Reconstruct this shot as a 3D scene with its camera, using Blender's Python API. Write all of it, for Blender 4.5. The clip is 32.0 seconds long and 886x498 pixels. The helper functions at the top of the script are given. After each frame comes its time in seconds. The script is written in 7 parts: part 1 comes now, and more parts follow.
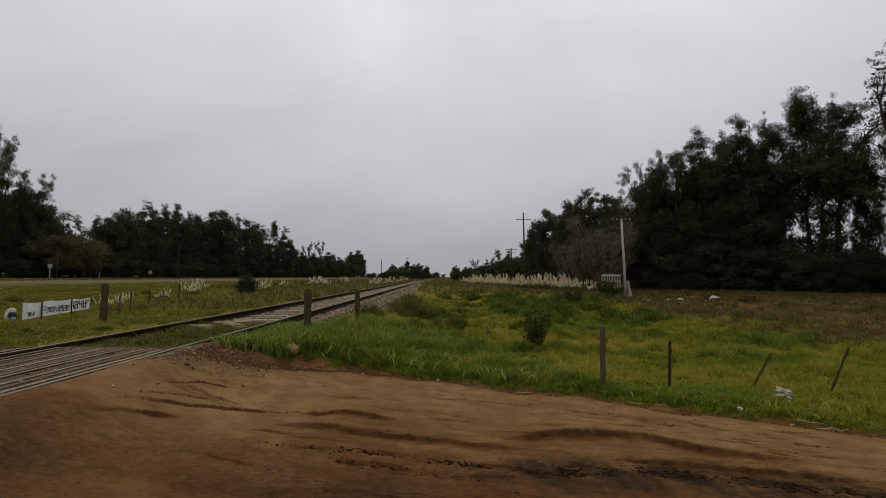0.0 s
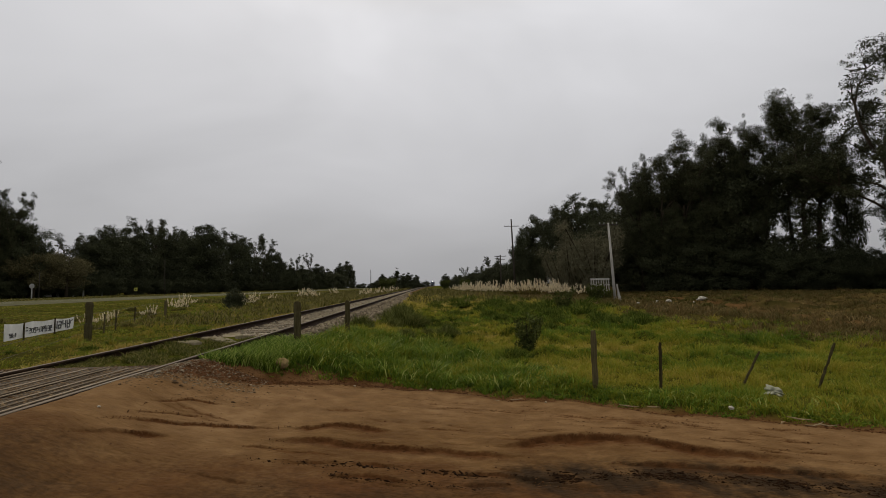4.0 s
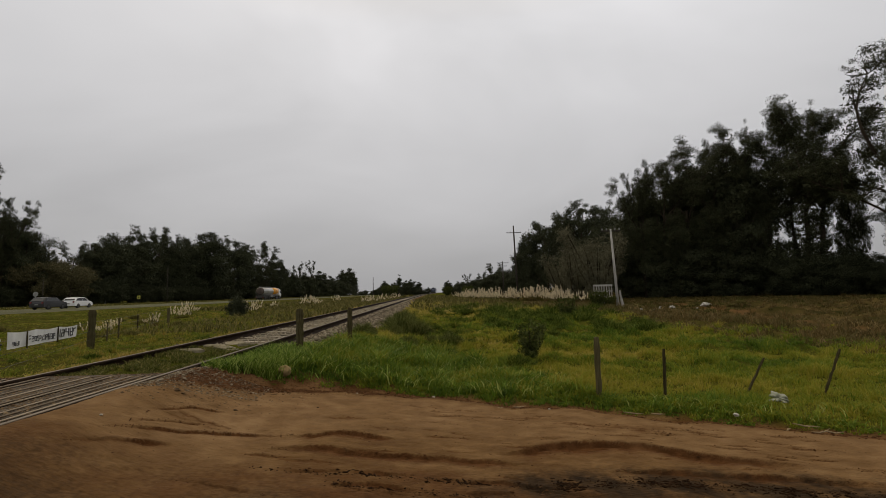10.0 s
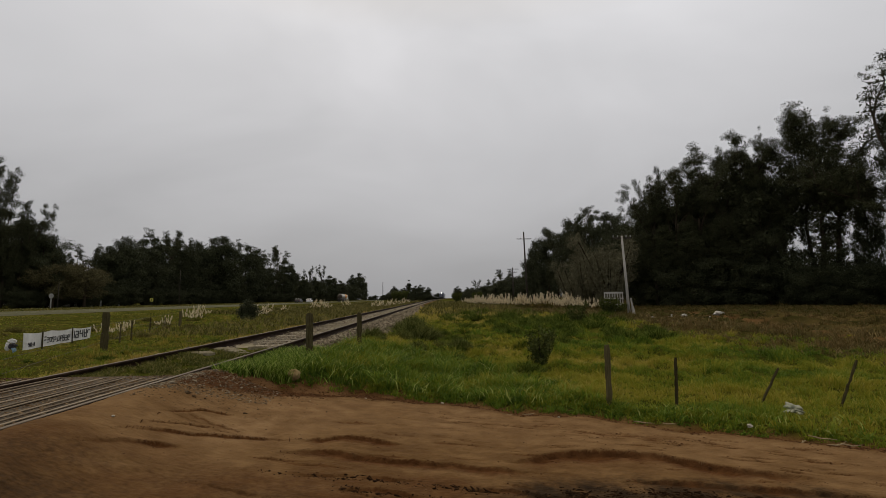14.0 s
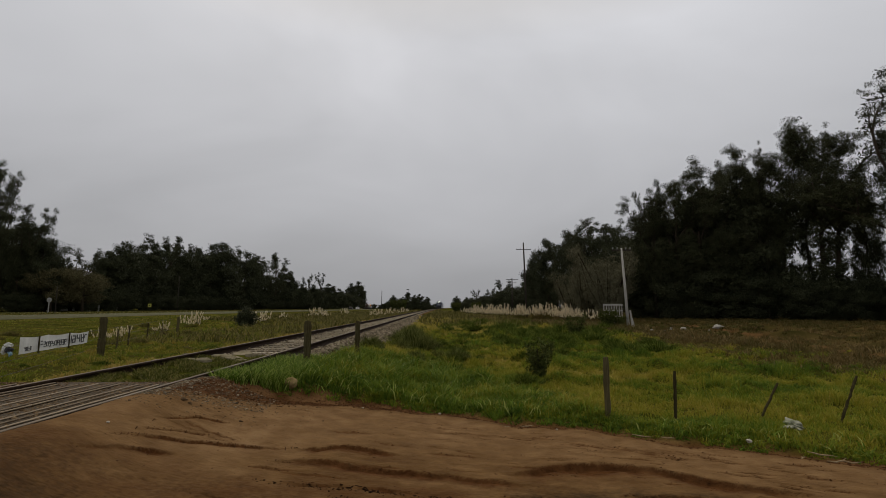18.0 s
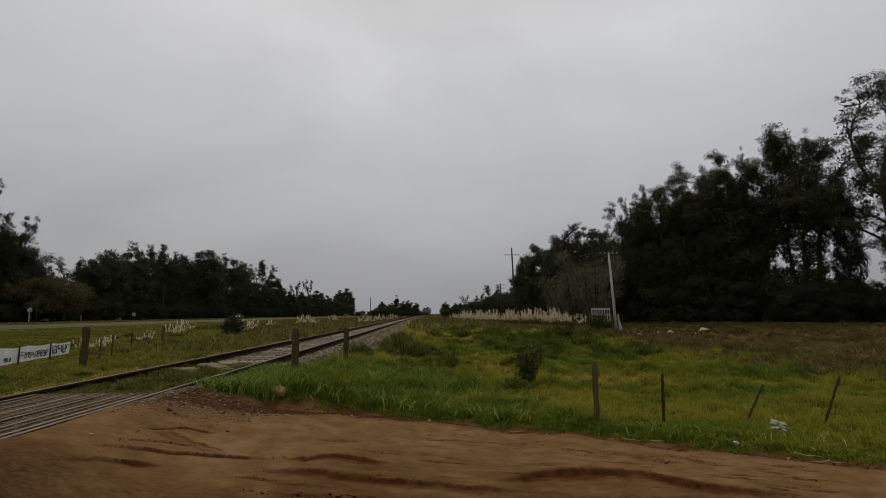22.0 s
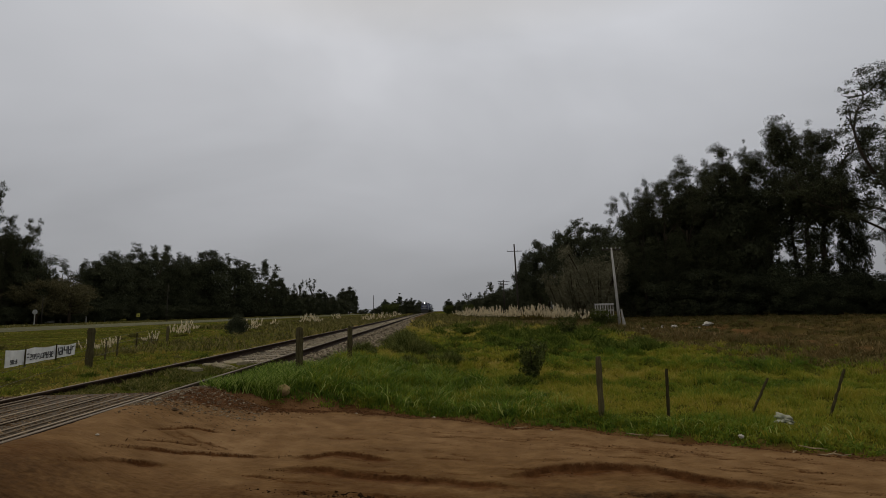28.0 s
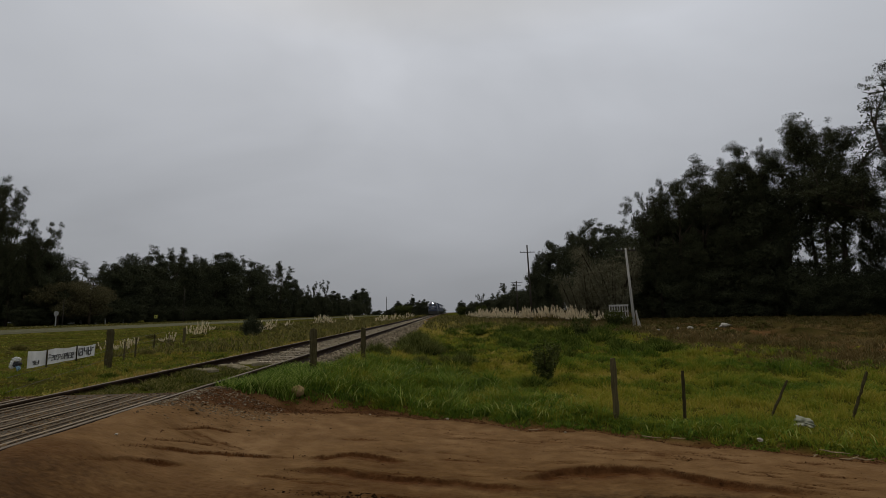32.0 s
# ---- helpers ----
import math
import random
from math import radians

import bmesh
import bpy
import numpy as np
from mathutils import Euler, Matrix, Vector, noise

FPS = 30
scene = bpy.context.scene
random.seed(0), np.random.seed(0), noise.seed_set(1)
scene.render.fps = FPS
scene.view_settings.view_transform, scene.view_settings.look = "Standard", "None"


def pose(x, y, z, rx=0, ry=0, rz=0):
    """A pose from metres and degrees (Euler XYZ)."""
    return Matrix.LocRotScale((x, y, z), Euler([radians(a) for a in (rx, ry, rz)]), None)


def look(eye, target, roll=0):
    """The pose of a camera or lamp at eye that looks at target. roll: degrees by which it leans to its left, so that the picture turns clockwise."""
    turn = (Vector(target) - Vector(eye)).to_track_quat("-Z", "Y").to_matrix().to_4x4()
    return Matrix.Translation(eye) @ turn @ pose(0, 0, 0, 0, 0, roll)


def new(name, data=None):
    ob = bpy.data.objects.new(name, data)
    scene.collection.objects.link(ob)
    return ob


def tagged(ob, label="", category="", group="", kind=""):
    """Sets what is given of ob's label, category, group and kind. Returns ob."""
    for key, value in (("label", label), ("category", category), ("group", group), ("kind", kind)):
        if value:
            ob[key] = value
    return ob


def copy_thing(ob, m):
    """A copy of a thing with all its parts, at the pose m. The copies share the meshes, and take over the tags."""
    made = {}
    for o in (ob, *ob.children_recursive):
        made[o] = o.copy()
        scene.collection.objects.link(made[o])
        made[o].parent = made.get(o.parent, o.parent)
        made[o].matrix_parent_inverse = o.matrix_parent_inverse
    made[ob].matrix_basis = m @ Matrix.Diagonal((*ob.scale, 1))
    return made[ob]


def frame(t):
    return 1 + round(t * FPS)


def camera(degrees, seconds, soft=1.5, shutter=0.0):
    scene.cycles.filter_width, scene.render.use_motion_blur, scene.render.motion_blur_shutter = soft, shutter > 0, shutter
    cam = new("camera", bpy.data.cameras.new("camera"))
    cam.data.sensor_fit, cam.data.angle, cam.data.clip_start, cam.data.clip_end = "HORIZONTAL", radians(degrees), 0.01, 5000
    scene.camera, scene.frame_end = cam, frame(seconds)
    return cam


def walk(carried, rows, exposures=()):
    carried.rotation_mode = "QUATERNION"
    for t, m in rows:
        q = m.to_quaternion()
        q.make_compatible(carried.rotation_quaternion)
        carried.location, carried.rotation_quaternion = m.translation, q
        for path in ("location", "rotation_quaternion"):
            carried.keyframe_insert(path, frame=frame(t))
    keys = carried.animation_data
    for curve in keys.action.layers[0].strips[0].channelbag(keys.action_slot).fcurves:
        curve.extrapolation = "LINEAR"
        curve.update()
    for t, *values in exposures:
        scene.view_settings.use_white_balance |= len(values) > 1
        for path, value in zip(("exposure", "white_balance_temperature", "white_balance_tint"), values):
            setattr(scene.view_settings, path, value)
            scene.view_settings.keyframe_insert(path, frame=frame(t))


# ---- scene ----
cam = camera(85, 32.0, soft=0.75)
EYE = (0.0, 0.0, 1.6)
PATH = [
    (0, 93.32, -0.45, -0.87), (0.5, 93.39, -0.45, -1.28), (1, 93.70, -0.40, -1.97), (1.5, 93.89, -0.46, -2.02),
    (2, 93.85, -0.14, -1.95), (2.5, 93.82, 0.53, -2.06), (3, 93.91, 0.77, -2.06), (3.5, 94.15, 1.02, -2.03),
    (5.5, 94.62, 1.38, -2.09), (6, 94.89, 1.45, -2.05), (6.5, 95.11, 1.54, -2.09), (7, 95.12, 1.56, -2.03),
    (7.5, 95.13, 1.49, -2.03), (8, 95.17, 1.52, -2.05), (8.5, 95.15, 1.46, -1.94), (9, 95.16, 1.41, -1.81),
    (9.5, 95.13, 1.36, -1.82), (10, 95.12, 1.38, -1.77), (10.5, 95.16, 1.15, -1.43), (11, 95.48, 0.95, -0.91),
    (11.5, 95.57, 0.93, -0.91), (12, 95.75, 0.93, -0.90), (12.5, 95.77, 0.90, -0.83), (13, 95.74, 0.98, -0.86),
    (13.5, 95.71, 0.88, -0.80), (14, 95.81, 0.80, -0.65), (14.5, 96.02, 0.82, -0.58), (16.5, 95.98, 1.04, -0.27),
    (17, 96.10, 0.33, -0.37), (17.5, 96.53, 0.03, -0.80), (18, 96.94, -0.00, -0.78), (18.5, 96.92, 0.06, -1.06),
    (19, 96.93, -0.39, -1.40), (19.5, 97.31, -0.31, -1.46), (20, 97.60, -0.28, -1.45), (20.5, 97.69, 0.75, -1.73),
    (21, 97.71, 1.09, -1.65), (21.5, 97.65, 0.59, -1.86), (22, 97.63, 0.58, -2.07), (22.5, 97.60, 0.51, -2.10),
    (23, 97.58, -0.17, -2.19), (23.5, 97.61, -0.30, -2.18), (24, 97.58, -0.14, -2.12), (24.5, 97.57, 0.50, -2.02),
    (25, 97.39, 0.80, -2.00), (25.5, 97.25, 0.88, -1.96), (27.5, 97.31, 1.29, -1.72), (28, 97.30, 1.26, -1.69),
    (28.5, 97.27, 1.41, -1.38), (29, 97.26, 1.43, -1.20), (29.5, 97.26, 1.45, -1.17), (30, 97.24, 1.37, -0.82),
    (30.5, 97.22, 1.38, -0.43), (31, 97.21, 1.35, -0.37), (31.5, 97.25, 1.30, -0.29), (32, 97.49, 1.30, -0.18),
]
walk(cam, [(t, pose(*EYE, a, b, c)) for t, a, b, c in PATH],
     exposures=[(0.0, -0.06, 6500, 10), (7.0, -0.08, 6750, 10), (10.0, -0.08, 6750, 10), (14.0, -0.17, 6700, 10), (19.0, -0.30, 6550, 10), (25.0, -0.38, 6550, 10), (32.0, -0.48, 6330, 9)])

# ---- world: low overcast sky ----
world = bpy.data.worlds.new("overcast_sky")
scene.world = world
world.use_nodes = True
wn, wl = world.node_tree.nodes, world.node_tree.links
wn.clear()


def wnode(kind, **vals):
    n = wn.new(kind)
    for k, v in vals.items():
        n.inputs[k].default_value = v
    return n


sky = wn.new("ShaderNodeTexSky")
sky.sky_type, sky.sun_disc = "NISHITA", False
sky.sun_elevation, sky.sun_rotation = radians(55), radians(-20)
sky.air_density, sky.dust_density = 1.0, 6.0
coord = wn.new("ShaderNodeTexCoord")
mp = wn.new("ShaderNodeMapping")
mp.inputs["Scale"].default_value = (1.0, 1.0, 2.2)
wl.new(coord.outputs["Generated"], mp.inputs["Vector"])
big = wnode("ShaderNodeTexNoise", Scale=1.5, Detail=4.0, Roughness=0.5, Distortion=0.4)
wl.new(mp.outputs["Vector"], big.inputs["Vector"])
ramp = wn.new("ShaderNodeValToRGB")
ramp.color_ramp.elements[0].position, ramp.color_ramp.elements[1].position = 0.28, 0.78
ramp.color_ramp.elements[0].color = (0.424, 0.431, 0.452, 1)
ramp.color_ramp.elements[1].color = (0.585, 0.592, 0.622, 1)
wl.new(big.outputs["Fac"], ramp.inputs["Fac"])
# the cloud deck brightens slowly from the horizon towards the zenith
sep = wn.new("ShaderNodeSeparateXYZ")
wl.new(coord.outputs["Generated"], sep.inputs["Vector"])
grad = wn.new("ShaderNodeMapRange")
grad.inputs["From Min"].default_value, grad.inputs["From Max"].default_value = 0.0, 0.5
grad.inputs["To Min"].default_value, grad.inputs["To Max"].default_value = 0.645, 1.27
wl.new(sep.outputs["Z"], grad.inputs["Value"])
# the deck thins overhead and lets warmer light through
warm = wn.new("ShaderNodeMapRange")
warm.inputs["From Min"].default_value, warm.inputs["From Max"].default_value = 0.5, 0.95
wl.new(sep.outputs["Z"], warm.inputs["Value"])
tint = wn.new("ShaderNodeMix")
tint.data_type = "RGBA"
wl.new(warm.outputs["Result"], tint.inputs["Factor"])
wl.new(ramp.outputs["Color"], tint.inputs["A"])
tint.inputs["B"].default_value = (0.545, 0.485, 0.385, 1)
mul = wn.new("ShaderNodeVectorMath")
mul.operation = "SCALE"
wl.new(tint.outputs["Result"], mul.inputs[0])
wl.new(grad.outputs["Result"], mul.inputs["Scale"])
bg_cloud = wnode("ShaderNodeBackground", Strength=1.18)
wl.new(mul.outputs["Vector"], bg_cloud.inputs["Color"])
bg_sky = wnode("ShaderNodeBackground", Strength=0.05)
wl.new(sky.outputs["Color"], bg_sky.inputs["Color"])
mixs = wnode("ShaderNodeMixShader", Fac=0.93)
wl.new(bg_sky.outputs["Background"], mixs.inputs[1])
wl.new(bg_cloud.outputs["Background"], mixs.inputs[2])
wout = wn.new("ShaderNodeOutputWorld")
wl.new(mixs.outputs["Shader"], wout.inputs["Surface"])

sun = new("sun", bpy.data.lights.new("sun", "SUN"))
sun.data.energy, sun.data.angle, sun.data.color = 0.9, radians(50), (1.0, 0.88, 0.70)
sun.matrix_world = look((0, 0, 60), (20, -50, 0))


# ---- materials ----
def material(name, stops, scale=4.0, rough=0.85, metal=0.0, bump=0.3, bump_scale=30.0, fine=6.0,
             stretch=(1, 1, 1), per="", per_amount=0.35, patch=None, patch_scale=0.25, spec=0.06, bump_dist=0.02,
             space="Object", sheen_through=0.0):
    """A surface: colour ramp over two-scale noise, relief, and variation per object or per island."""
    m = bpy.data.materials.new(name)
    m.use_nodes = True
    nt = m.node_tree
    nd, ln = nt.nodes, nt.links
    bs = nd["Principled BSDF"]
    bs.inputs["Roughness"].default_value = rough
    bs.inputs["Metallic"].default_value = metal
    bs.inputs["Specular IOR Level"].default_value = spec
    tc = nd.new("ShaderNodeTexCoord")
    ge = nd.new("ShaderNodeNewGeometry")
    mapn = nd.new("ShaderNodeMapping")
    mapn.inputs["Scale"].default_value = stretch
    if space == "World":
        ln.new(ge.outputs["Position"], mapn.inputs["Vector"])
    else:
        ln.new(tc.outputs["Object"], mapn.inputs["Vector"])
    n1 = nd.new("ShaderNodeTexNoise")
    n1.inputs["Scale"].default_value, n1.inputs["Detail"].default_value = scale, fine
    n1.inputs["Roughness"].default_value = 0.62
    ln.new(mapn.outputs["Vector"], n1.inputs["Vector"])
    fac = n1.outputs["Fac"]
    if per:
        if per == "island":
            src = ge.outputs["Random Per Island"]
        elif per == "tone":
            # each tuft has its own age, each blade strays from it
            at_ = nd.new("ShaderNodeAttribute")
            at_.attribute_name = "tone"
            stray = nd.new("ShaderNodeMix")
            stray.inputs["Factor"].default_value = 0.22
            ln.new(at_.outputs["Fac"], stray.inputs["A"])
            ln.new(ge.outputs["Random Per Island"], stray.inputs["B"])
            src = stray.outputs["Result"]
        else:
            src = nd.new("ShaderNodeObjectInfo").outputs["Random"]
        mx = nd.new("ShaderNodeMix")
        mx.inputs["Factor"].default_value = per_amount
        ln.new(fac, mx.inputs["A"])
        ln.new(src, mx.inputs["B"])
        fac = mx.outputs["Result"]
    rp = nd.new("ShaderNodeValToRGB")
    rp.color_ramp.elements[0].position, rp.color_ramp.elements[1].position = stops[0][0], stops[-1][0]
    rp.color_ramp.elements[0].color, rp.color_ramp.elements[1].color = (*stops[0][1], 1), (*stops[-1][1], 1)
    for p, c in stops[1:-1]:
        e = rp.color_ramp.elements.new(p)
        e.color = (*c, 1)
    ln.new(fac, rp.inputs["Fac"])
    col = rp.outputs["Color"]
    if patch:
        n2 = nd.new("ShaderNodeTexNoise")
        n2.inputs["Scale"].default_value, n2.inputs["Detail"].default_value = patch_scale, 4.0
        ln.new(ge.outputs["Position"], n2.inputs["Vector"])
        r2 = nd.new("ShaderNodeMapRange")
        r2.inputs["From Min"].default_value, r2.inputs["From Max"].default_value = 0.42, 0.62
        r2.inputs["To Max"].default_value = patch[1]
        ln.new(n2.outputs["Fac"], r2.inputs["Value"])
        m2 = nd.new("ShaderNodeMix")
        m2.data_type = "RGBA"
        ln.new(r2.outputs["Result"], m2.inputs["Factor"])
        ln.new(col, m2.inputs["A"])
        m2.inputs["B"].default_value = (*patch[0], 1)
        col = m2.outputs["Result"]
    ln.new(col, bs.inputs["Base Color"])
    if bump > 0:
        nb = nd.new("ShaderNodeTexNoise")
        nb.inputs["Scale"].default_value, nb.inputs["Detail"].default_value = bump_scale, 5.0
        ln.new(mapn.outputs["Vector"], nb.inputs["Vector"])
        bp = nd.new("ShaderNodeBump")
        bp.inputs["Strength"].default_value, bp.inputs["Distance"].default_value = bump, bump_dist
        ln.new(nb.outputs["Fac"], bp.inputs["Height"])
        ln.new(bp.outputs["Normal"], bs.inputs["Normal"])
    if sheen_through > 0:
        bs.inputs["Transmission Weight"].default_value = 0.0
        tr = nd.new("ShaderNodeBsdfTranslucent")
        ln.new(col, tr.inputs["Color"])
        ms = nd.new("ShaderNodeMixShader")
        ms.inputs["Fac"].default_value = sheen_through
        ln.new(bs.outputs["BSDF"], ms.inputs[1])
        ln.new(tr.outputs["BSDF"], ms.inputs[2])
        ln.new(ms.outputs["Shader"], nd["Material Output"].inputs["Surface"])
    return m


def plain(name, rgb, rough=0.5, metal=0.0, emit=0.0, vary=0.25, spec=0.5):
    """A painted, plastic or metal surface with slight dirt variation."""
    lo = tuple(c * (1 - vary) for c in rgb)
    m = material(name, [(0.3, lo), (0.65, rgb)], scale=3.0, rough=rough, metal=metal, bump=0.04, spec=spec)
    if emit:
        bs = m.node_tree.nodes["Principled BSDF"]
        bs.inputs["Emission Color"].default_value = (*rgb, 1)
        bs.inputs["Emission Strength"].default_value = emit
    return m


M_SOIL = material("meadow_turf", [(0.3, (0.036, 0.042, 0.008)), (0.5, (0.080, 0.082, 0.013)), (0.72, (0.130, 0.112, 0.022))],
                  scale=1.6, bump=1.0, bump_scale=14, bump_dist=0.08, space="World", patch=((0.026, 0.036, 0.005), 0.8), patch_scale=0.45, spec=0.0, rough=1.0)


def cover(m, attr, rgb_lo, rgb_hi, scale, ragged=0.0):
    """Adds a second ground cover to a surface, where the mesh carries it."""
    nd, ln = m.node_tree.nodes, m.node_tree.links
    bs = nd["Principled BSDF"]
    old = bs.inputs["Base Color"].links[0].from_socket
    at = nd.new("ShaderNodeAttribute")
    at.attribute_name = attr
    n = nd.new("ShaderNodeTexNoise")
    n.inputs["Scale"].default_value, n.inputs["Detail"].default_value = scale, 5.0
    ln.new(nd.new("ShaderNodeNewGeometry").outputs["Position"], n.inputs["Vector"])
    mp_ = nd.new("ShaderNodeMapRange")
    mp_.inputs["From Min"].default_value, mp_.inputs["From Max"].default_value = 0.35, 0.65
    ln.new(n.outputs["Fac"], mp_.inputs["Value"])
    c = nd.new("ShaderNodeMix")
    c.data_type = "RGBA"
    c.inputs["A"].default_value, c.inputs["B"].default_value = (*rgb_lo, 1), (*rgb_hi, 1)
    ln.new(mp_.outputs["Result"], c.inputs["Factor"])
    mx = nd.new("ShaderNodeMix")
    mx.data_type = "RGBA"
    fac = at.outputs["Fac"]
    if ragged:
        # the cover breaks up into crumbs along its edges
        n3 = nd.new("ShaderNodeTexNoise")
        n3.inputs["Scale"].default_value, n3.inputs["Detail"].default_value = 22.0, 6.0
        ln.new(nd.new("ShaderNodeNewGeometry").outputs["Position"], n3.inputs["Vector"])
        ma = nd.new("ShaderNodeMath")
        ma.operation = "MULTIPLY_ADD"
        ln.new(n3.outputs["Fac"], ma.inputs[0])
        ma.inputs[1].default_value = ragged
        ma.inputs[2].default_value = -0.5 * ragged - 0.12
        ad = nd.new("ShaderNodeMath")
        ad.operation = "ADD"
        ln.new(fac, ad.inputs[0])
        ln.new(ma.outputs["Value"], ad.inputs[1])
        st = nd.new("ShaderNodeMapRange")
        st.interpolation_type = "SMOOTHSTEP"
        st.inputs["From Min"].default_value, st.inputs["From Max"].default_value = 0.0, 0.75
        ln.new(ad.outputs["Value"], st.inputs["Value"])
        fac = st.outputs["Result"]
    ln.new(fac, mx.inputs["Factor"])
    ln.new(old, mx.inputs["A"])
    ln.new(c.outputs["Result"], mx.inputs["B"])
    ln.new(mx.outputs["Result"], bs.inputs["Base Color"])


cover(M_SOIL, "dry", (0.027, 0.027, 0.007), (0.108, 0.077, 0.029), 0.35)
cover(M_SOIL, "bare", (0.092, 0.046, 0.018), (0.175, 0.096, 0.045), 3.0)
M_DIRT = material("dirt_road_soil", [(0.30, (0.088, 0.046, 0.017)), (0.5, (0.150, 0.085, 0.034)), (0.70, (0.210, 0.126, 0.057))],
                  scale=2.2, bump=1.0, bump_scale=24, bump_dist=0.025, space="World", stretch=(0.7, 1.6, 1), fine=10.0, rough=0.85, spec=0.03, patch=((0.085, 0.043, 0.0155), 0.5), patch_scale=5.0)
cover(M_DIRT, "dry", (0.160, 0.092, 0.041), (0.245, 0.152, 0.075), 4.0)
# colour of damp red earth, and of the shade painted under rut scarps
cover(M_DIRT, "wet_shade", (0.060, 0.0245, 0.0084), (0.108, 0.048, 0.0175), 8.0, 0.3)
cover(M_DIRT, "mud", (0.020, 0.0125, 0.0065), (0.050, 0.031, 0.016), 6.0, 0.6)
M_CLOD = material("dirt_clods", [(0.3, (0.060, 0.030, 0.013)), (0.7, (0.16, 0.088, 0.042))], scale=5, per="island", space="World")
M_REDCRUMB = material("red_earth_crumbs", [(0.3, (0.050, 0.023, 0.009)), (0.7, (0.135, 0.066, 0.028))], scale=5, per="island", space="World", spec=0.03)
M_MUD = material("wet_mud_clods", [(0.3, (0.010, 0.0055, 0.0025)), (0.7, (0.040, 0.021, 0.010))], scale=5, per="island", space="World", rough=0.85, spec=0.03)
M_ASPHALT = material("highway_asphalt", [(0.3, (0.078, 0.078, 0.044)), (0.7, (0.112, 0.110, 0.064))], scale=0.5, bump=0.2, spec=0.03,
                     bump_scale=60, space="World", stretch=(1, 0.1, 1), rough=1.0)
M_PAINT = plain("road_paint", (0.30, 0.30, 0.25), 0.7)
M_BALLAST = material("ballast_bed", [(0.3, (0.045, 0.036, 0.026)), (0.7, (0.14, 0.115, 0.088))], scale=14, bump=0.9, bump_scale=26,
                     bump_dist=0.05, space="World")
M_STONE = material("ballast_stone", [(0.25, (0.075, 0.059, 0.039)), (0.5, (0.165, 0.135, 0.094)), (0.8, (0.31, 0.265, 0.195))], scale=6, per="island", per_amount=0.6, space="World")
M_SLAB = material("pale_concrete_rubble", [(0.3, (0.12, 0.105, 0.066)), (0.7, (0.27, 0.235, 0.16))], scale=6, bump=0.7, space="World")
M_CLODSTONE = material("brown_gravel", [(0.25, (0.055, 0.033, 0.016)), (0.55, (0.130, 0.084, 0.045)), (0.85, (0.25, 0.18, 0.105))], scale=6, per="island", per_amount=0.6, space="World")
M_RUST = material("rusty_rail", [(0.3, (0.013, 0.008, 0.005)), (0.7, (0.036, 0.021, 0.012))], scale=9, bump=0.4, bump_scale=60, rough=0.75, metal=0.2, space="World")
M_RAILTOP = material("worn_rail_head", [(0.3, (0.095, 0.075, 0.055)), (0.7, (0.19, 0.155, 0.118))], scale=5, stretch=(3, 0.3, 1), rough=0.55, metal=0.3, bump=0.1, space="World")
M_SLEEPER = material("weathered_sleeper", [(0.3, (0.11, 0.095, 0.070)), (0.7, (0.36, 0.32, 0.25))], scale=6, stretch=(0.5, 4, 4), bump=0.6, per="object", space="Object")
M_DECK = material("worn_crossing_steel", [(0.3, (0.12, 0.09, 0.06)), (0.7, (0.29, 0.235, 0.17))], scale=7, stretch=(3, 0.4, 1), rough=0.65, metal=0.15, bump=0.3, per="object", space="World")
M_POST = material("weathered_post_wood", [(0.3, (0.022, 0.017, 0.008)), (0.52, (0.058, 0.049, 0.023)), (0.75, (0.125, 0.107, 0.054))], scale=9, stretch=(7, 7, 0.35), bump=1.0, bump_scale=16, per="object", spec=0.05)
M_WIRE = plain("fence_wire", (0.07, 0.065, 0.06), 0.6, 0.5)
M_POLE = material("pale_concrete_pole", [(0.3, (0.30, 0.29, 0.27)), (0.7, (0.46, 0.45, 0.42))], scale=3, stretch=(4, 4, 0.5), bump=0.2)
M_DARKPOLE = material("dark_timber_pole", [(0.3, (0.03, 0.027, 0.023)), (0.7, (0.075, 0.065, 0.055))], scale=4, stretch=(5, 5, 0.5), bump=0.4)
M_BARK = material("bark", [(0.3, (0.016, 0.012, 0.008)), (0.7, (0.055, 0.043, 0.030))], scale=3, stretch=(3, 3, 0.5), bump=0.8, bump_scale=8, per="object")
M_PALEBARK = material("gum_bark", [(0.3, (0.020, 0.016, 0.011)), (0.7, (0.070, 0.056, 0.040))], scale=2, stretch=(3, 3, 0.4), bump=0.5, per="object")
M_LEAF = material("dark_gum_leaves", [(0.25, (0.024, 0.028, 0.014)), (0.5, (0.046, 0.051, 0.025)), (0.75, (0.075, 0.080, 0.041))], scale=0.6, per="island", per_amount=0.35, rough=0.55, bump=0, sheen_through=0.15)
M_PINE = material("dark_conifer_needles", [(0.25, (0.026, 0.031, 0.017)), (0.5, (0.047, 0.053, 0.028)), (0.8, (0.074, 0.082, 0.044))], scale=0.6, per="island", per_amount=0.35, rough=0.6, bump=0, sheen_through=0.1)
M_BROWNLEAF = material("brown_autumn_leaves", [(0.2, (0.050, 0.046, 0.022)), (0.5, (0.092, 0.084, 0.042)), (0.85, (0.15, 0.135, 0.070))], scale=0.6, per="island", per_amount=0.6, bump=0, sheen_through=0.15)
M_TWIG = material("bare_grey_twigs", [(0.2, (0.085, 0.080, 0.048)), (0.85, (0.19, 0.18, 0.115))], scale=0.6, per="island", per_amount=0.6, bump=0)
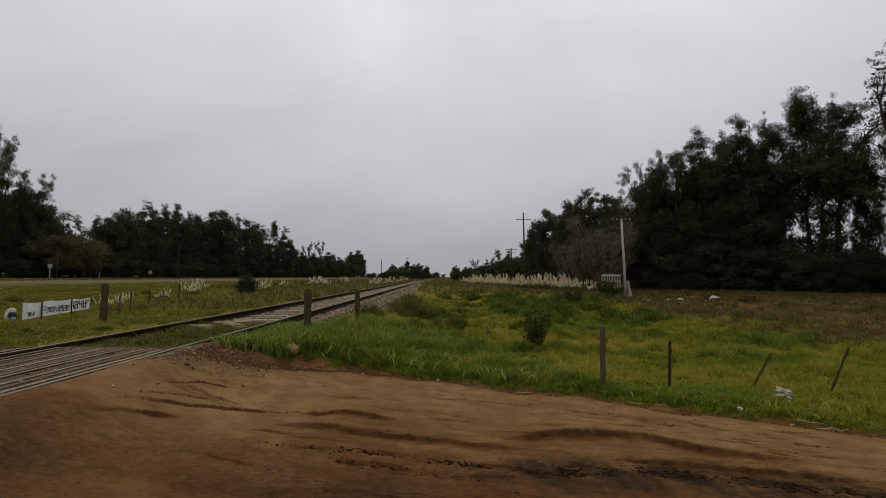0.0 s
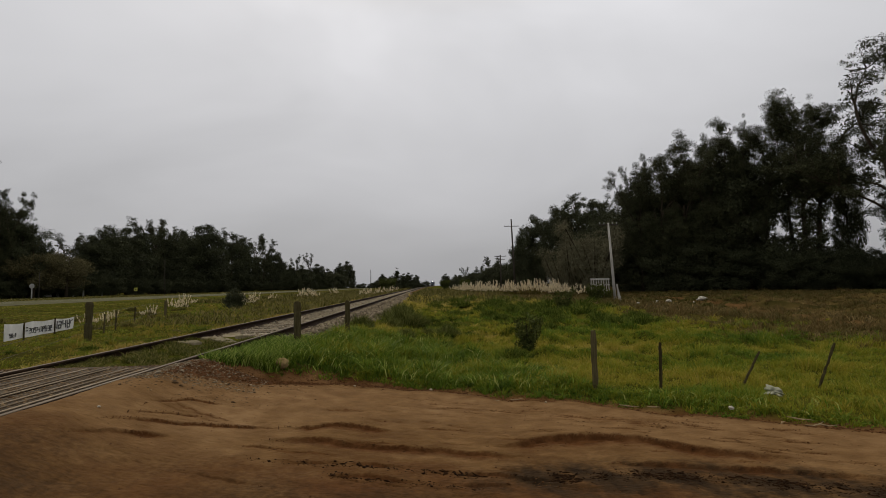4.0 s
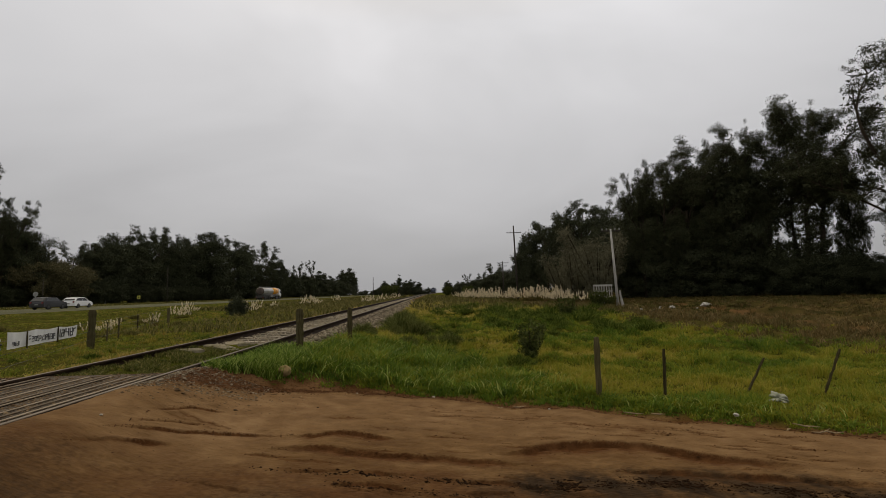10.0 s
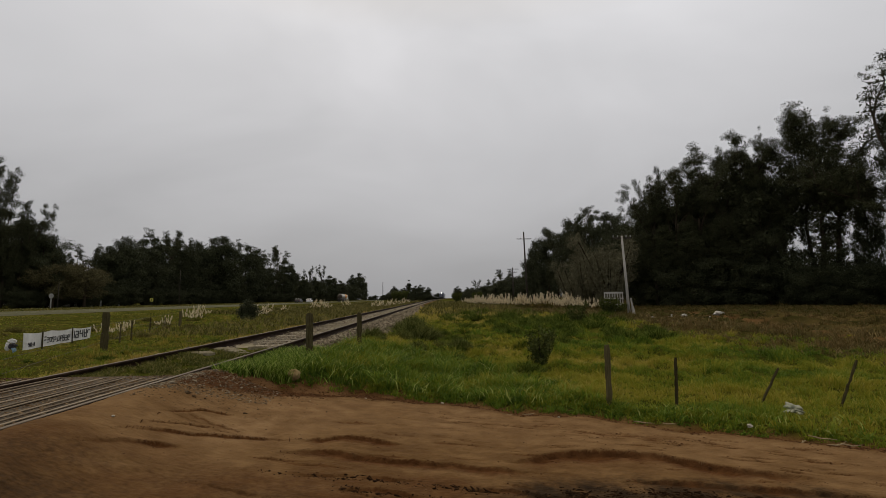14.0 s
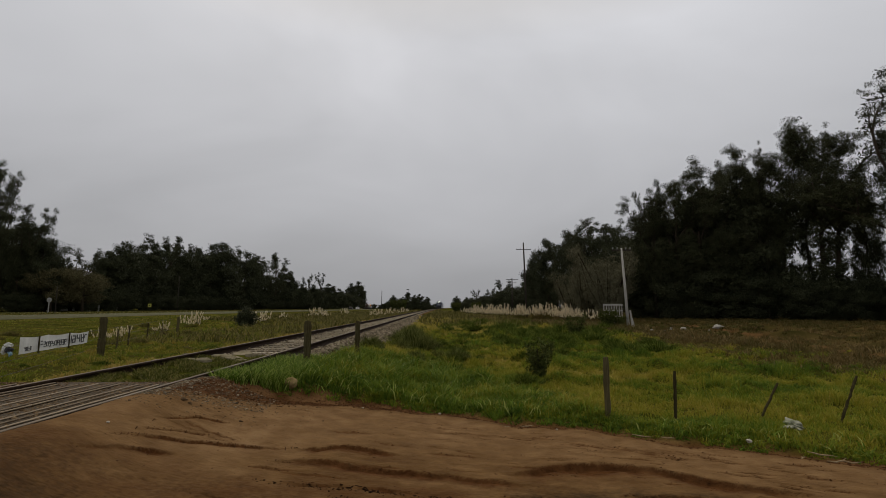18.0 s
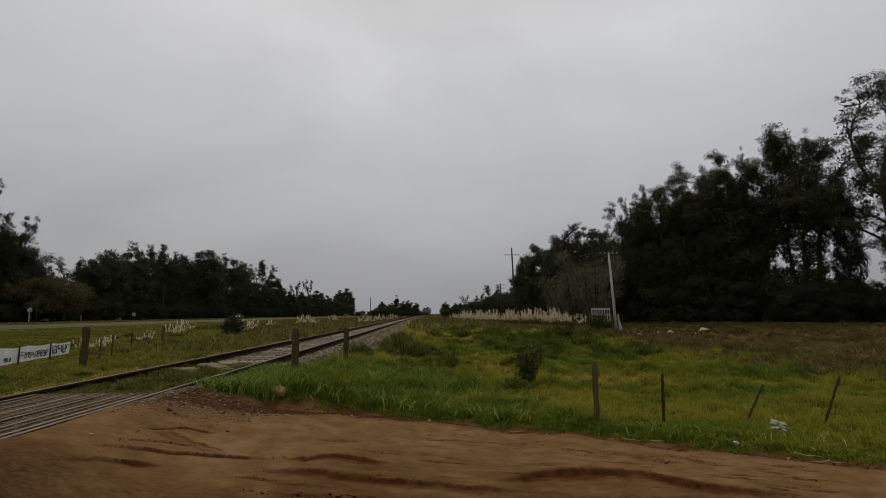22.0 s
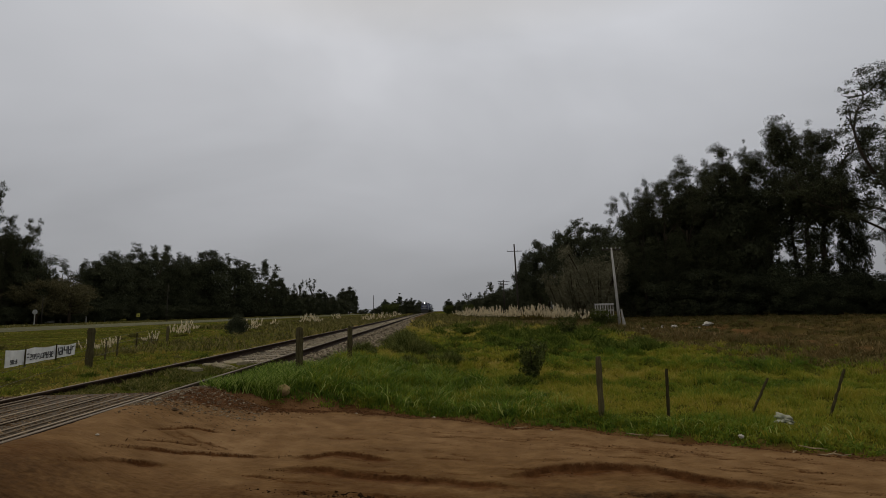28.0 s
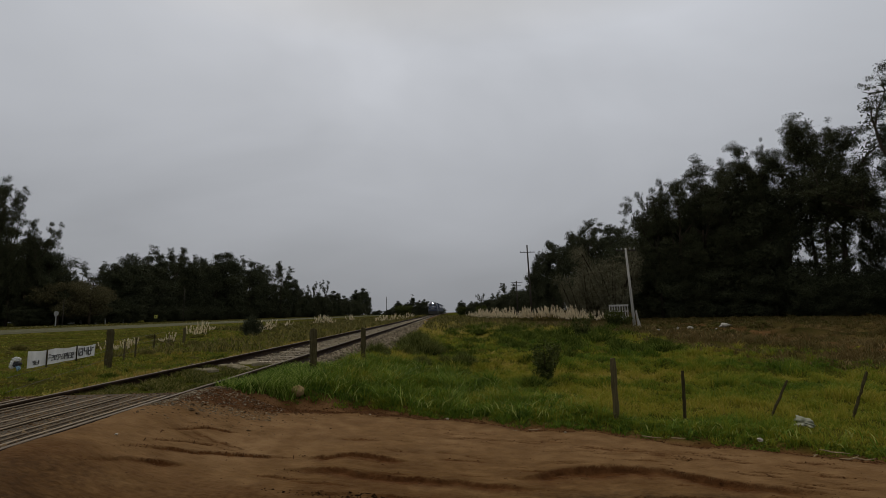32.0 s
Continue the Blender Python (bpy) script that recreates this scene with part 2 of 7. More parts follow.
M_SHRUB = material("shrub_leaves", [(0.2, (0.032, 0.040, 0.011)), (0.5, (0.066, 0.080, 0.021)), (0.85, (0.125, 0.14, 0.042))], scale=2, per="island", per_amount=0.6, bump=0, sheen_through=0.2)
M_GRASS = material("lush_verge_grass", [(0.28, (0.024, 0.058, 0.006)), (0.45, (0.078, 0.148, 0.014)), (0.58, (0.152, 0.248, 0.032)), (0.74, (0.38, 0.44, 0.12))], scale=0.8, per="island", per_amount=0.65, bump=0, rough=0.5, sheen_through=0.3, space="World", patch=((0.14, 0.19, 0.022), 0.4), patch_scale=0.9)
M_MEADOW = material("meadow_grass_tufts", [(0.16, (0.046, 0.088, 0.013)), (0.32, (0.115, 0.180, 0.021)), (0.46, (0.205, 0.228, 0.024)), (0.62, (0.320, 0.275, 0.036)), (0.86, (0.46, 0.36, 0.11))], scale=1.3, per="tone", per_amount=0.82, bump=0, rough=0.55, sheen_through=0.3, space="World")
M_STRAWTUFT = material("brown_grass_tufts", [(0.15, (0.044, 0.050, 0.012)), (0.38, (0.090, 0.073, 0.023)), (0.6, (0.148, 0.102, 0.039)), (0.85, (0.32, 0.235, 0.105))], scale=1.3, per="tone", per_amount=0.82, bump=0, rough=0.6, sheen_through=0.25, space="World")
M_WESTTUFT = material("olive_and_brown_grass_tufts", [(0.15, (0.088, 0.138, 0.016)), (0.38, (0.180, 0.205, 0.024)), (0.56, (0.300, 0.225, 0.046)), (0.85, (0.48, 0.36, 0.125))], scale=1.3, per="tone", per_amount=0.82, bump=0, rough=0.6, sheen_through=0.25, space="World")
M_DRY = material("dry_brown_grass", [(0.25, (0.050, 0.039, 0.014)), (0.5, (0.100, 0.073, 0.028)), (0.78, (0.19, 0.137, 0.058))], scale=0.5, per="island", per_amount=0.6, bump=0, rough=0.6, sheen_through=0.2, space="World", patch=((0.070, 0.076, 0.013), 0.75), patch_scale=0.35)
M_TUSSOCK = material("coarse_tussock_grass", [(0.28, (0.035, 0.048, 0.010)), (0.5, (0.078, 0.095, 0.020)), (0.76, (0.23, 0.235, 0.075))], scale=2, per="island", per_amount=0.65, bump=0, sheen_through=0.25)
M_GRASSDARK = material("dark_green_tuft", [(0.28, (0.026, 0.046, 0.006)), (0.5, (0.062, 0.095, 0.012)), (0.78, (0.17, 0.20, 0.04))], scale=2, per="island", per_amount=0.65, bump=0, sheen_through=0.25)
M_WEST = material("dull_olive_grass", [(0.28, (0.078, 0.098, 0.012)), (0.45, (0.195, 0.198, 0.026)), (0.60, (0.285, 0.250, 0.045)), (0.78, (0.42, 0.345, 0.10))], scale=0.9, per="island", per_amount=0.38, bump=0, rough=0.6, sheen_through=0.25, space="World", patch=((0.075, 0.118, 0.012), 0.85), patch_scale=0.35)
M_TIPS = material("pale_grass_blades", [(0.25, (0.10, 0.19, 0.018)), (0.5, (0.20, 0.29, 0.040)), (0.75, (0.42, 0.44, 0.13))], scale=0.8, per="island", per_amount=0.7, bump=0, rough=0.5, sheen_through=0.3, space="World")
M_WEEDS = material("green_track_weeds", [(0.28, (0.040, 0.050, 0.009)), (0.48, (0.085, 0.096, 0.017)), (0.62, (0.15, 0.145, 0.034)), (0.8, (0.28, 0.23, 0.09))], scale=1.2, per="island", per_amount=0.6, bump=0, rough=0.6, sheen_through=0.25, space="World")
M_STICK = material("bleached_stick_wood", [(0.3, (0.20, 0.145, 0.080)), (0.7, (0.40, 0.315, 0.20))], scale=8, stretch=(1, 5, 5), bump=0.5)
M_RANK = material("rank_brown_grass", [(0.28, (0.075, 0.058, 0.023)), (0.5, (0.145, 0.105, 0.043)), (0.75, (0.27, 0.195, 0.085))], scale=1.0, per="island", per_amount=0.5, bump=0, rough=0.6, sheen_through=0.2, space="World", patch=((0.085, 0.086, 0.018), 0.6), patch_scale=0.6)
M_RANKGREEN = material("rough_olive_grass", [(0.28, (0.050, 0.054, 0.012)), (0.5, (0.120, 0.112, 0.028)), (0.76, (0.26, 0.215, 0.085))], scale=0.4, per="island", per_amount=0.5, bump=0, rough=0.6, sheen_through=0.2, space="World")
M_PLUME = material("pampas_plume", [(0.2, (0.62, 0.53, 0.36)), (0.8, (0.86, 0.79, 0.62))], scale=4, per="island", per_amount=0.6, bump=0, sheen_through=0.3)
M_ROCK = material("tan_boulder", [(0.3, (0.15, 0.105, 0.045)), (0.7, (0.36, 0.27, 0.13))], scale=9, bump=0.8, bump_scale=20)
M_PALESTONE = material("chalky_stone", [(0.3, (0.34, 0.31, 0.25)), (0.7, (0.62, 0.59, 0.52))], scale=30, bump=0.6, bump_scale=60)
M_WHITE = plain("white_cloth", (0.74, 0.75, 0.74), 0.8)
M_BLACK = plain("black_print", (0.03, 0.03, 0.035), 0.7)
M_FILM = plain("dull_plastic_film", (0.25, 0.26, 0.19), 0.5)
M_PLASTIC = plain("pale_plastic_film", (0.42, 0.41, 0.37), 0.5)
M_CARWHITE = plain("white_car_paint", (0.76, 0.77, 0.78), 0.25, vary=0.08)
M_CARDARK = plain("dark_grey_car_paint", (0.018, 0.018, 0.020), 0.4)
M_CARSILVER = plain("grey_car_paint", (0.055, 0.057, 0.060), 0.4, 0.1)
M_GLASS = plain("dark_window_glass", (0.012, 0.014, 0.016), 0.08, spec=0.6)
M_TYRE = plain("black_tyre_rubber", (0.022, 0.022, 0.022), 0.85)
M_RIM = plain("grey_wheel_rim", (0.07, 0.07, 0.07), 0.5, 0.4)
M_TANK = plain("silver_tank_paint", (0.50, 0.50, 0.49), 0.35, 0.3)
M_ORANGE = plain("orange_tank_paint", (0.82, 0.36, 0.035), 0.4)
M_CHASSIS = plain("grimy_chassis", (0.045, 0.042, 0.038), 0.8)
M_TANKEND = plain("brown_dusty_tank_end", (0.085, 0.062, 0.050), 0.7)
M_GREYBOX = plain("grey_side_locker", (0.17, 0.165, 0.155), 0.6)
M_RED = plain("red_lamp_lens", (0.16, 0.012, 0.012), 0.3)
M_LOCO = plain("dark_blue_locomotive_paint", (0.020, 0.034, 0.080), 0.4)
M_LOCOGREY = plain("dark_grey_roof_paint", (0.05, 0.05, 0.055), 0.6)
M_HEADLIGHT = plain("lit_headlamp", (1.0, 0.96, 0.86), 0.3, emit=14.0)
M_CARLIGHT = plain("lit_car_lamp", (1.0, 0.98, 0.92), 0.3, emit=0.9)
M_YELLOW = plain("yellow_sign_paint", (0.62, 0.60, 0.12), 0.5)
M_SIGNGREY = plain("pale_sign_back", (0.27, 0.275, 0.265), 0.6)
M_BLUE = plain("faded_blue", (0.25, 0.40, 0.52), 0.8)
M_WALL = plain("pale_house_wall", (0.48, 0.46, 0.43), 0.8)


# ---- building helpers ----
def np_mesh(name, verts, groups):
    """A mesh from arrays: vertices (n, 3) and groups of equal-sided faces (m, k)."""
    me = bpy.data.meshes.new(name)
    verts = np.asarray(verts, dtype=np.float32)
    me.vertices.add(len(verts))
    me.vertices.foreach_set("co", verts.ravel())
    groups = [np.asarray(g, dtype=np.int32) for g in groups if len(g)]
    loops = np.concatenate([g.ravel() for g in groups])
    totals = np.concatenate([np.full(len(g), g.shape[1], dtype=np.int32) for g in groups])
    starts = np.concatenate([[0], np.cumsum(totals)[:-1]]).astype(np.int32)
    me.loops.add(len(loops))
    me.loops.foreach_set("vertex_index", loops)
    me.polygons.add(len(totals))
    me.polygons.foreach_set("loop_start", starts)
    me.update(calc_edges=True)
    return me


def place(name, me, mat, parent=None, label="", smooth=False):
    ob = new(name, me)
    if mat is not None and not me.materials:
        me.materials.append(mat)
    if smooth:
        me.polygons.foreach_set("use_smooth", np.ones(len(me.polygons), dtype=bool))
    if parent is not None:
        ob.parent = parent
    if label:
        tagged(ob, label)
    return ob


class Shape:
    """Collects boxes, tubes and extrusions into one mesh."""

    def __init__(self):
        self.bm = bmesh.new()

    def box(self, c, s, m=None, taper=1.0, bevel=0.0):
        t = Matrix.Translation(c) @ (m or Matrix()) @ Matrix.Diagonal((*s, 1))
        made = bmesh.ops.create_cube(self.bm, size=1.0)["verts"]
        for v in made:
            if v.co.z > 0:
                v.co.x *= taper
                v.co.y *= taper
            v.co = t @ v.co
        if bevel:
            edges = list({e for v in made for e in v.link_edges})
            bmesh.ops.bevel(self.bm, geom=edges, offset=bevel, segments=2, affect="EDGES", profile=0.6)
        return self

    def tube(self, pts, radii, n=8, squash=1.0):
        pts = [Vector(p) for p in pts]
        rings = []
        for i, p in enumerate(pts):
            d = (pts[min(i + 1, len(pts) - 1)] - pts[max(i - 1, 0)]).normalized()
            side = d.cross(Vector((0, 0, 1)) if abs(d.z) < 0.9 else Vector((0, 1, 0))).normalized()
            up = side.cross(d)
            ring = [self.bm.verts.new(p + radii[i] * (side * math.cos(a) + up * math.sin(a) * squash))
                    for a in (2 * math.pi * k / n for k in range(n))]
            rings.append(ring)
        for a, b in zip(rings, rings[1:]):
            for k in range(n):
                self.bm.faces.new((a[k], a[(k + 1) % n], b[(k + 1) % n], b[k]))
        self.bm.faces.new(list(reversed(rings[0])))
        self.bm.faces.new(rings[-1])
        return self

    def extrude(self, outline, x0, x1, inset=0.0, bevel=0.0, span=None):
        """A side outline of (y, z) drawn out from x0 to x1; inset narrows what lies high."""
        zs = [z for _, z in outline]
        lo, hi = span or (min(zs), max(zs))
        rows = []
        for x, s in ((x0, 1), (x1, -1)):
            rows.append([self.bm.verts.new((x + s * inset * ((z - lo) / (hi - lo)) ** 2, y, z)) for y, z in outline])
        n = len(outline)
        fs = [self.bm.faces.new(rows[0]), self.bm.faces.new(list(reversed(rows[1])))]
        for k in range(n):
            fs.append(self.bm.faces.new((rows[0][k], rows[1][k], rows[1][(k + 1) % n], rows[0][(k + 1) % n])))
        if bevel:
            edges = list({e for f in fs for e in f.edges})
            bmesh.ops.bevel(self.bm, geom=edges, offset=bevel, segments=2, affect="EDGES", profile=0.6)
        return self

    def mesh(self, name):
        bmesh.ops.recalc_face_normals(self.bm, faces=self.bm.faces)
        me = bpy.data.meshes.new(name)
        self.bm.to_mesh(me)
        self.bm.free()
        return me


def part(name, shape, mat, parent, label="", at=None, smooth=False):
    me = shape if isinstance(shape, bpy.types.Mesh) else shape.mesh(name)
    ob = place(name, me, mat, parent, label, smooth)
    if at is not None:
        ob.matrix_basis = at
    return ob


def thing(name, label, category, group="", kind="", at=None):
    ob = tagged(new(name), label, category, group, kind)
    if at is not None:
        ob.matrix_basis = at
    return ob


RNG = np.random.default_rng(7)


def smooth01(a, b, v):
    s = np.clip((np.asarray(v, dtype=float) - a) / (b - a), 0, 1)
    return s * s * (3 - 2 * s)


def waves(x, y, seed, scale, octaves=3):
    """Cheap smooth relief from summed sines."""
    r = np.random.default_rng(seed)
    out, amp = 0.0, 1.0
    for _ in range(octaves):
        for _ in range(3):
            a, ph = r.uniform(0, 2 * np.pi, 2)
            k = 2 * np.pi / (scale * r.uniform(0.7, 1.3))
            out = out + amp * np.sin(k * (np.cos(a) * x + np.sin(a) * y) + ph) / 3
        scale, amp = scale * 0.47, amp * 0.5
    return out


# ---- the plan ----
RAIL_L, RAIL_R, GAUGE_MID = -4.88, -3.20, -4.04


def track_dx(y):
    """How far the line has curved to the east at y."""
    return 0.033 * 15 * np.log1p(np.exp(np.clip((np.asarray(y, dtype=float) - 110) / 15, -30, 60)))


def rail_z(y):
    return 0.70 + 0.5 * smooth01(80, 220, y)


EDGE_X = [-30, -6, -5.0, -4.6, -3.45, -2.7, -2.4, -2.16, -1.8, -1.41, -0.9, -0.08, 0.35, 0.74, 1.13, 1.82, 2.23, 2.53, 2.76, 3.0, 3.6, 4.12, 4.4, 4.78, 9, 30]
EDGE_Y = [5.2, 5.8, 5.95, 6.45, 6.55, 6.65, 6.85, 7.1, 7.3, 7.48, 7.58, 7.56, 7.46, 7.30, 7.16, 6.92, 6.72, 6.48, 6.22, 6.06, 5.82, 5.57, 5.36, 5.16, 3.9, 1.5]


def edge_y(x):
    """The far edge of the dirt road."""
    x = np.asarray(x, dtype=float)
    return np.interp(x, EDGE_X, EDGE_Y) + 0.05 * np.sin(x * 4.1) + 0.03 * np.sin(x * 9.7 + 1)


def road_z(x):
    x = np.asarray(x, dtype=float)
    return sum(np.interp(x + o, [-2.92, -2.7, -2.16, -1.41, -0.08, 1.0], [0.699, 0.58, 0.36, 0.22, 0.075, 0.0]) for o in (-0.16, -0.08, 0, 0.08, 0.16)) / 5


def base_z(x, y):
    """The lie of the land: railway bank, ditch, highway terrace, field."""
    x, y = np.asarray(x, dtype=float), np.asarray(y, dtype=float)
    d = x - GAUGE_MID - track_dx(y)
    left = np.interp(x, [-400, -95, -84, -74, -65, -56, -33, -22, -9, -6, 0], [0.7, 0.75, 0.60, 0.60, 0.78, 0.635, 0.635, 0.05, -0.2, -0.05, 0])
    right = 0.0 * x + 0.25 * smooth01(16, 30, x) + 0.35 * smooth01(60, 200, y)
    bank = rail_z(y) - 0.21 + 0.165 * smooth01(0.78, 0.90, d) * (1 - smooth01(1.3, 2.0, d)) * (1 - smooth01(6.9, 7.7, y))
    w = np.where(d > 0, smooth01(1.7, 4.4, d), smooth01(1.7, 4.6, -d))
    right = right + 0.45 * np.exp(-((x - 20.5) / 2.2) ** 2 - ((y - 31) / 1.6) ** 2) + 0.42 * np.exp(-((x - 18.6) / 1.7) ** 2 - ((y - 25.5) / 1.2) ** 2) + 0.3 * np.exp(-((x - 31) / 4) ** 2 - ((y - 31) / 1.5) ** 2)
    z = np.where(d > 0, right, left) * w + bank * (1 - w)
    hummock = 0.15 * np.clip(waves(x, y, 23, 1.7, 2), -0.45, 1.2) * smooth01(8.2, 11, y) * smooth01(70, 40, y) * smooth01(-2.5, -0.5, x) * smooth01(22, 16, x)
    rough = (hummock + 0.05 * waves(x, y, 3, 6.0) + 0.045 * waves(x, y, 13, 1.5, 2) * smooth01(80, 40, y)) * w * np.where((x < -30) & (x > -90), 0.2, 1.0)
    return z + rough


def ground_z(x, y):
    x, y = np.asarray(x, dtype=float), np.asarray(y, dtype=float)
    s = smooth01(-0.1, 0.7, y - edge_y(x))
    near = smooth01(-60, -12, x)
    s = 1 - (1 - s) * near
    return base_z(x, y) * s + (road_z(x) - 0.09 + 0.075 * smooth01(-3.16, -3.05, x) * (1 - smooth01(-3.05, -2.2, x))) * (1 - s)


def axis(parts):
    return np.unique(np.round(np.concatenate([np.linspace(a, b, n) for a, b, n in parts]), 3))


def sheet(name, xs, ys, zfun):
    gx, gy = np.meshgrid(xs, ys)
    v = np.stack([gx, gy, zfun(gx, gy)], -1).reshape(-1, 3)
    nx, ny = len(xs), len(ys)
    i = (np.arange(ny - 1)[:, None] * nx + np.arange(nx - 1)[None]).ravel()
    return np_mesh(name, v, [np.stack([i, i + 1, i + nx + 1, i + nx], 1)])


# ---- ground, roads ----
XS = axis([(-3000, -400, 8), (-400, -100, 16), (-100, -30, 50), (-30, -8, 45), (-8, 10, 150), (10, 60, 110), (60, 300, 20), (300, 3000, 8)])
YS = axis([(-3000, -100, 8), (-100, -6, 20), (-6, 4, 20), (4, 16, 110), (16, 60, 150), (60, 250, 90), (250, 700, 20), (700, 4000, 8)])


def attribute(me, name, fun):
    """Stores a cover fraction for each vertex of a mesh."""
    co = np.zeros(len(me.vertices) * 3, dtype=np.float32)
    me.vertices.foreach_get("co", co)
    co = co.reshape(-1, 3).astype(float)
    a = me.attributes.new(name, "FLOAT", "POINT")
    a.data.foreach_set("value", np.clip(fun(co[:, 0], co[:, 1]), 0, 1).astype(np.float32))


def dryness(x, y):
    """Where the meadow gives way to brown dead grass."""
    lim = 9.5 + 0.10 * (y - 14) + 2.2 * waves(x, y, 6, 9.0, 2) - 0.25 * np.clip(y - 24, 0, 20)
    east = smooth01(-1.5, 2.5, x - lim) * smooth01(9, 14, y)
    return np.maximum(east, 0.5 * smooth01(-6.0, -9, x) * (0.6 + 0.4 * waves(x, y, 66, 7.0, 2)))


def bareness(x, y):
    road = 1 - smooth01(0.05, 0.45, y - edge_y(x) - 0.25 * (x < 0))
    bank = 1 - smooth01(1.6, 2.3, np.abs(x - GAUGE_MID - track_dx(y)))
    track_way = np.exp(-((x - np.interp(y, [8, 14.4, 19.4, 26, 42], [13.9, 14.1, 14.9, 16.9, 21.9])) / (0.28 + 0.010 * y)) ** 2) * smooth01(9, 12, y) * (1 - smooth01(44, 48, y)) * 0.8
    return np.maximum(np.maximum(road * (x > -30), bank), track_way)


land = sheet("ground", XS, YS, ground_z)
attribute(land, "dry", dryness)
attribute(land, "bare", bareness)
tagged(place("ground", land, M_SOIL, smooth=True), "rough meadow ground of dark soil and low grass", "ground", kind="structure")


# wheel ruts: the line of the far scarp, width, depth
RUTS = [([(-1.5, 5.0), (-1.28, 5.03), (-1.0, 5.2), (-0.72, 5.25), (-0.3, 5.15)], 0.12, 0.050), ([(-1.55, 4.5), (-1.13, 4.74), (-0.8, 4.73), (-0.05, 4.67), (0.95, 4.55)], 0.15, 0.055),
        ([(-1.25, 4.09), (-0.9, 4.19), (-0.56, 4.18), (-0.15, 4.2)], 0.07, 0.034), ([(-0.78, 3.92), (-0.4, 3.97), (-0.05, 3.88)], 0.07, 0.034),
        ([(0.05, 4.14), (0.49, 4.17), (0.71, 4.08), (1.1, 4.06)], 0.07, 0.030), ([(0.55, 4.78), (1.05, 5.03), (1.36, 5.13), (1.73, 5.15), (2.2, 5.01), (2.6, 4.68), (3.3, 4.27)], 0.24, 0.090),
        ([(1.5, 4.42), (2.05, 4.34), (2.36, 4.26), (2.98, 4.09), (3.6, 3.86)], 0.14, 0.052), ([(-1.2, 3.25), (-0.8, 3.39), (-0.4, 3.41)], 0.12, 0.040)]
RUTS += [([(-2.66, 4.72), (-2.56, 5.09), (-2.42, 5.23), (-2.2, 5.38)], 0.035, 0.030), ([(-2.65, 4.42), (-2.55, 4.62), (-2.39, 4.78), (-2.18, 4.93)], 0.035, 0.026),
         ([(-2.70, 4.12), (-2.54, 4.39), (-2.37, 4.52), (-2.19, 4.69), (-1.8, 4.83), (-1.38, 5.0)], 0.05, 0.034), ([(-2.72, 3.72), (-2.57, 3.98), (-2.43, 4.11), (-2.15, 4.29)], 0.07, 0.034)]
RUTS += [([(0.1, 6.27), (0.51, 6.25), (0.9, 6.2)], 0.035, 0.020), ([(1.35, 6.08), (1.9, 5.85), (2.37, 5.67), (2.87, 5.46)], 0.05, 0.024), ([(1.45, 5.6), (1.88, 5.41), (2.36, 5.22)], 0.035, 0.020),
         ([(-1.25, 5.8), (-0.8, 5.88)], 0.03, 0.018), ([(0.2, 3.93), (0.65, 3.92)], 0.06, 0.028), ([(-0.4, 3.38), (0.23, 3.45)], 0.1, 0.035), ([(-3, 1.6), (0, 2.2), (4, 2.4)], 0.3, 0.06), ([(-3, 0.4), (4, 0.6)], 0.3, 0.06)]


rk = random.Random(17)
for _ in range(46):
    cx_ = rk.uniform(-2.4, 4.2)
    cy_ = np.interp(cx_, [-3, 0, 1.8, 3, 4.8], [6.6, 6.9, 6.6, 5.8, 5.0]) - 0.2 - 3.4 * rk.random() ** 1.3
    half, slope = rk.uniform(0.10, 0.42), (-0.02 if cx_ < 0.5 else -0.30) + rk.uniform(-0.10, 0.10)
    RUTS.append(([(cx_ - half, cy_ - slope * half), (cx_, cy_ + rk.uniform(-0.02, 0.03)), (cx_ + half, cy_ + slope * half)], rk.uniform(0.022, 0.05), rk.uniform(0.008, 0.017)))
# short scuffs that tyres tore into the drier surface
for _ in range(60):
    cx_ = rk.uniform(0.0, 3.9)
    cy_ = np.interp(cx_, [0, 1.8, 3, 4.8], [7.0, 6.6, 5.8, 5.0]) - 0.25 - 1.5 * rk.random()
    half, slope = rk.uniform(0.06, 0.26), -0.12 - 0.11 * cx_ + rk.uniform(-0.08, 0.08)
    RUTS.append(([(cx_ - half, cy_ - slope * half), (cx_, cy_ + rk.uniform(-0.015, 0.02)), (cx_ + half, cy_ + slope * half)], rk.uniform(0.018, 0.034), rk.uniform(0.014, 0.024)))
TREAD_X, TREAD_Y = [1.14, 1.79, 2.22, 2.85, 3.9], [4.11, 4.09, 4.01, 3.80, 3.48]


def inwards(x, y):
    """How far a point of the dirt road lies in from its far edge."""
    return np.interp(x, [-30, -6, -3.5, -1.4, 0, 1.8, 3, 4.8, 9, 30], [7.0, 7.0, 7.05, 7.25, 7.3, 6.9, 6.1, 5.15, 3.9, 1.5]) - y + 0.09 * waves(x, y * 0.3, 11, 3.2, 3)


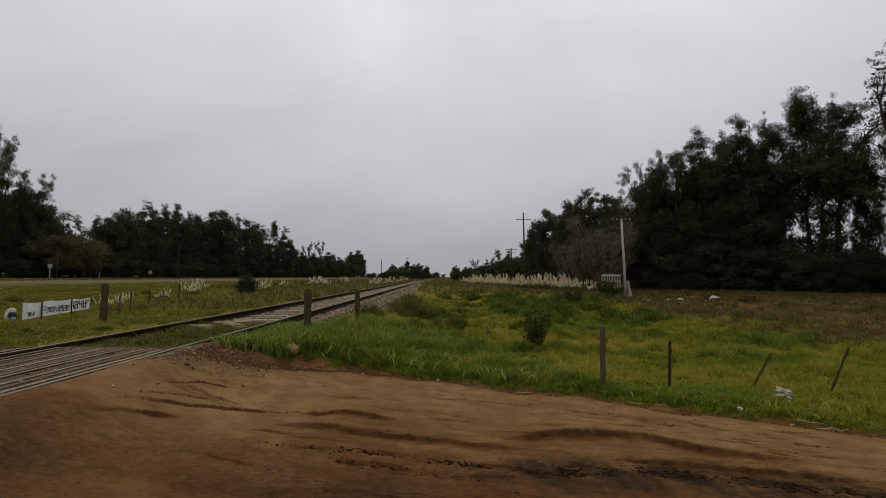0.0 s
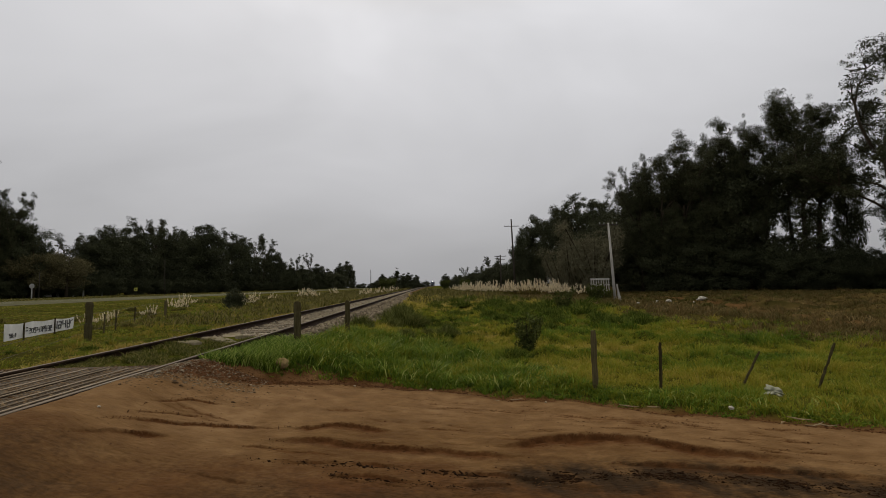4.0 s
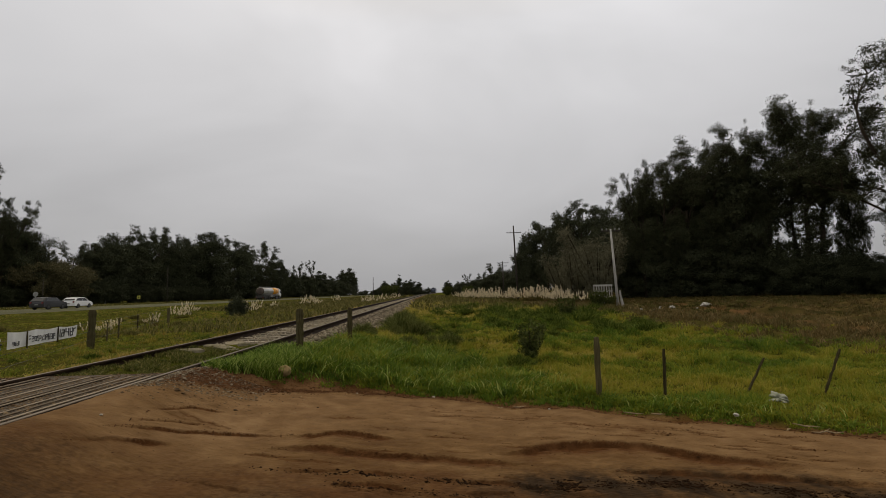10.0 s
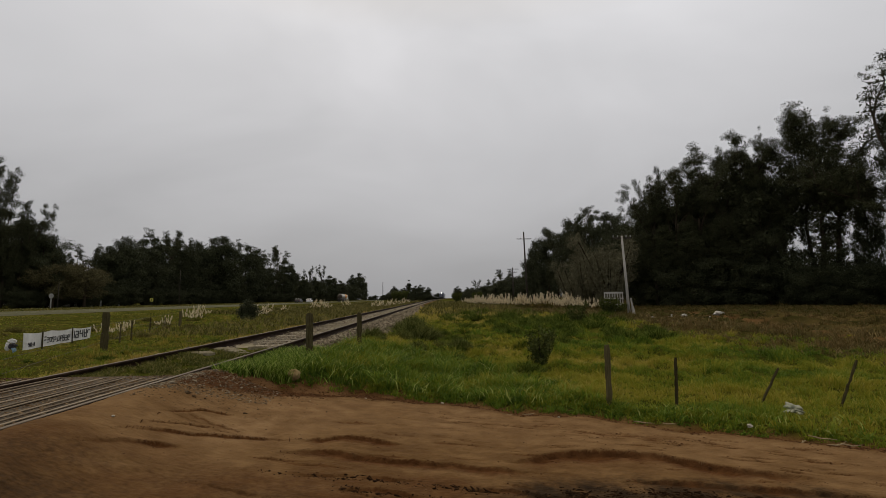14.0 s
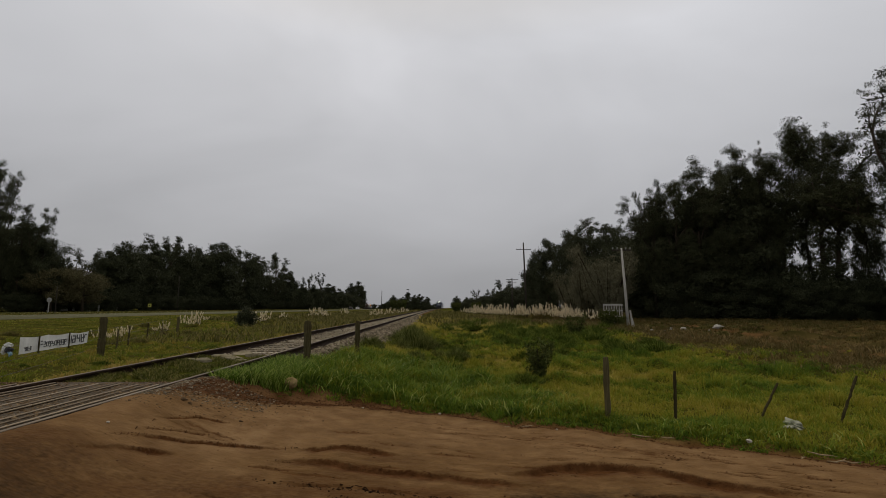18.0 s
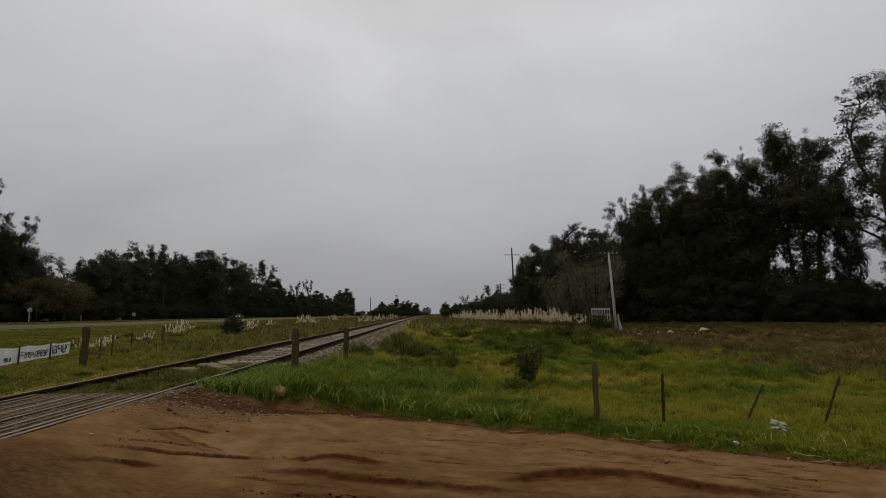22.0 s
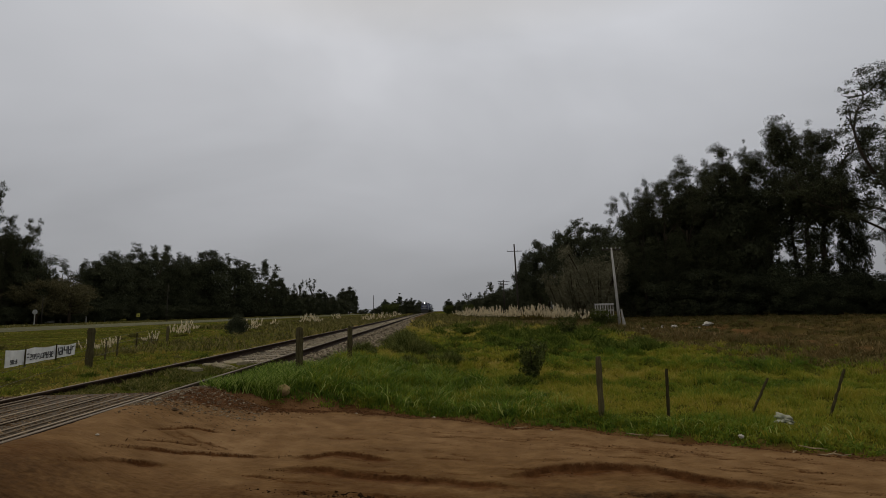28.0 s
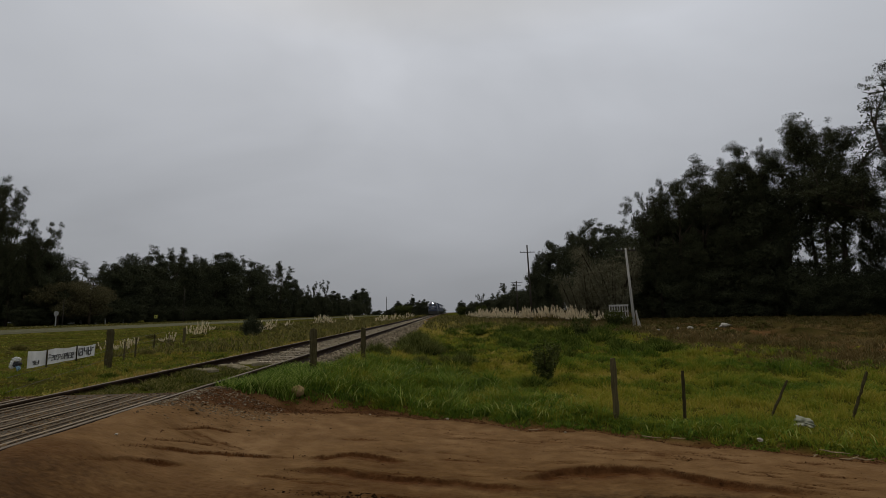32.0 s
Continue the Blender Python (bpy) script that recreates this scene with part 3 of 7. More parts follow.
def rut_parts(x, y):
    """Relief, dampness and painted shade of the wheel ruts: a crumbled scarp on the far side, then a slow rise."""
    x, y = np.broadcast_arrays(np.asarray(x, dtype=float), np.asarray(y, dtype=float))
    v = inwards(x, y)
    z, wet_shade = np.zeros(x.shape), np.zeros(x.shape)
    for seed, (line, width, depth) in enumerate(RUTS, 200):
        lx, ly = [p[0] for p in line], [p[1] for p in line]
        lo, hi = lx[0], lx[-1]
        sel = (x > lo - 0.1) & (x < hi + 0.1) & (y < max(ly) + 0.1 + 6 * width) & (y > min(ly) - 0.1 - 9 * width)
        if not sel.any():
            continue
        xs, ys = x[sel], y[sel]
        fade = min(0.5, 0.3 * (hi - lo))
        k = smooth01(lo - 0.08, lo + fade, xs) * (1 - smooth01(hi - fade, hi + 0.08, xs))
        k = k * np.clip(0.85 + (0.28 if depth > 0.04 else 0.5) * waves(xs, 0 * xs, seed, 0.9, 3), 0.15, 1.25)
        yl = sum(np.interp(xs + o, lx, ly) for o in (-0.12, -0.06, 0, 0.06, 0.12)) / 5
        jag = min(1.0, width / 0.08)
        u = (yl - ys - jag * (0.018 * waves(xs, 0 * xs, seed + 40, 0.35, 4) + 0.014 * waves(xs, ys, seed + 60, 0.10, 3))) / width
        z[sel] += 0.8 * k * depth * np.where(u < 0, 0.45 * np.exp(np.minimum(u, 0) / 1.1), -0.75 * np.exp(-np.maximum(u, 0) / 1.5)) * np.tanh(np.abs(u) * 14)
        # damp earth and the scarp's shade, both put into the colour
        damp_shade = np.where(u < 0, np.exp(-(u / 0.06) ** 2), 0.58 * np.exp(-(u / 0.8) ** 2) + 0.42 * np.exp(-(u / 2.6) ** 2))
        wet_shade[sel] = np.maximum(wet_shade[sel], np.clip(k, 0, 1) * damp_shade * min(1.0, 0.35 + depth / 0.05))
    return z, wet_shade, v


def dirt_z(x, y):
    """Road surface with wheel ruts that run along it, tyre lugs, and clods."""
    z = road_z(x)
    flat = smooth01(-4.2, -2.4, x)
    rz, _, v = rut_parts(x, y)
    z = z + flat * rz
    # tyre lugs pressed into the soft lanes
    lane = 0.5 * np.exp(-((v - 1.65) / 0.07) ** 2) * smooth01(-3.0, -2.6, x) * (1 - smooth01(-1.6, -1.2, x)) + 0.4 * np.exp(-((v - 2.2) / 0.09) ** 2) * smooth01(-2.9, -2.5, x) * (1 - smooth01(-1.3, -0.9, x))
    lugs = np.clip(np.sin(x * 40 + 12 * v + 2.5 * waves(x, y, 5, 0.9, 2)), -0.4, 0.8)
    z = z + flat * 0.026 * lane * lugs
    z = z + 0.012 * waves(x, y, 8, 1.3, 3) * flat + 0.004 * waves(x, y, 9, 0.19, 4) * flat + 0.004 * waves(x, y, 19, 0.06, 2) * smooth01(0.2, 1.0, waves(x, y, 21, 0.8, 2)) * flat
    v = edge_y(x) - y
    by_rail = smooth01(-3.2, -3.05, x) * (1 - smooth01(-3.05, -2.2, x))
    z = z - 0.16 * smooth01(0.10, -0.35, v) * (1 - 0.65 * by_rail) - 0.05 * smooth01(0.5, 0.0, v) * (1 - by_rail) - 1.2 * smooth01(0.0, -0.8, v) * smooth01(-4.95, -5.6, x)
    # the crossing deck lies in a trough of the road
    return z - 0.13 * smooth01(-5.02, -4.97, x) * (1 - smooth01(-3.172, -3.150, x))


# the width of the crumbled strip along the grass
STRIP_X, STRIP_W = [-2.9, -2.44, -1.95, -1.27, -0.5, 0.5, 1.5], [1.2, 0.85, 0.62, 0.52, 0.32, 0.24, 0.15]


def dirt_wet_shade(x, y):
    """Damp red earth where the road lies lower, and damp plus painted shade under the scarps."""
    _, wet_shade, v = rut_parts(x, y)
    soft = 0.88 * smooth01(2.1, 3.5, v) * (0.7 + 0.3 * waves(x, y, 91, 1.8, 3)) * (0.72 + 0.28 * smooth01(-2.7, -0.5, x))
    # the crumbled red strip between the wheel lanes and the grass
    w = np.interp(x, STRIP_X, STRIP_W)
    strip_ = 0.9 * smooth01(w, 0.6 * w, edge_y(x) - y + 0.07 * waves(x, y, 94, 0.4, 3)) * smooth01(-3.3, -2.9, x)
    return np.maximum(np.maximum(wet_shade, soft), strip_)


def dirt_mud(x, y):
    """Churned dark mud along the tyre tread."""
    return 1.1 * np.exp(-((np.interp(x, TREAD_X, TREAD_Y) - 0.06 - y) / 0.50) ** 2) * smooth01(-0.3, 1.25, x) * (0.7 + 0.3 * waves(x, y, 92, 0.5, 3)) + 0.5 * smooth01(2.7, 3.9, inwards(x, y)) * smooth01(1.6, -0.6, x) * (0.8 + 0.4 * waves(x, y, 95, 1.5, 2))


def dirt_dry(x, y):
    v = inwards(x, y)
    return 0.8 * smooth01(0.15, 0.5, v) * (1 - smooth01(1.0 + 1.2 * smooth01(-0.6, -2.0, x), 2.6 + 1.4 * smooth01(-0.6, -2.0, x), v)) * (0.7 + 0.3 * waves(x, y, 93, 2.0, 3))


DX = axis([(-30, -8, 40), (-8, -4, 60), (-4, -3, 90), (-3, 4.6, 600), (4.6, 7, 110), (7, 12, 60), (12, 30, 30)])
DY = axis([(-9, 1.2, 30), (1.2, 3.2, 50), (3.2, 5.4, 200), (5.4, 8.2, 130)])
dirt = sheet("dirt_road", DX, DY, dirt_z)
attribute(dirt, "wet_shade", dirt_wet_shade)
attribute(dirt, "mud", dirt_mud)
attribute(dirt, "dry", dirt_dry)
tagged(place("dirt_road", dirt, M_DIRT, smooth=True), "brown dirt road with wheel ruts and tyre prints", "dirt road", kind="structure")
HY = axis([(-400, 0, 20), (0, 300, 60), (300, 900, 20)])
for nm, a, b in (("highway_near", -55.5, -35.0), ("highway_far", -84, -74)):
    strip = sheet(nm, np.linspace(a, b, 10), HY, lambda x, y: base_z(x, y) * 0 + 0.66)
    tagged(place(nm, strip, M_ASPHALT, smooth=True), "worn grey asphalt carriageway of a highway", "highway", kind="structure")
for x0 in (-54.6, -44.3):
    edge_line = sheet("edge_line", np.array([x0, x0 + 0.16]), HY, lambda x, y: 0 * x + 0.665)
    tagged(place("edge_line", edge_line, M_PAINT), "thin white painted edge line on the highway", "road marking", kind="structure")
dash = Shape()
for k in range(60):
    dash.box((-49.4, -40 + k * 9.0, 0.665), (0.14, 4.0, 0.006))
tagged(part("centre_line", dash, M_PAINT, None), "broken white centre line on the highway", "road marking", kind="structure")

# ---- railway ----
track = thing("railway_track", "single railway track with rusty rails on grey ballast", "railway track", kind="structure")


def along(x0, z0, ys, profile):
    """A bar of the given cross-section (x, z) that follows the line."""
    prof = np.asarray(profile, dtype=float)
    n, k = len(ys), len(prof)
    v = np.zeros((n, k, 3))
    v[:, :, 0] = x0 + track_dx(ys)[:, None] + prof[None, :, 0]
    v[:, :, 1] = ys[:, None]
    v[:, :, 2] = (rail_z(ys) + z0)[:, None] + prof[None, :, 1]
    i = (np.arange(n - 1)[:, None] * k + np.arange(k)[None]).ravel()
    j = (np.arange(n - 1)[:, None] * k + (np.arange(k)[None] + 1) % k).ravel()
    f = np.stack([i, j, j + k, i + k], 1)
    return v.reshape(-1, 3), f, [list(range(k))[::-1], list(range((n - 1) * k, n * k))]


RY = axis([(-40, 0, 12), (0, 60, 50), (60, 500, 110)])
RAIL = [(-0.065, -0.150), (0.065, -0.150), (0.065, -0.138), (0.012, -0.120), (0.012, -0.045), (0.036, -0.036), (0.036, -0.003), (-0.036, -0.003), (-0.036, -0.036), (-0.012, -0.045), (-0.012, -0.120), (-0.065, -0.138)]
for x0 in (RAIL_L, RAIL_R):
    v, f, caps = along(x0, 0, RY, RAIL)
    rail = place("rail", np_mesh("rail", v, [f, np.array(caps)]), M_RUST, track)
    v, f, caps = along(x0, 0, RY, [(-0.025, -0.0028), (0.025, -0.0028), (0.020, 0.002), (-0.020, 0.002)])
    place("rail_head", np_mesh("rail_head", v, [f, np.array(caps)]), M_RAILTOP, rail, "running surface worn bright")
v, f, caps = along(GAUGE_MID, -0.19, axis([(8.6, 60, 50), (60, 500, 110)]), [(-2.3, -0.4), (2.15, -0.45), (1.35, 0.0), (-1.35, 0.02)])
place("ballast", np_mesh("ballast", v, [f, np.array(caps)]), M_BALLAST, track, "bed of grey crushed stone")

slp = Shape().box((0, 0, -0.07), (2.55, 0.23, 0.14), bevel=0.012).mesh("sleeper")
slp.materials.append(M_SLEEPER)
r = np.random.default_rng(5)
for k in range(4, 150):
    y = 6.7 + 0.62 * k
    s = place("sleeper", slp, None, track)
    s.matrix_basis = pose(GAUGE_MID + float(track_dx(y)) + r.uniform(-0.03, 0.03), y, float(rail_z(y)) - 0.145, 0, 0, r.uniform(-1.2, 1.2))
far_slp = Shape()
for k in range(150, 420):
    y = 6.7 + 0.62 * k
    far_slp.box((GAUGE_MID + float(track_dx(y)), y, float(rail_z(y)) - 0.215), (2.55, 0.23, 0.14))
tagged(part("distant_sleepers", far_slp, M_SLEEPER, track), "sleepers running on down the line", kind="stuff")


def stones(name, n, fx, fy, fz, size, mat, seed, parent=None):
    """Many small angular stones in one mesh."""
    r = np.random.default_rng(seed)
    base = np.array([(1, 0, 0), (-1, 0, 0), (0, 1, 0), (0, -1, 0), (0, 0, 1), (0, 0, -1)], dtype=float)
    tri = np.array([(0, 2, 4), (2, 1, 4), (1, 3, 4), (3, 0, 4), (2, 0, 5), (1, 2, 5), (3, 1, 5), (0, 3, 5)])
    x, y = fx(r, n), fy(r, n)
    s = size * np.exp(r.normal(-0.15, 0.42, n))
    a = r.uniform(0, 6.28, n)
    b = base[None] * (s[:, None, None] * r.uniform(0.45, 1.25, (n, 6, 1))) * np.stack([r.uniform(0.6, 1.5, n), r.uniform(0.6, 1.3, n), r.uniform(0.5, 1.0, n)], 1)[:, None, :]
    bx = b[..., 0] * np.cos(a)[:, None] - b[..., 1] * np.sin(a)[:, None]
    by = b[..., 0] * np.sin(a)[:, None] + b[..., 1] * np.cos(a)[:, None]
    v = np.stack([bx + x[:, None], by + y[:, None], b[..., 2] * 0.7 + fz(x, y)[:, None]], -1)
    f = tri[None] + (np.arange(n) * 6)[:, None, None]
    return place(name, np_mesh(name, v.reshape(-1, 3), [f.reshape(-1, 3)]), mat, parent)


def bed_y(r, n):
    return 6.5 + 70 * r.random(n) ** 2.2


def bed_top(x, y):
    d = np.abs(x - GAUGE_MID)
    return np.where((y < 8.7) | ((d > 1.35) & (y < 8.4 + 2 * (d - 1.35))), -1.0, np.maximum(rail_z(y) - 0.155 - 0.5 * np.clip(d - 1.35, 0, 2), ground_z(x, y) + 0.005))


tagged(stones("ballast_stones", 34000, lambda r, n: GAUGE_MID + r.uniform(-1.9, 2.1, n) + 0.75 * (r.random(n) < 0.12) * r.random(n), bed_y, bed_top, 0.036, M_STONE, 12, track),
       "loose grey crushed stones", kind="stuff")

tagged(stones("cess_stones", 6500, lambda r, n: GAUGE_MID + np.clip(r.normal(0.26, 0.26, n), -0.62, 0.74), lambda r, n: 15.0 + 57 * r.random(n) ** 1.2, lambda x, y: rail_z(y) - 0.155 + 0 * x, 0.036, M_SLAB, 16, track),
       "pale stones lying over the sleepers", kind="stuff")
tagged(stones("shoulder_stones", 9000, lambda r, n: GAUGE_MID + 1.0 + 1.45 * r.random(n), lambda r, n: 9.5 + 45 * r.random(n) ** 1.7, lambda x, y: np.where(x - GAUGE_MID < 1.45 + 0.95 * smooth01(12, 18, y), np.maximum(rail_z(y) - 0.155 - 0.5 * np.clip(x - GAUGE_MID - 1.35, 0, 2), ground_z(x, y)) + 0.015, -1.0), 0.045, M_STONE, 14, track),
       "grey crushed stone spilling down the bank", kind="stuff")

# old rails laid as decking where the dirt road crosses
crossing = thing("level_crossing_deck", "level crossing deck of old rails set in gravel", "level crossing", kind="structure")
deck_bar = [(-0.012, -0.12), (0.012, -0.12), (0.014, -0.004), (0.010, 0.0), (-0.010, 0.0), (-0.014, -0.004)]
rd = random.Random(71)
for x0 in (-5.16, -5.03, -4.73, -4.61, -4.37, -4.17, -3.97, -3.87, -3.64, -3.52, -3.39):
    dz, y1 = -0.022 + rd.uniform(-0.005, 0.004), 6.20 + rd.uniform(-0.12, 0.03)
    v, f, caps = along(x0, dz, axis([(-6, 2, 3), (2, y1, 4)]), deck_bar)
    bar = place("deck_rail", np_mesh("deck_rail", v, [f, np.array(caps)]), M_RUST, crossing)
    v, f, caps = along(x0, dz, axis([(-6, 2, 3), (2, y1 - 0.01, 4)]), [(-0.015, -0.007), (0.015, -0.007), (0.011, 0.003), (-0.011, 0.003)])
    place("worn_head", np_mesh("worn_head", v, [f, np.array(caps)]), M_DECK, bar, "pale worn top of the bar")
v, f, caps = along(GAUGE_MID, -0.036, axis([(-6, 6.35, 20)]), [(-0.74, -0.2), (0.71, -0.2), (0.71, 0.0), (-0.74, 0.0)])
place("gravel_fill", np_mesh("gravel_fill", v, [f, np.array(caps)]), M_BALLAST, crossing, "packed gravel between the bars")
v, f, caps = along(GAUGE_MID, -0.105, axis([(6.36, 10.6, 14)]), [(-0.80, -0.2), (0.80, -0.2), (0.80, 0.0), (-0.80, 0.0)])
place("earth_fill", np_mesh("earth_fill", v, [f, np.array(caps)]), M_SOIL, crossing, "weedy earth silting up the track")
plank = Shape().box((-4.02, 6.28, 0.605), (1.5, 0.10, 0.1), pose(0, 0, 0, 0, 0, 1.5), bevel=0.015)
part("edge_plank", plank, M_SLEEPER, crossing, "pale worn timber closing the deck")


def gravel_z(x, y):
    road = np.maximum(dirt_z(x, y), ground_z(x, y))
    return np.where(x > -3.05, np.where(y > 4.9 + 0.55 * (x + 2.95), road, -1), np.where(x > -3.345, -1, 0.663)) - 0.12 * smooth01(6.3, 6.9, y) * (x < -3.17)


tagged(stones("gravel", 13000, lambda r, n: -5.6 + 2.6 * r.random(n) + 1.7 * (r.random(n) < 0.3) * r.random(n) ** 1.6, lambda r, n: 3.2 + 3.7 * r.random(n) ** 0.7, gravel_z, 0.0115, M_CLODSTONE, 15, crossing),
       "loose gravel on the crossing", kind="stuff")
tagged(stones("pale_gravel", 2600, lambda r, n: -3.12 + 1.0 * r.random(n) ** 1.5, lambda r, n: 5.2 + 1.6 * r.random(n), lambda x, y: np.where(y > 5.15 + 0.9 * (x + 3.1), np.maximum(dirt_z(x, y), ground_z(x, y)), -1) + 0.002, 0.0105, M_STONE, 18, crossing),
       "fine pale gravel beside the end of the deck", kind="stuff")
rubble = thing("broken_slab", "broken flat pale concrete slabs lying between the rails", "rubble")
for k, (x, y, sx, sy, a) in enumerate(((-4.55, 9.55, 0.25, 0.19, 15), (-4.05, 9.80, 0.27, 0.20, -20), (-4.45, 10.25, 0.2, 0.22, 50), (-3.85, 10.4, 0.19, 0.24, 10), (-4.25, 10.9, 0.24, 0.2, 75), (-3.7, 9.4, 0.13, 0.11, 30), (-4.3, 9.3, 0.1, 0.13, 60))):
    bm = bmesh.new()
    r6 = random.Random(60 + k)
    ring = [(math.cos(q) * sx * r6.uniform(0.75, 1.15), math.sin(q) * sy * r6.uniform(0.75, 1.15)) for q in (math.pi * 2 * i / 7 for i in range(7))]
    lo, hi = [bm.verts.new((u * 1.06, v, -0.05)) for u, v in ring], [bm.verts.new((u, v, 0.045 + r6.uniform(-0.008, 0.008))) for u, v in ring]
    bm.faces.new(hi)
    for i in range(7):
        bm.faces.new((lo[i], lo[(i + 1) % 7], hi[(i + 1) % 7], hi[i]))
    bmesh.ops.bevel(bm, geom=list(bm.edges), offset=0.012, segments=1, affect="EDGES")
    me = bpy.data.meshes.new("slab_piece")
    bm.to_mesh(me)
    bm.free()
    place("slab_piece", me, M_SLAB, rubble).matrix_basis = pose(x, y, 0.580 + r6.uniform(-0.01, 0.02), r6.uniform(-9, 9), r6.uniform(-9, 9), a)

# ---- plants: blades, leaves, trees ----
def blades(name, x, y, z, h, w, mat, seed, lean=0.4, parent=None):
    """Grass blades in one mesh: each bends over from its base."""
    r = np.random.default_rng(seed)
    n = len(x)
    a, b = r.uniform(0, 2 * np.pi, (2, n))
    k = h * lean * r.uniform(0.3, 1.6, n)
    dx, dy = np.cos(a), np.sin(a)
    wx, wy = np.cos(b) * w, np.sin(b) * w
    v = np.zeros((n, 5, 3))
    for i, (s, hh, kk) in enumerate(((-1, 0, 0), (1, 0, 0), (-0.75, 0.55, 0.3), (0.75, 0.55, 0.3), (0, 1.0, 1.0))):
        v[:, i, 0] = x + s * wx + dx * k * kk
        v[:, i, 1] = y + s * wy + dy * k * kk
        v[:, i, 2] = z + h * hh * (1 - 0.12 * kk * lean) - (0.02 if hh == 0 else 0)
    o = (np.arange(n) * 5)[:, None]
    return place(name, np_mesh(name, v.reshape(-1, 3), [o + np.array([[0, 1, 3, 2]]), o + np.array([[2, 3, 4]])]), mat, parent)


def leaves(centres, radii, counts, size, seed, squash=0.75, length=1.9, fill=0.6):
    """Leaf quads clustered in clumps."""
    r = np.random.default_rng(seed)
    c = np.repeat(np.asarray(centres, dtype=float), counts, axis=0)
    rad = np.repeat(np.asarray(radii, dtype=float), counts)
    n = len(c)
    d = r.normal(size=(n, 3))
    d /= np.linalg.norm(d, axis=1)[:, None]
    p = c + d * (rad * 1.05 * r.random(n) ** fill)[:, None] * np.array([1, 1, squash])
    u = r.normal(size=(n, 3))
    u[:, 2] -= 0.5
    u /= np.linalg.norm(u, axis=1)[:, None]
    w = np.cross(u, r.normal(size=(n, 3)))
    w /= np.linalg.norm(w, axis=1)[:, None]
    s = (size * r.uniform(0.6, 1.4, n))[:, None]
    v = np.stack([p - u * s * length / 2 - w * s * 0.2, p + w * s * 0.55, p + u * s * length / 2], 1)
    return v.reshape(-1, 3), np.arange(n * 3).reshape(-1, 3)


def billows(cs, rs, seed, n, share):
    """Splits each leaf mass into smaller clumps crowded round its upper side, as twigs end in tufts."""
    r = np.random.default_rng(seed)
    oc, orad = [], []
    for c, q in zip(cs, rs):
        k = n if q > 0.8 else max(3, n // 2)
        for i in range(k):
            a, up = i * 2.4 + r.uniform(-0.6, 0.6), r.uniform(-0.45, 1.0)
            w = math.sqrt(max(0.0, 1 - up * up))
            m = q * r.uniform(0.55, 0.95)
            oc.append(np.asarray(c) + np.array([math.cos(a) * w, math.sin(a) * w, 0.8 * up]) * m)
            orad.append(q * share * r.uniform(0.65, 1.3))
        if q > 1.2:
            oc.append(np.asarray(c))
            orad.append(q * 0.7)
    return oc, np.array(orad)


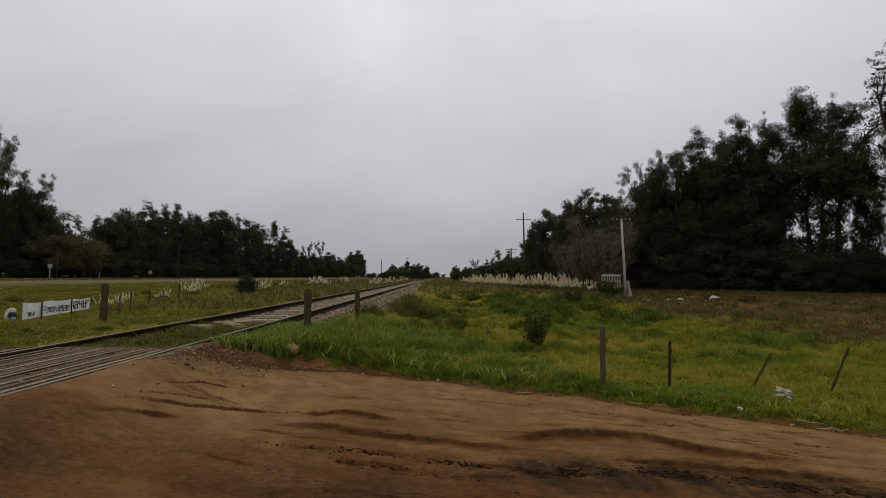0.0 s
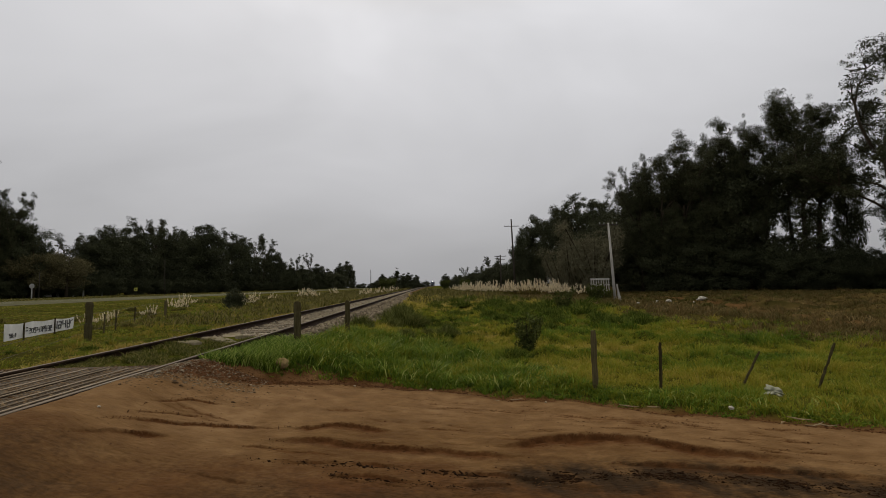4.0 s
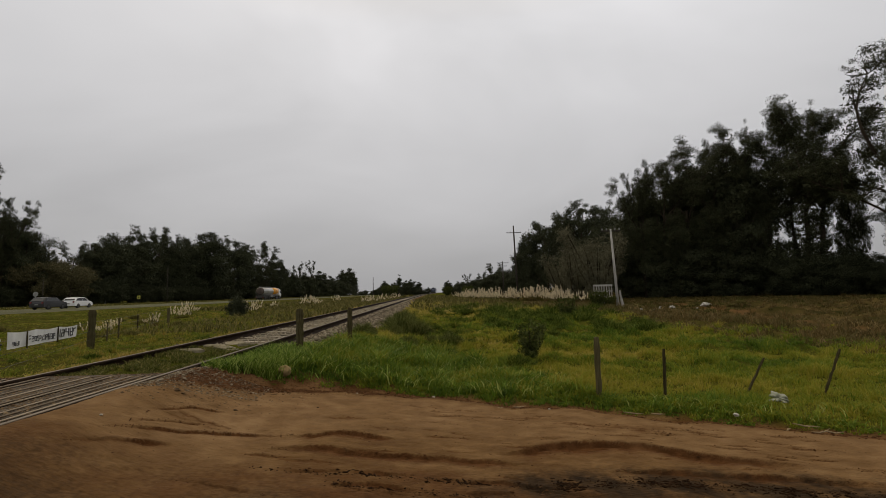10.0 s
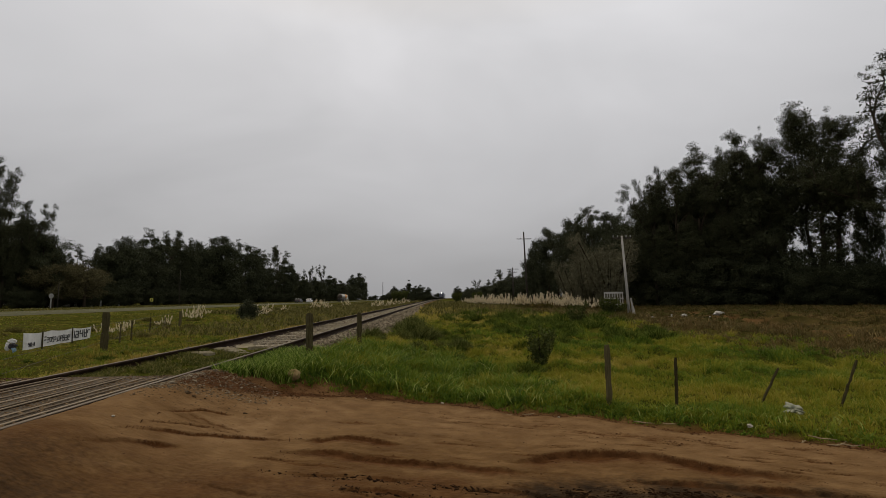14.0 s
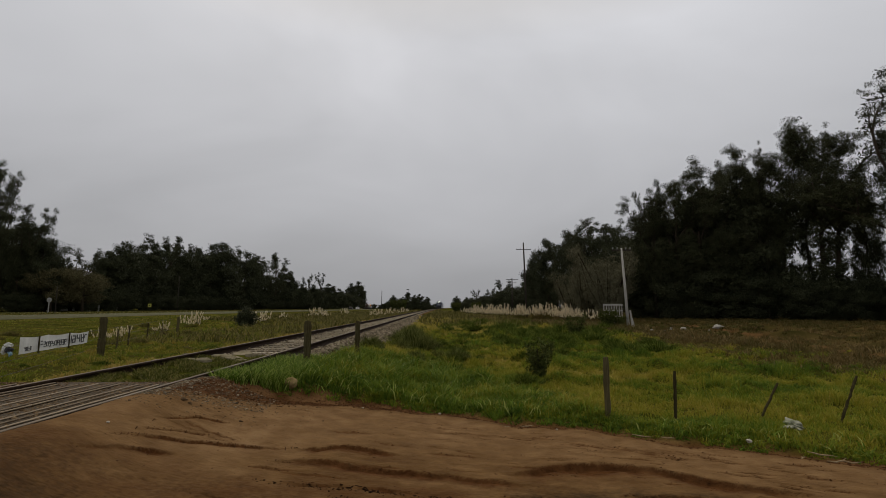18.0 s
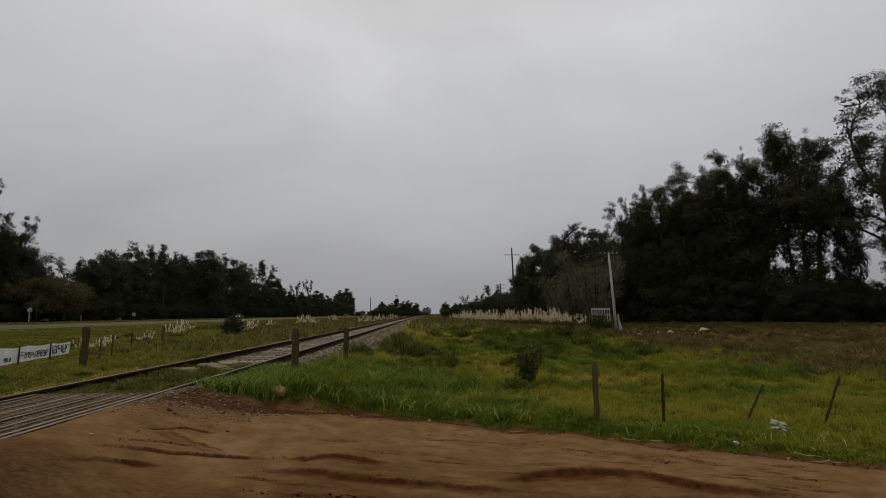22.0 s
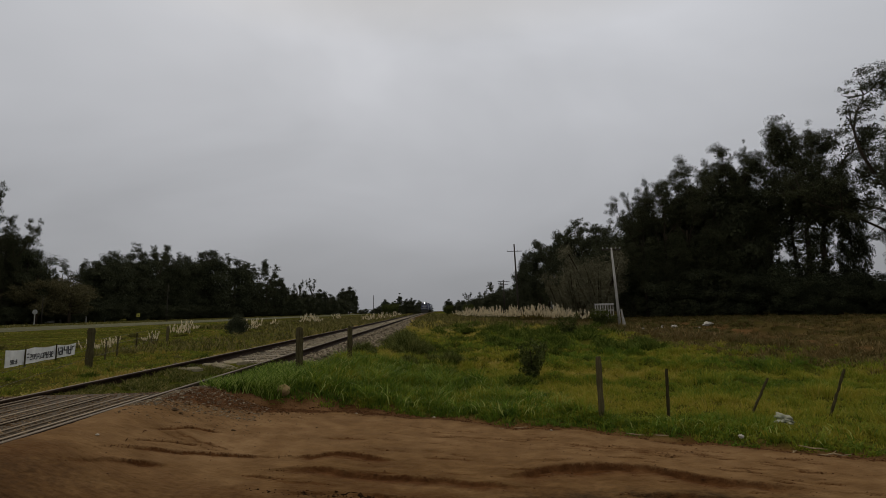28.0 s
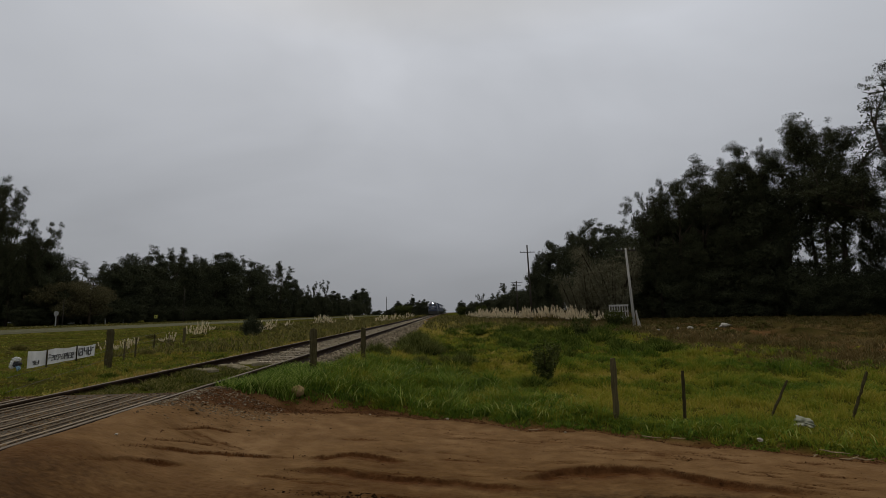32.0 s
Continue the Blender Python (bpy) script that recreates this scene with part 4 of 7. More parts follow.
def tree(name, label, kind, seed, mat, bark, near=True):
    """A tree 20 m high: tapered trunk with limbs, and a crown of leaf clumps."""
    r = np.random.default_rng(seed)
    ob = thing(name, label, "tree")
    sh = Shape()
    bend = r.uniform(-0.6, 0.6, (6, 2)).cumsum(axis=0) * 0.5
    top = {"e": 17.0, "t": 13.0, "g": 14.5, "c": 19.0}.get(kind, 16.5)
    trunk = [(bend[i, 0] * (i > 0), bend[i, 1] * (i > 0), top * i / 5) for i in range(6)]
    r0 = {"f": 0.3, "e": 0.27, "d": 0.34, "t": 0.20, "g": 0.24, "c": 0.3, "b": 0.5}[kind]
    sh.tube(trunk, [r0 * 1.25, r0 * 0.9, r0 * 0.72, r0 * 0.5, r0 * 0.3, 0.05], 8)

    def on_trunk(f):
        i = min(int(f * 5), 4)
        a, b = np.array(trunk[i]), np.array(trunk[i + 1])
        return a + (b - a) * (f * 5 - i)

    cs, rs = [], []
    spec = {"f": (12, 0.02, 0.9, 6.0), "e": (26, 0.07, 0.99, 2.9), "d": (20, 0.05, 0.96, 5.0), "t": (15, 0.34, 0.99, 3.6), "g": (24, 0.50, 0.99, 3.4), "c": (34, 0.06, 0.97, 3.6), "b": (20, 0.16, 0.80, 7.5)}[kind]
    nl, lo, hi, reach = spec
    for i in range(nl):
        f = lo + (hi - lo) * (i + r.uniform(0, 0.8)) / nl
        a = i * 2.4 + r.uniform(-0.5, 0.5)
        if kind == "c":
            ln, rise = reach * (1.05 - f), -0.1
        elif kind in "dbf":
            ln, rise = reach * (0.35 + 0.65 * math.sin(math.pi * min(1, 0.2 + 0.75 * f))) * r.uniform(0.7, 1.1), 0.35
        else:
            ln, rise = reach * r.uniform(0.55, 1.15) * (1.15 - 0.5 * f), r.uniform(0.5, 1.1) + (1.6 * max(0.0, f - 0.6) * r.uniform(0.6, 2.2) if kind in "tg" else 0.0)
        p0 = on_trunk(f * 0.92)
        q = p0 + np.array([math.cos(a) * ln, math.sin(a) * ln, ln * rise])
        q[2] = min(q[2], 19.6)
        m = (p0 + q) / 2 + np.array([0, 0, -0.12 * ln])
        rr = r0 * (0.34 - 0.2 * f)
        sh.tube([p0, m, q], [rr + 0.03, rr * 0.7 + 0.02, 0.025], 5)
        for t in ((1.0, 0.72, 0.45) if kind in "dbcf" else (1.0, 0.75)):
            c = p0 + (q - p0) * t + r.normal(0, 0.35, 3)
            cs.append(c)
            rs.append(r.uniform(0.75, 1.25) * (1.25 - 0.5 * f if kind in "etg" else 1.0) * {"f": 3.0, "e": 1.05, "d": 2.0, "t": 0.7, "g": 1.05, "c": 1.0, "b": 2.3}[kind] * (1.0 if t == 1.0 else 1.1))
        if kind in "etg":
            for _ in range(6 if kind == "t" else 4):
                e = q + r.normal(0, 1.3 if kind == "t" else 1.0, 3) * (1, 1, 0.75)
                e[2] = min(e[2], 20)
                sh.tube([m, (m + e) / 2 + r.normal(0, 0.2, 3), e], [0.05, 0.04, 0.015], 4)
                cs.append(e)
                rs.append(r.uniform(0.4, 1.1) * (0.7 if kind == "t" else 0.9))
    if kind == "g":
        for f in np.linspace(0.04, 0.52, 15):
            cs.append(on_trunk(f) + r.normal(0, 0.35, 3))
            rs.append(r.uniform(0.8, 1.25))
    cs += [np.array(trunk[5]) + (0, 0, 0.4), np.array(trunk[5]) + r.normal(0, 0.7, 3), np.array(trunk[4]) + r.normal(0, 0.6, 3)]
    rs += [1.9, 1.7, 2.0] if kind in "df" else [0.8, 0.6, 0.8]
    part("trunk", sh, bark, ob, smooth=True)
    masses = [(c, q) for c, q in zip(cs, rs) if q > (0.8 if near else 0.6) and kind in "edfg"]
    if kind == "c":
        rs = np.array(rs)
    else:
        cs, rs = billows(cs, rs, seed + 7, {"d": 9, "f": 8, "b": 10}.get(kind, 6), {"d": 0.40, "f": 0.42, "b": 0.36, "t": 0.50}.get(kind, 0.44))
    total = {"f": 18000, "e": 68000, "d": 52000, "t": 46000, "g": 56000, "c": 8000, "b": 14000}[kind]
    size = {"f": 0.26, "e": 0.09, "d": 0.12, "t": 0.075, "g": 0.085, "c": 0.30, "b": 0.28}[kind]
    if not near:
        total, size = int(total * 0.75), size * 1.25
    counts = np.maximum(8, (rs ** 2 / (rs ** 2).sum() * total)).astype(int)
    v, f = leaves(cs, rs, counts, size, seed + 50, 0.85 if kind == "t" else 0.75, 1.9 if near else 1.5, 0.6 if kind == "t" else 0.5 if kind in "eg" else 0.42)
    if masses:
        # twigs and shaded leaves deep in the crown, larger and fewer
        mc, mr = zip(*masses)
        v2, f2 = leaves(mc, np.array(mr) * 0.72, [int(26 + 30 * q) for q in mr], 0.42 if kind in "df" else 0.26, seed + 60, 0.8, 1.5, 0.45)
        v, f = np.concatenate([v, v2]), np.concatenate([f, f2 + len(v)])
    ob["crown_top"] = float(np.quantile(v[:, 2], 0.9995))
    part("crown", np_mesh("crown", v, [f]), mat, ob)
    return ob


def gum(name, label, seed, mat, bark, style, near=True):
    """A eucalyptus 20 m high: forked trunk, ascending limbs, branches and twigs that end in domed leaf tufts."""
    r = np.random.default_rng(seed)
    ob = thing(name, label, "tree")
    sh = Shape()
    fork, limbs, low, spread, tuft_r = {"e": (11.5, 9, 0.18, 3.0, 0.74), "g": (12.5, 8, 0.70, 2.7, 0.74), "t": (12.0, 9, 0.42, 4.4, 0.66)}[style]
    lean = np.cumsum(r.normal(0, 0.28, (7, 2)), axis=0)
    lean[0] = 0
    stem = [np.array([lean[i, 0], lean[i, 1], fork * i / 6]) for i in range(7)]
    sh.tube(stem, [0.36, 0.29, 0.26, 0.24, 0.21, 0.18, 0.14], 8)
    tips, tip_r, mass, mass_r = [], [], [], []

    def bough(p, d, length, rad, n, sag):
        """A curved branch that turns upwards; returns its points."""
        pts = [p]
        for i in range(n):
            d = d + np.array([0, 0, sag]) + r.normal(0, 0.16, 3)
            d = d / np.linalg.norm(d)
            pts.append(pts[-1] + d * length / n)
        sh.tube(pts, [rad * (1 - 0.75 * i / n) + 0.008 for i in range(n + 1)], 5 if rad > 0.05 else 4)
        return pts, d

    for i in range(limbs):
        f = low + (1.0 - low) * (i + 0.3) / limbs
        a = i * 2.4 + r.uniform(-0.5, 0.5)
        k = min(int(f * 6), 5)
        p = stem[k] + (stem[k + 1] - stem[k]) * (f * 6 - k)
        leader = i >= limbs - 3
        up = r.uniform(1.2, 2.2) if leader else r.uniform(0.35, 0.9)
        d = np.array([math.cos(a), math.sin(a), up])
        d /= np.linalg.norm(d)
        length = (20 - p[2]) * r.uniform(0.72, 0.98) if leader else spread * r.uniform(0.9, 1.5) * (1.2 - 0.35 * f)
        pts, d = bough(p, d, length, 0.13 if leader else 0.10, 5, 0.10)
        for j in (2, 3, 4, 5):
            for _ in range(2 if j < 5 else 3):
                e = d * 0.5 + r.normal(0, 0.75, 3) + np.array([0, 0, 0.25])
                e /= np.linalg.norm(e)
                q, e = bough(pts[j], e, r.uniform(0.9, 1.9) * (1.25 if style == "t" else 1.0), 0.045, 3, 0.06)
                for m in (1, 2, 3):
                    for _ in range(1 if m < 3 else 2):
                        g = q[m] + r.normal(0, 0.36, 3) + np.array([0, 0, 0.12])
                        if m == 3:
                            sh.tube([q[m], g], [0.012, 0.006], 3)
                        tips.append(g)
                        tip_r.append(tuft_r * r.uniform(0.5, 1.15))
                mass.append(q[1])
                mass_r.append(0.85)
    # bare dead twigs that stand out of the crown
    for _ in range(5):
        p = tips[int(r.integers(len(tips)))]
        sh.tube([p, p + r.normal(0, 0.4, 3) + np.array([0, 0, 0.6]), p + r.normal(0, 0.7, 3) + np.array([0, 0, 1.0])], [0.018, 0.012, 0.005], 3)
    # lower leaves: a skirt to the ground, or ivy on the stem
    if style != "t":
        for h in np.linspace(0.6, 10.5, 22):
            k = min(int(h / fork * 6), 5)
            a, q = r.uniform(0, 6.28), (r.uniform(0.4, 2.5) if style == "e" else r.uniform(0.1, 0.75))
            c = stem[k] + np.array([math.cos(a) * q, math.sin(a) * q, h - stem[k][2]])
            mass.append(c)
            mass_r.append(r.uniform(1.0, 1.7) if style == "e" else r.uniform(0.7, 1.1))
            for _ in range(7):
                v = r.normal(size=3)
                tips.append(c + v / np.linalg.norm(v) * mass_r[-1] * 0.8)
                tip_r.append(r.uniform(0.35, 0.65))
    # the tallest tufts stand over the foot of the tree
    tips, mass = np.array(tips), np.array(mass)
    crest = tips[tips[:, 2] > np.quantile(tips[:, 2], 0.97)].mean(axis=0)
    for v in sh.bm.verts:
        v.co.x -= crest[0] * v.co.z / crest[2]
        v.co.y -= crest[1] * v.co.z / crest[2]
    tips[:, :2] -= crest[None, :2] * tips[:, 2:] / crest[2]
    mass[:, :2] -= crest[None, :2] * mass[:, 2:] / crest[2]
    part("trunk", sh, bark, ob, smooth=True)
    tip_r = np.array(tip_r)
    total, size = {"e": (70000, 0.080), "g": (60000, 0.080), "t": (52000, 0.075)}[style]
    if not near:
        total, size = int(total * 0.5), size * 1.5
    counts = np.maximum(8, tip_r ** 2 / (tip_r ** 2).sum() * total).astype(int)
    v, f = leaves(tips, tip_r, counts, size, seed + 50, 0.62, 1.9 if near else 1.6, 0.5)
    v2, f2 = leaves(mass, mass_r, [30 if style != "t" else 10] * len(mass), 0.26, seed + 60, 0.8, 1.5, 0.5)
    part("crown", np_mesh("crown", np.concatenate([v, v2]), [np.concatenate([f, f2 + len(v)])]), mat, ob)
    ob["crown_top"] = float(np.quantile(v[:, 2], 0.9995))
    return ob


GUM, DENSE, THIN = "tall dark eucalyptus with ragged leaf clumps", "dense dark tree leafed almost to the ground", "thin gum tree with bare limbs and wispy tufts"
TREES = {
    "e": [gum("eucalyptus_tree", GUM, 31 + k, M_LEAF, M_PALEBARK, "e") for k in range(4)],
    "d": [tree("dense_tree", DENSE, "d", 41 + k, M_PINE, M_BARK) for k in range(2)],
    "t": [gum("thin_gum_tree", THIN, 51 + k, M_LEAF, M_PALEBARK, "t") for k in range(3)],
    "g": [gum("clear_stemmed_eucalyptus_tree", "tall eucalyptus with a high ragged crown and ivied stem", 91 + k, M_LEAF, M_PALEBARK, "g") for k in range(3)],
    "E": [gum("eucalyptus_tree", GUM, 31 + k, M_LEAF, M_PALEBARK, "e", False) for k in range(3)],
    "D": [tree("dense_tree", DENSE, "d", 41 + k, M_PINE, M_BARK, False) for k in range(3)],
    "T": [gum("thin_gum_tree", THIN, 51 + k, M_LEAF, M_PALEBARK, "t", False) for k in range(2)],
    "F": [tree("understorey_tree", "low dark bushy tree under the taller ones", "f", 81 + k, M_PINE, M_BARK, False) for k in range(2)],
    "f": [tree("understorey_tree", "low dark bushy tree under the taller ones", "f", 81 + k, M_PINE, M_BARK) for k in range(2)],
    "c": [tree("conifer_tree", "dark pointed conifer beside the far line", "c", 61, M_PINE, M_BARK)],
    "b": [tree("brown_tree", "low broad tree with brown autumn leaves", "b", 71, M_BROWNLEAF, M_BARK)],
}
used, planted = set(), {}
rt = np.random.default_rng(9)


def plant_tree(kind, x, y, h, wide=1.0, group=""):
    if y > 88 and kind in "edtf":
        kind = kind.upper()
    planted[kind] = planted.get(kind, -1) + 1
    src = TREES[kind][planted[kind] % len(TREES[kind])]
    s = h / src["crown_top"]
    m = pose(x, y, float(base_z(x, y)) - 0.05, 0, 0, rt.uniform(0, 360)) @ Matrix.Diagonal((s * wide, s * wide, s, 1))
    if src.name not in used:
        used.add(src.name)
        src.matrix_basis = m
        ob = src
    else:
        ob = copy_thing(src, Matrix())
        ob.matrix_basis = m
    if group:
        tagged(ob, group=group)
    return ob


WOOD = [(29.3, 150, 15.3, "d", 0.7), (29.3, 140, 17.6, "d", 0.75), (30.5, 132, 19.8, "d", 0.7), (31.7, 126, 20, "e", 0.9), (32.8, 120, 20.6, "d", 0.7), (33.7, 114, 21, "d", 0.75),
        (34.4, 110, 21, "e", 0.8), (35.2, 106, 21.1, "e", 0.9), (36.2, 102, 19.2, "d", 0.75), (37, 98, 17.8, "d", 0.75), (37.6, 94, 15.8, "d", 0.7), (27.3, 60, 16.2, "e", 0.75),
        (28.5, 62, 15.5, "e", 0.8), (28.6, 61, 18.0, "t", 0.38), (29.4, 58.5, 16.7, "e", 0.85), (30.5, 57.5, 17, "e", 0.8), (31.9, 57, 17.3, "e", 0.85), (33.2, 57, 19.0, "e", 0.75),
        (34.6, 58, 19.5, "e", 0.8), (35.1, 56, 20.9, "e", 0.85), (37.7, 57, 19.7, "e", 0.8), (37.3, 54, 20.7, "t", 0.42), (37.3, 55, 17.4, "d", 0.8), (38.5, 53, 19.3, "g", 0.85),
        (38.5, 56, 18.1, "g", 0.8), (41.4, 53, 22.5, "g", 0.6), (40.1, 50, 21.6, "g", 0.95), (40.7, 49.2, 20.3, "g", 0.95), (44.9, 49.5, 15.6, "d", 0.34),
        (44.1, 44, 24.6, "t", 1.1), (45.4, 43, 24.2, "t", 1.1), (48.2, 45, 20.7, "e", 0.8), (48.3, 42, 19.9, "g", 0.8)]
WOOD_BACK = [(33, 63, 15.5), (30.2, 65, 15.6), (35.8, 61, 16.5), (37.6, 60, 16), (31, 66, 14), (36.3, 75, 15.2), (37, 60, 8), (31, 64, 10), (34.5, 57, 8), (38.2, 56, 5.4), (38.9, 52, 5.0), (40.4, 54, 5.4), (42.4, 48, 4.2), (39.3, 50, 5.0), (43.2, 49, 5.0), (41.8, 52, 4.6), (43.7, 50, 2.8),
             (44.4, 45, 3.6), (45.2, 47, 4.0), (46.2, 45, 3.5), (43.6, 48, 4.5), (42.8, 41, 4), (32, 57, 6.5), (29, 59, 6.5), (46, 52, 3.2), (41, 47, 3.6), (36, 54, 5.5), (39.6, 49, 3.4), (27, 63, 6)]
LEFT = [(-107.3, 105, 34, "e", 0.8), (-95, 100, 28, "e", 0.6), (-95.3, 103, 31.8, "e", 0.55), (-94.3, 106, 31, "e", 0.5), (-92.4, 108, 23.2, "e", 0.6),
        (-91.2, 110, 24.3, "e", 0.55), (-91.1, 112, 19.9, "d", 0.8), (-91.5, 115, 15, "d", 0.8), (-111.6, 116, 25.3, "d", 1.1), (-110.4, 123, 25.2, "d", 1.2),
        (-101.1, 120, 19, "d", 1), (-113.9, 150, 16.6, "d", 0.5), (-117.4, 165, 20.7, "e", 0.9), (-103.9, 150, 19, "e", 0.8), (-94.2, 140, 17.2, "d", 1),
        (-96.1, 147, 19.7, "d", 1), (-95.7, 152, 21.4, "d", 1.1), (-96.6, 160, 21.8, "d", 1), (-99.8, 172, 24.3, "d", 0.9), (-97.6, 175, 27.1, "e", 0.9),
        (-97.6, 180, 26.7, "e", 0.7), (-96.6, 184, 24.8, "d", 0.9), (-96.5, 190, 23.1, "d", 0.8), (-98, 200, 26, "d", 0.9), (-95.6, 205, 27.8, "d", 1), (-93.5, 212, 29.3, "d", 1),
        (-92.9, 224, 29.7, "e", 0.9), (-95, 240, 28.9, "d", 0.9), (-96.1, 255, 28.4, "d", 0.9), (-95.4, 270, 30.8, "e", 0.9), (-94.7, 287, 32.9, "e", 0.8),
        (-95.5, 305, 26.2, "d", 0.9), (-94.9, 320, 21.7, "d", 0.9), (-94.5, 332, 16.6, "d", 0.9), (-95.4, 124, 10.7, "d", 0.8)]
FAR = [(-65.1, 249, 18.3, "e", 0.7), (-65, 273, 20.5, "e", 0.6), (-65, 237, 12.6, "d", 1.1), (-64.9, 260, 13.3, "d", 1.2), (-65, 293, 15.4, "d", 1.2), (-65, 322, 13.7, "d", 1.2),
       (-65, 366, 19.5, "d", 0.85), (-65, 403, 22.6, "d", 0.95), (-64.9, 434, 19.1, "d", 0.6), (-34.8, 400, 11.5, "d", 1.3), (-26.7, 390, 10.2, "d", 1.3),
       (-18.3, 300, 13.2, "c", 1.4), (-14.9, 330, 10.5, "d", 1.1), (-11.4, 340, 11.5, "d", 1.1), (-6.8, 350, 9.7, "d", 1.1), (8, 190, 6, "d", 1), (21.1, 260, 11, "e", 0.8),
       (18.9, 300, 7.8, "d", 1.3), (27.4, 290, 7.4, "d", 1.2), (25.6, 220, 10.5, "e", 1), (27.3, 200, 12.8, "e", 1.1), (29.2, 190, 10.6, "d", 1), (29.7, 170, 9.9, "d", 1),
       (30.9, 160, 10.4, "d", 1)]
for x, y, h, k, wide in WOOD:
    plant_tree(k, x, y, h, wide, "trees of the eastern wood")
for x, y, h in WOOD_BACK:
    plant_tree("d" if h > 12 else "f", x, y, h, 1.1 if h > 12 else 1.3, "trees of the eastern wood")
for x, y, h, k, wide in LEFT:
    plant_tree(k, x, y, h, wide, "trees beyond the highway")
for k in range(24):
    y = 108 + 10 * k
    plant_tree("f", -101 + rt.uniform(-2, 2), y, rt.uniform(9, 14), 1.5, "trees beyond the highway")
# low bushes added to darken the foot of the trees, where shade lies
for k in range(40):
    plant_tree("f", -91.5 + rt.uniform(-1.5, 1.5), 106 + 6 * k + rt.uniform(-2, 2), rt.uniform(4, 6.5), 1.5, "trees beyond the highway")
# scrub that closes the foot of the far trees
for x, y, h in ((-66, 245, 9), (-67, 262, 11), (-66.5, 278, 10), (-66, 295, 11), (-67, 312, 11), (-66, 330, 9), (-65, 352, 12), (-65.5, 366, 13), (-64, 380, 9), (-16, 345, 6), (-12, 350, 7), (-8, 360, 7), (-21, 370, 6), (-30, 410, 7), (-37, 420, 7),
                (10, 215, 4.5), (14, 300, 5), (19, 310, 6), (24, 250, 6), (27, 225, 7.5), (29, 205, 8.5), (30, 190, 8), (31, 172, 8), (32, 160, 9), (32, 150, 9), (31, 143, 9)):
    plant_tree("f", x, y, h, 1.5, "trees down the line")
for k in range(16):
    plant_tree("f", -36 + 2.4 * k, 345 + 12 * math.sin(k * 2.3), 4.6 + 1.6 * math.sin(k * 1.7) + 0.10 * k * (k < 12), 1.7, "trees down the line")
for k in range(13):
    plant_tree("f", 9.5 + 1.75 * k, 262 - 8 * k, 3.6 + 0.42 * k + math.sin(k * 2.1), 1.5, "trees down the line")
for k in range(9):
    plant_tree("f", -58 + 2.9 * k, 390 + 8 * math.sin(k * 1.9), 3.2 + math.sin(k * 2.7), 1.9, "trees down the line")
for x, y, h, k, wide in FAR:
    plant_tree(k, x, y, h, wide, "trees down the line")
for x, y, h in ((-88, 112, 12.0), (-85, 118, 11.2), (-93, 125, 13.2)):
    plant_tree("b", x, y, h, 1.0, "brown trees beyond the highway")

for src in [o for kinds in TREES.values() for o in kinds if o.name not in used]:
    for o in (*src.children, src):
        bpy.data.objects.remove(o)


# ---- grass ----
def scatter(n, x0, x1, y0, y1, seed, power=1.0, keep=None):
    """Ground points, denser towards y0."""
    r = np.random.default_rng(seed)
    x, y = r.uniform(x0, x1, n), y0 + (y1 - y0) * r.random(n) ** power
    k = np.ones(n, dtype=bool)
    if keep is not None:
        k &= keep(x, y)
    return x[k], y[k], r


def off_road(x, y, gap=0.15):
    d = x - GAUGE_MID - track_dx(y)
    return (y > edge_y(x) + gap) & (np.abs(d + 0.05) > 1.75) & ~((x < -34.5) & (x > -56)) & ~((x < -73.5) & (x > -84.5))


def clear_of_bank(x, y):
    """East of the stone shoulder of the railway bank."""
    return (x < GAUGE_MID) | (x - GAUGE_MID - track_dx(y) > 1.75 + 0.75 * smooth01(11, 17, y))


def tuft(x, y, seed, scale):
    return 0.5 + 0.5 * np.clip(waves(x, y, seed, scale, 3), -1, 1)


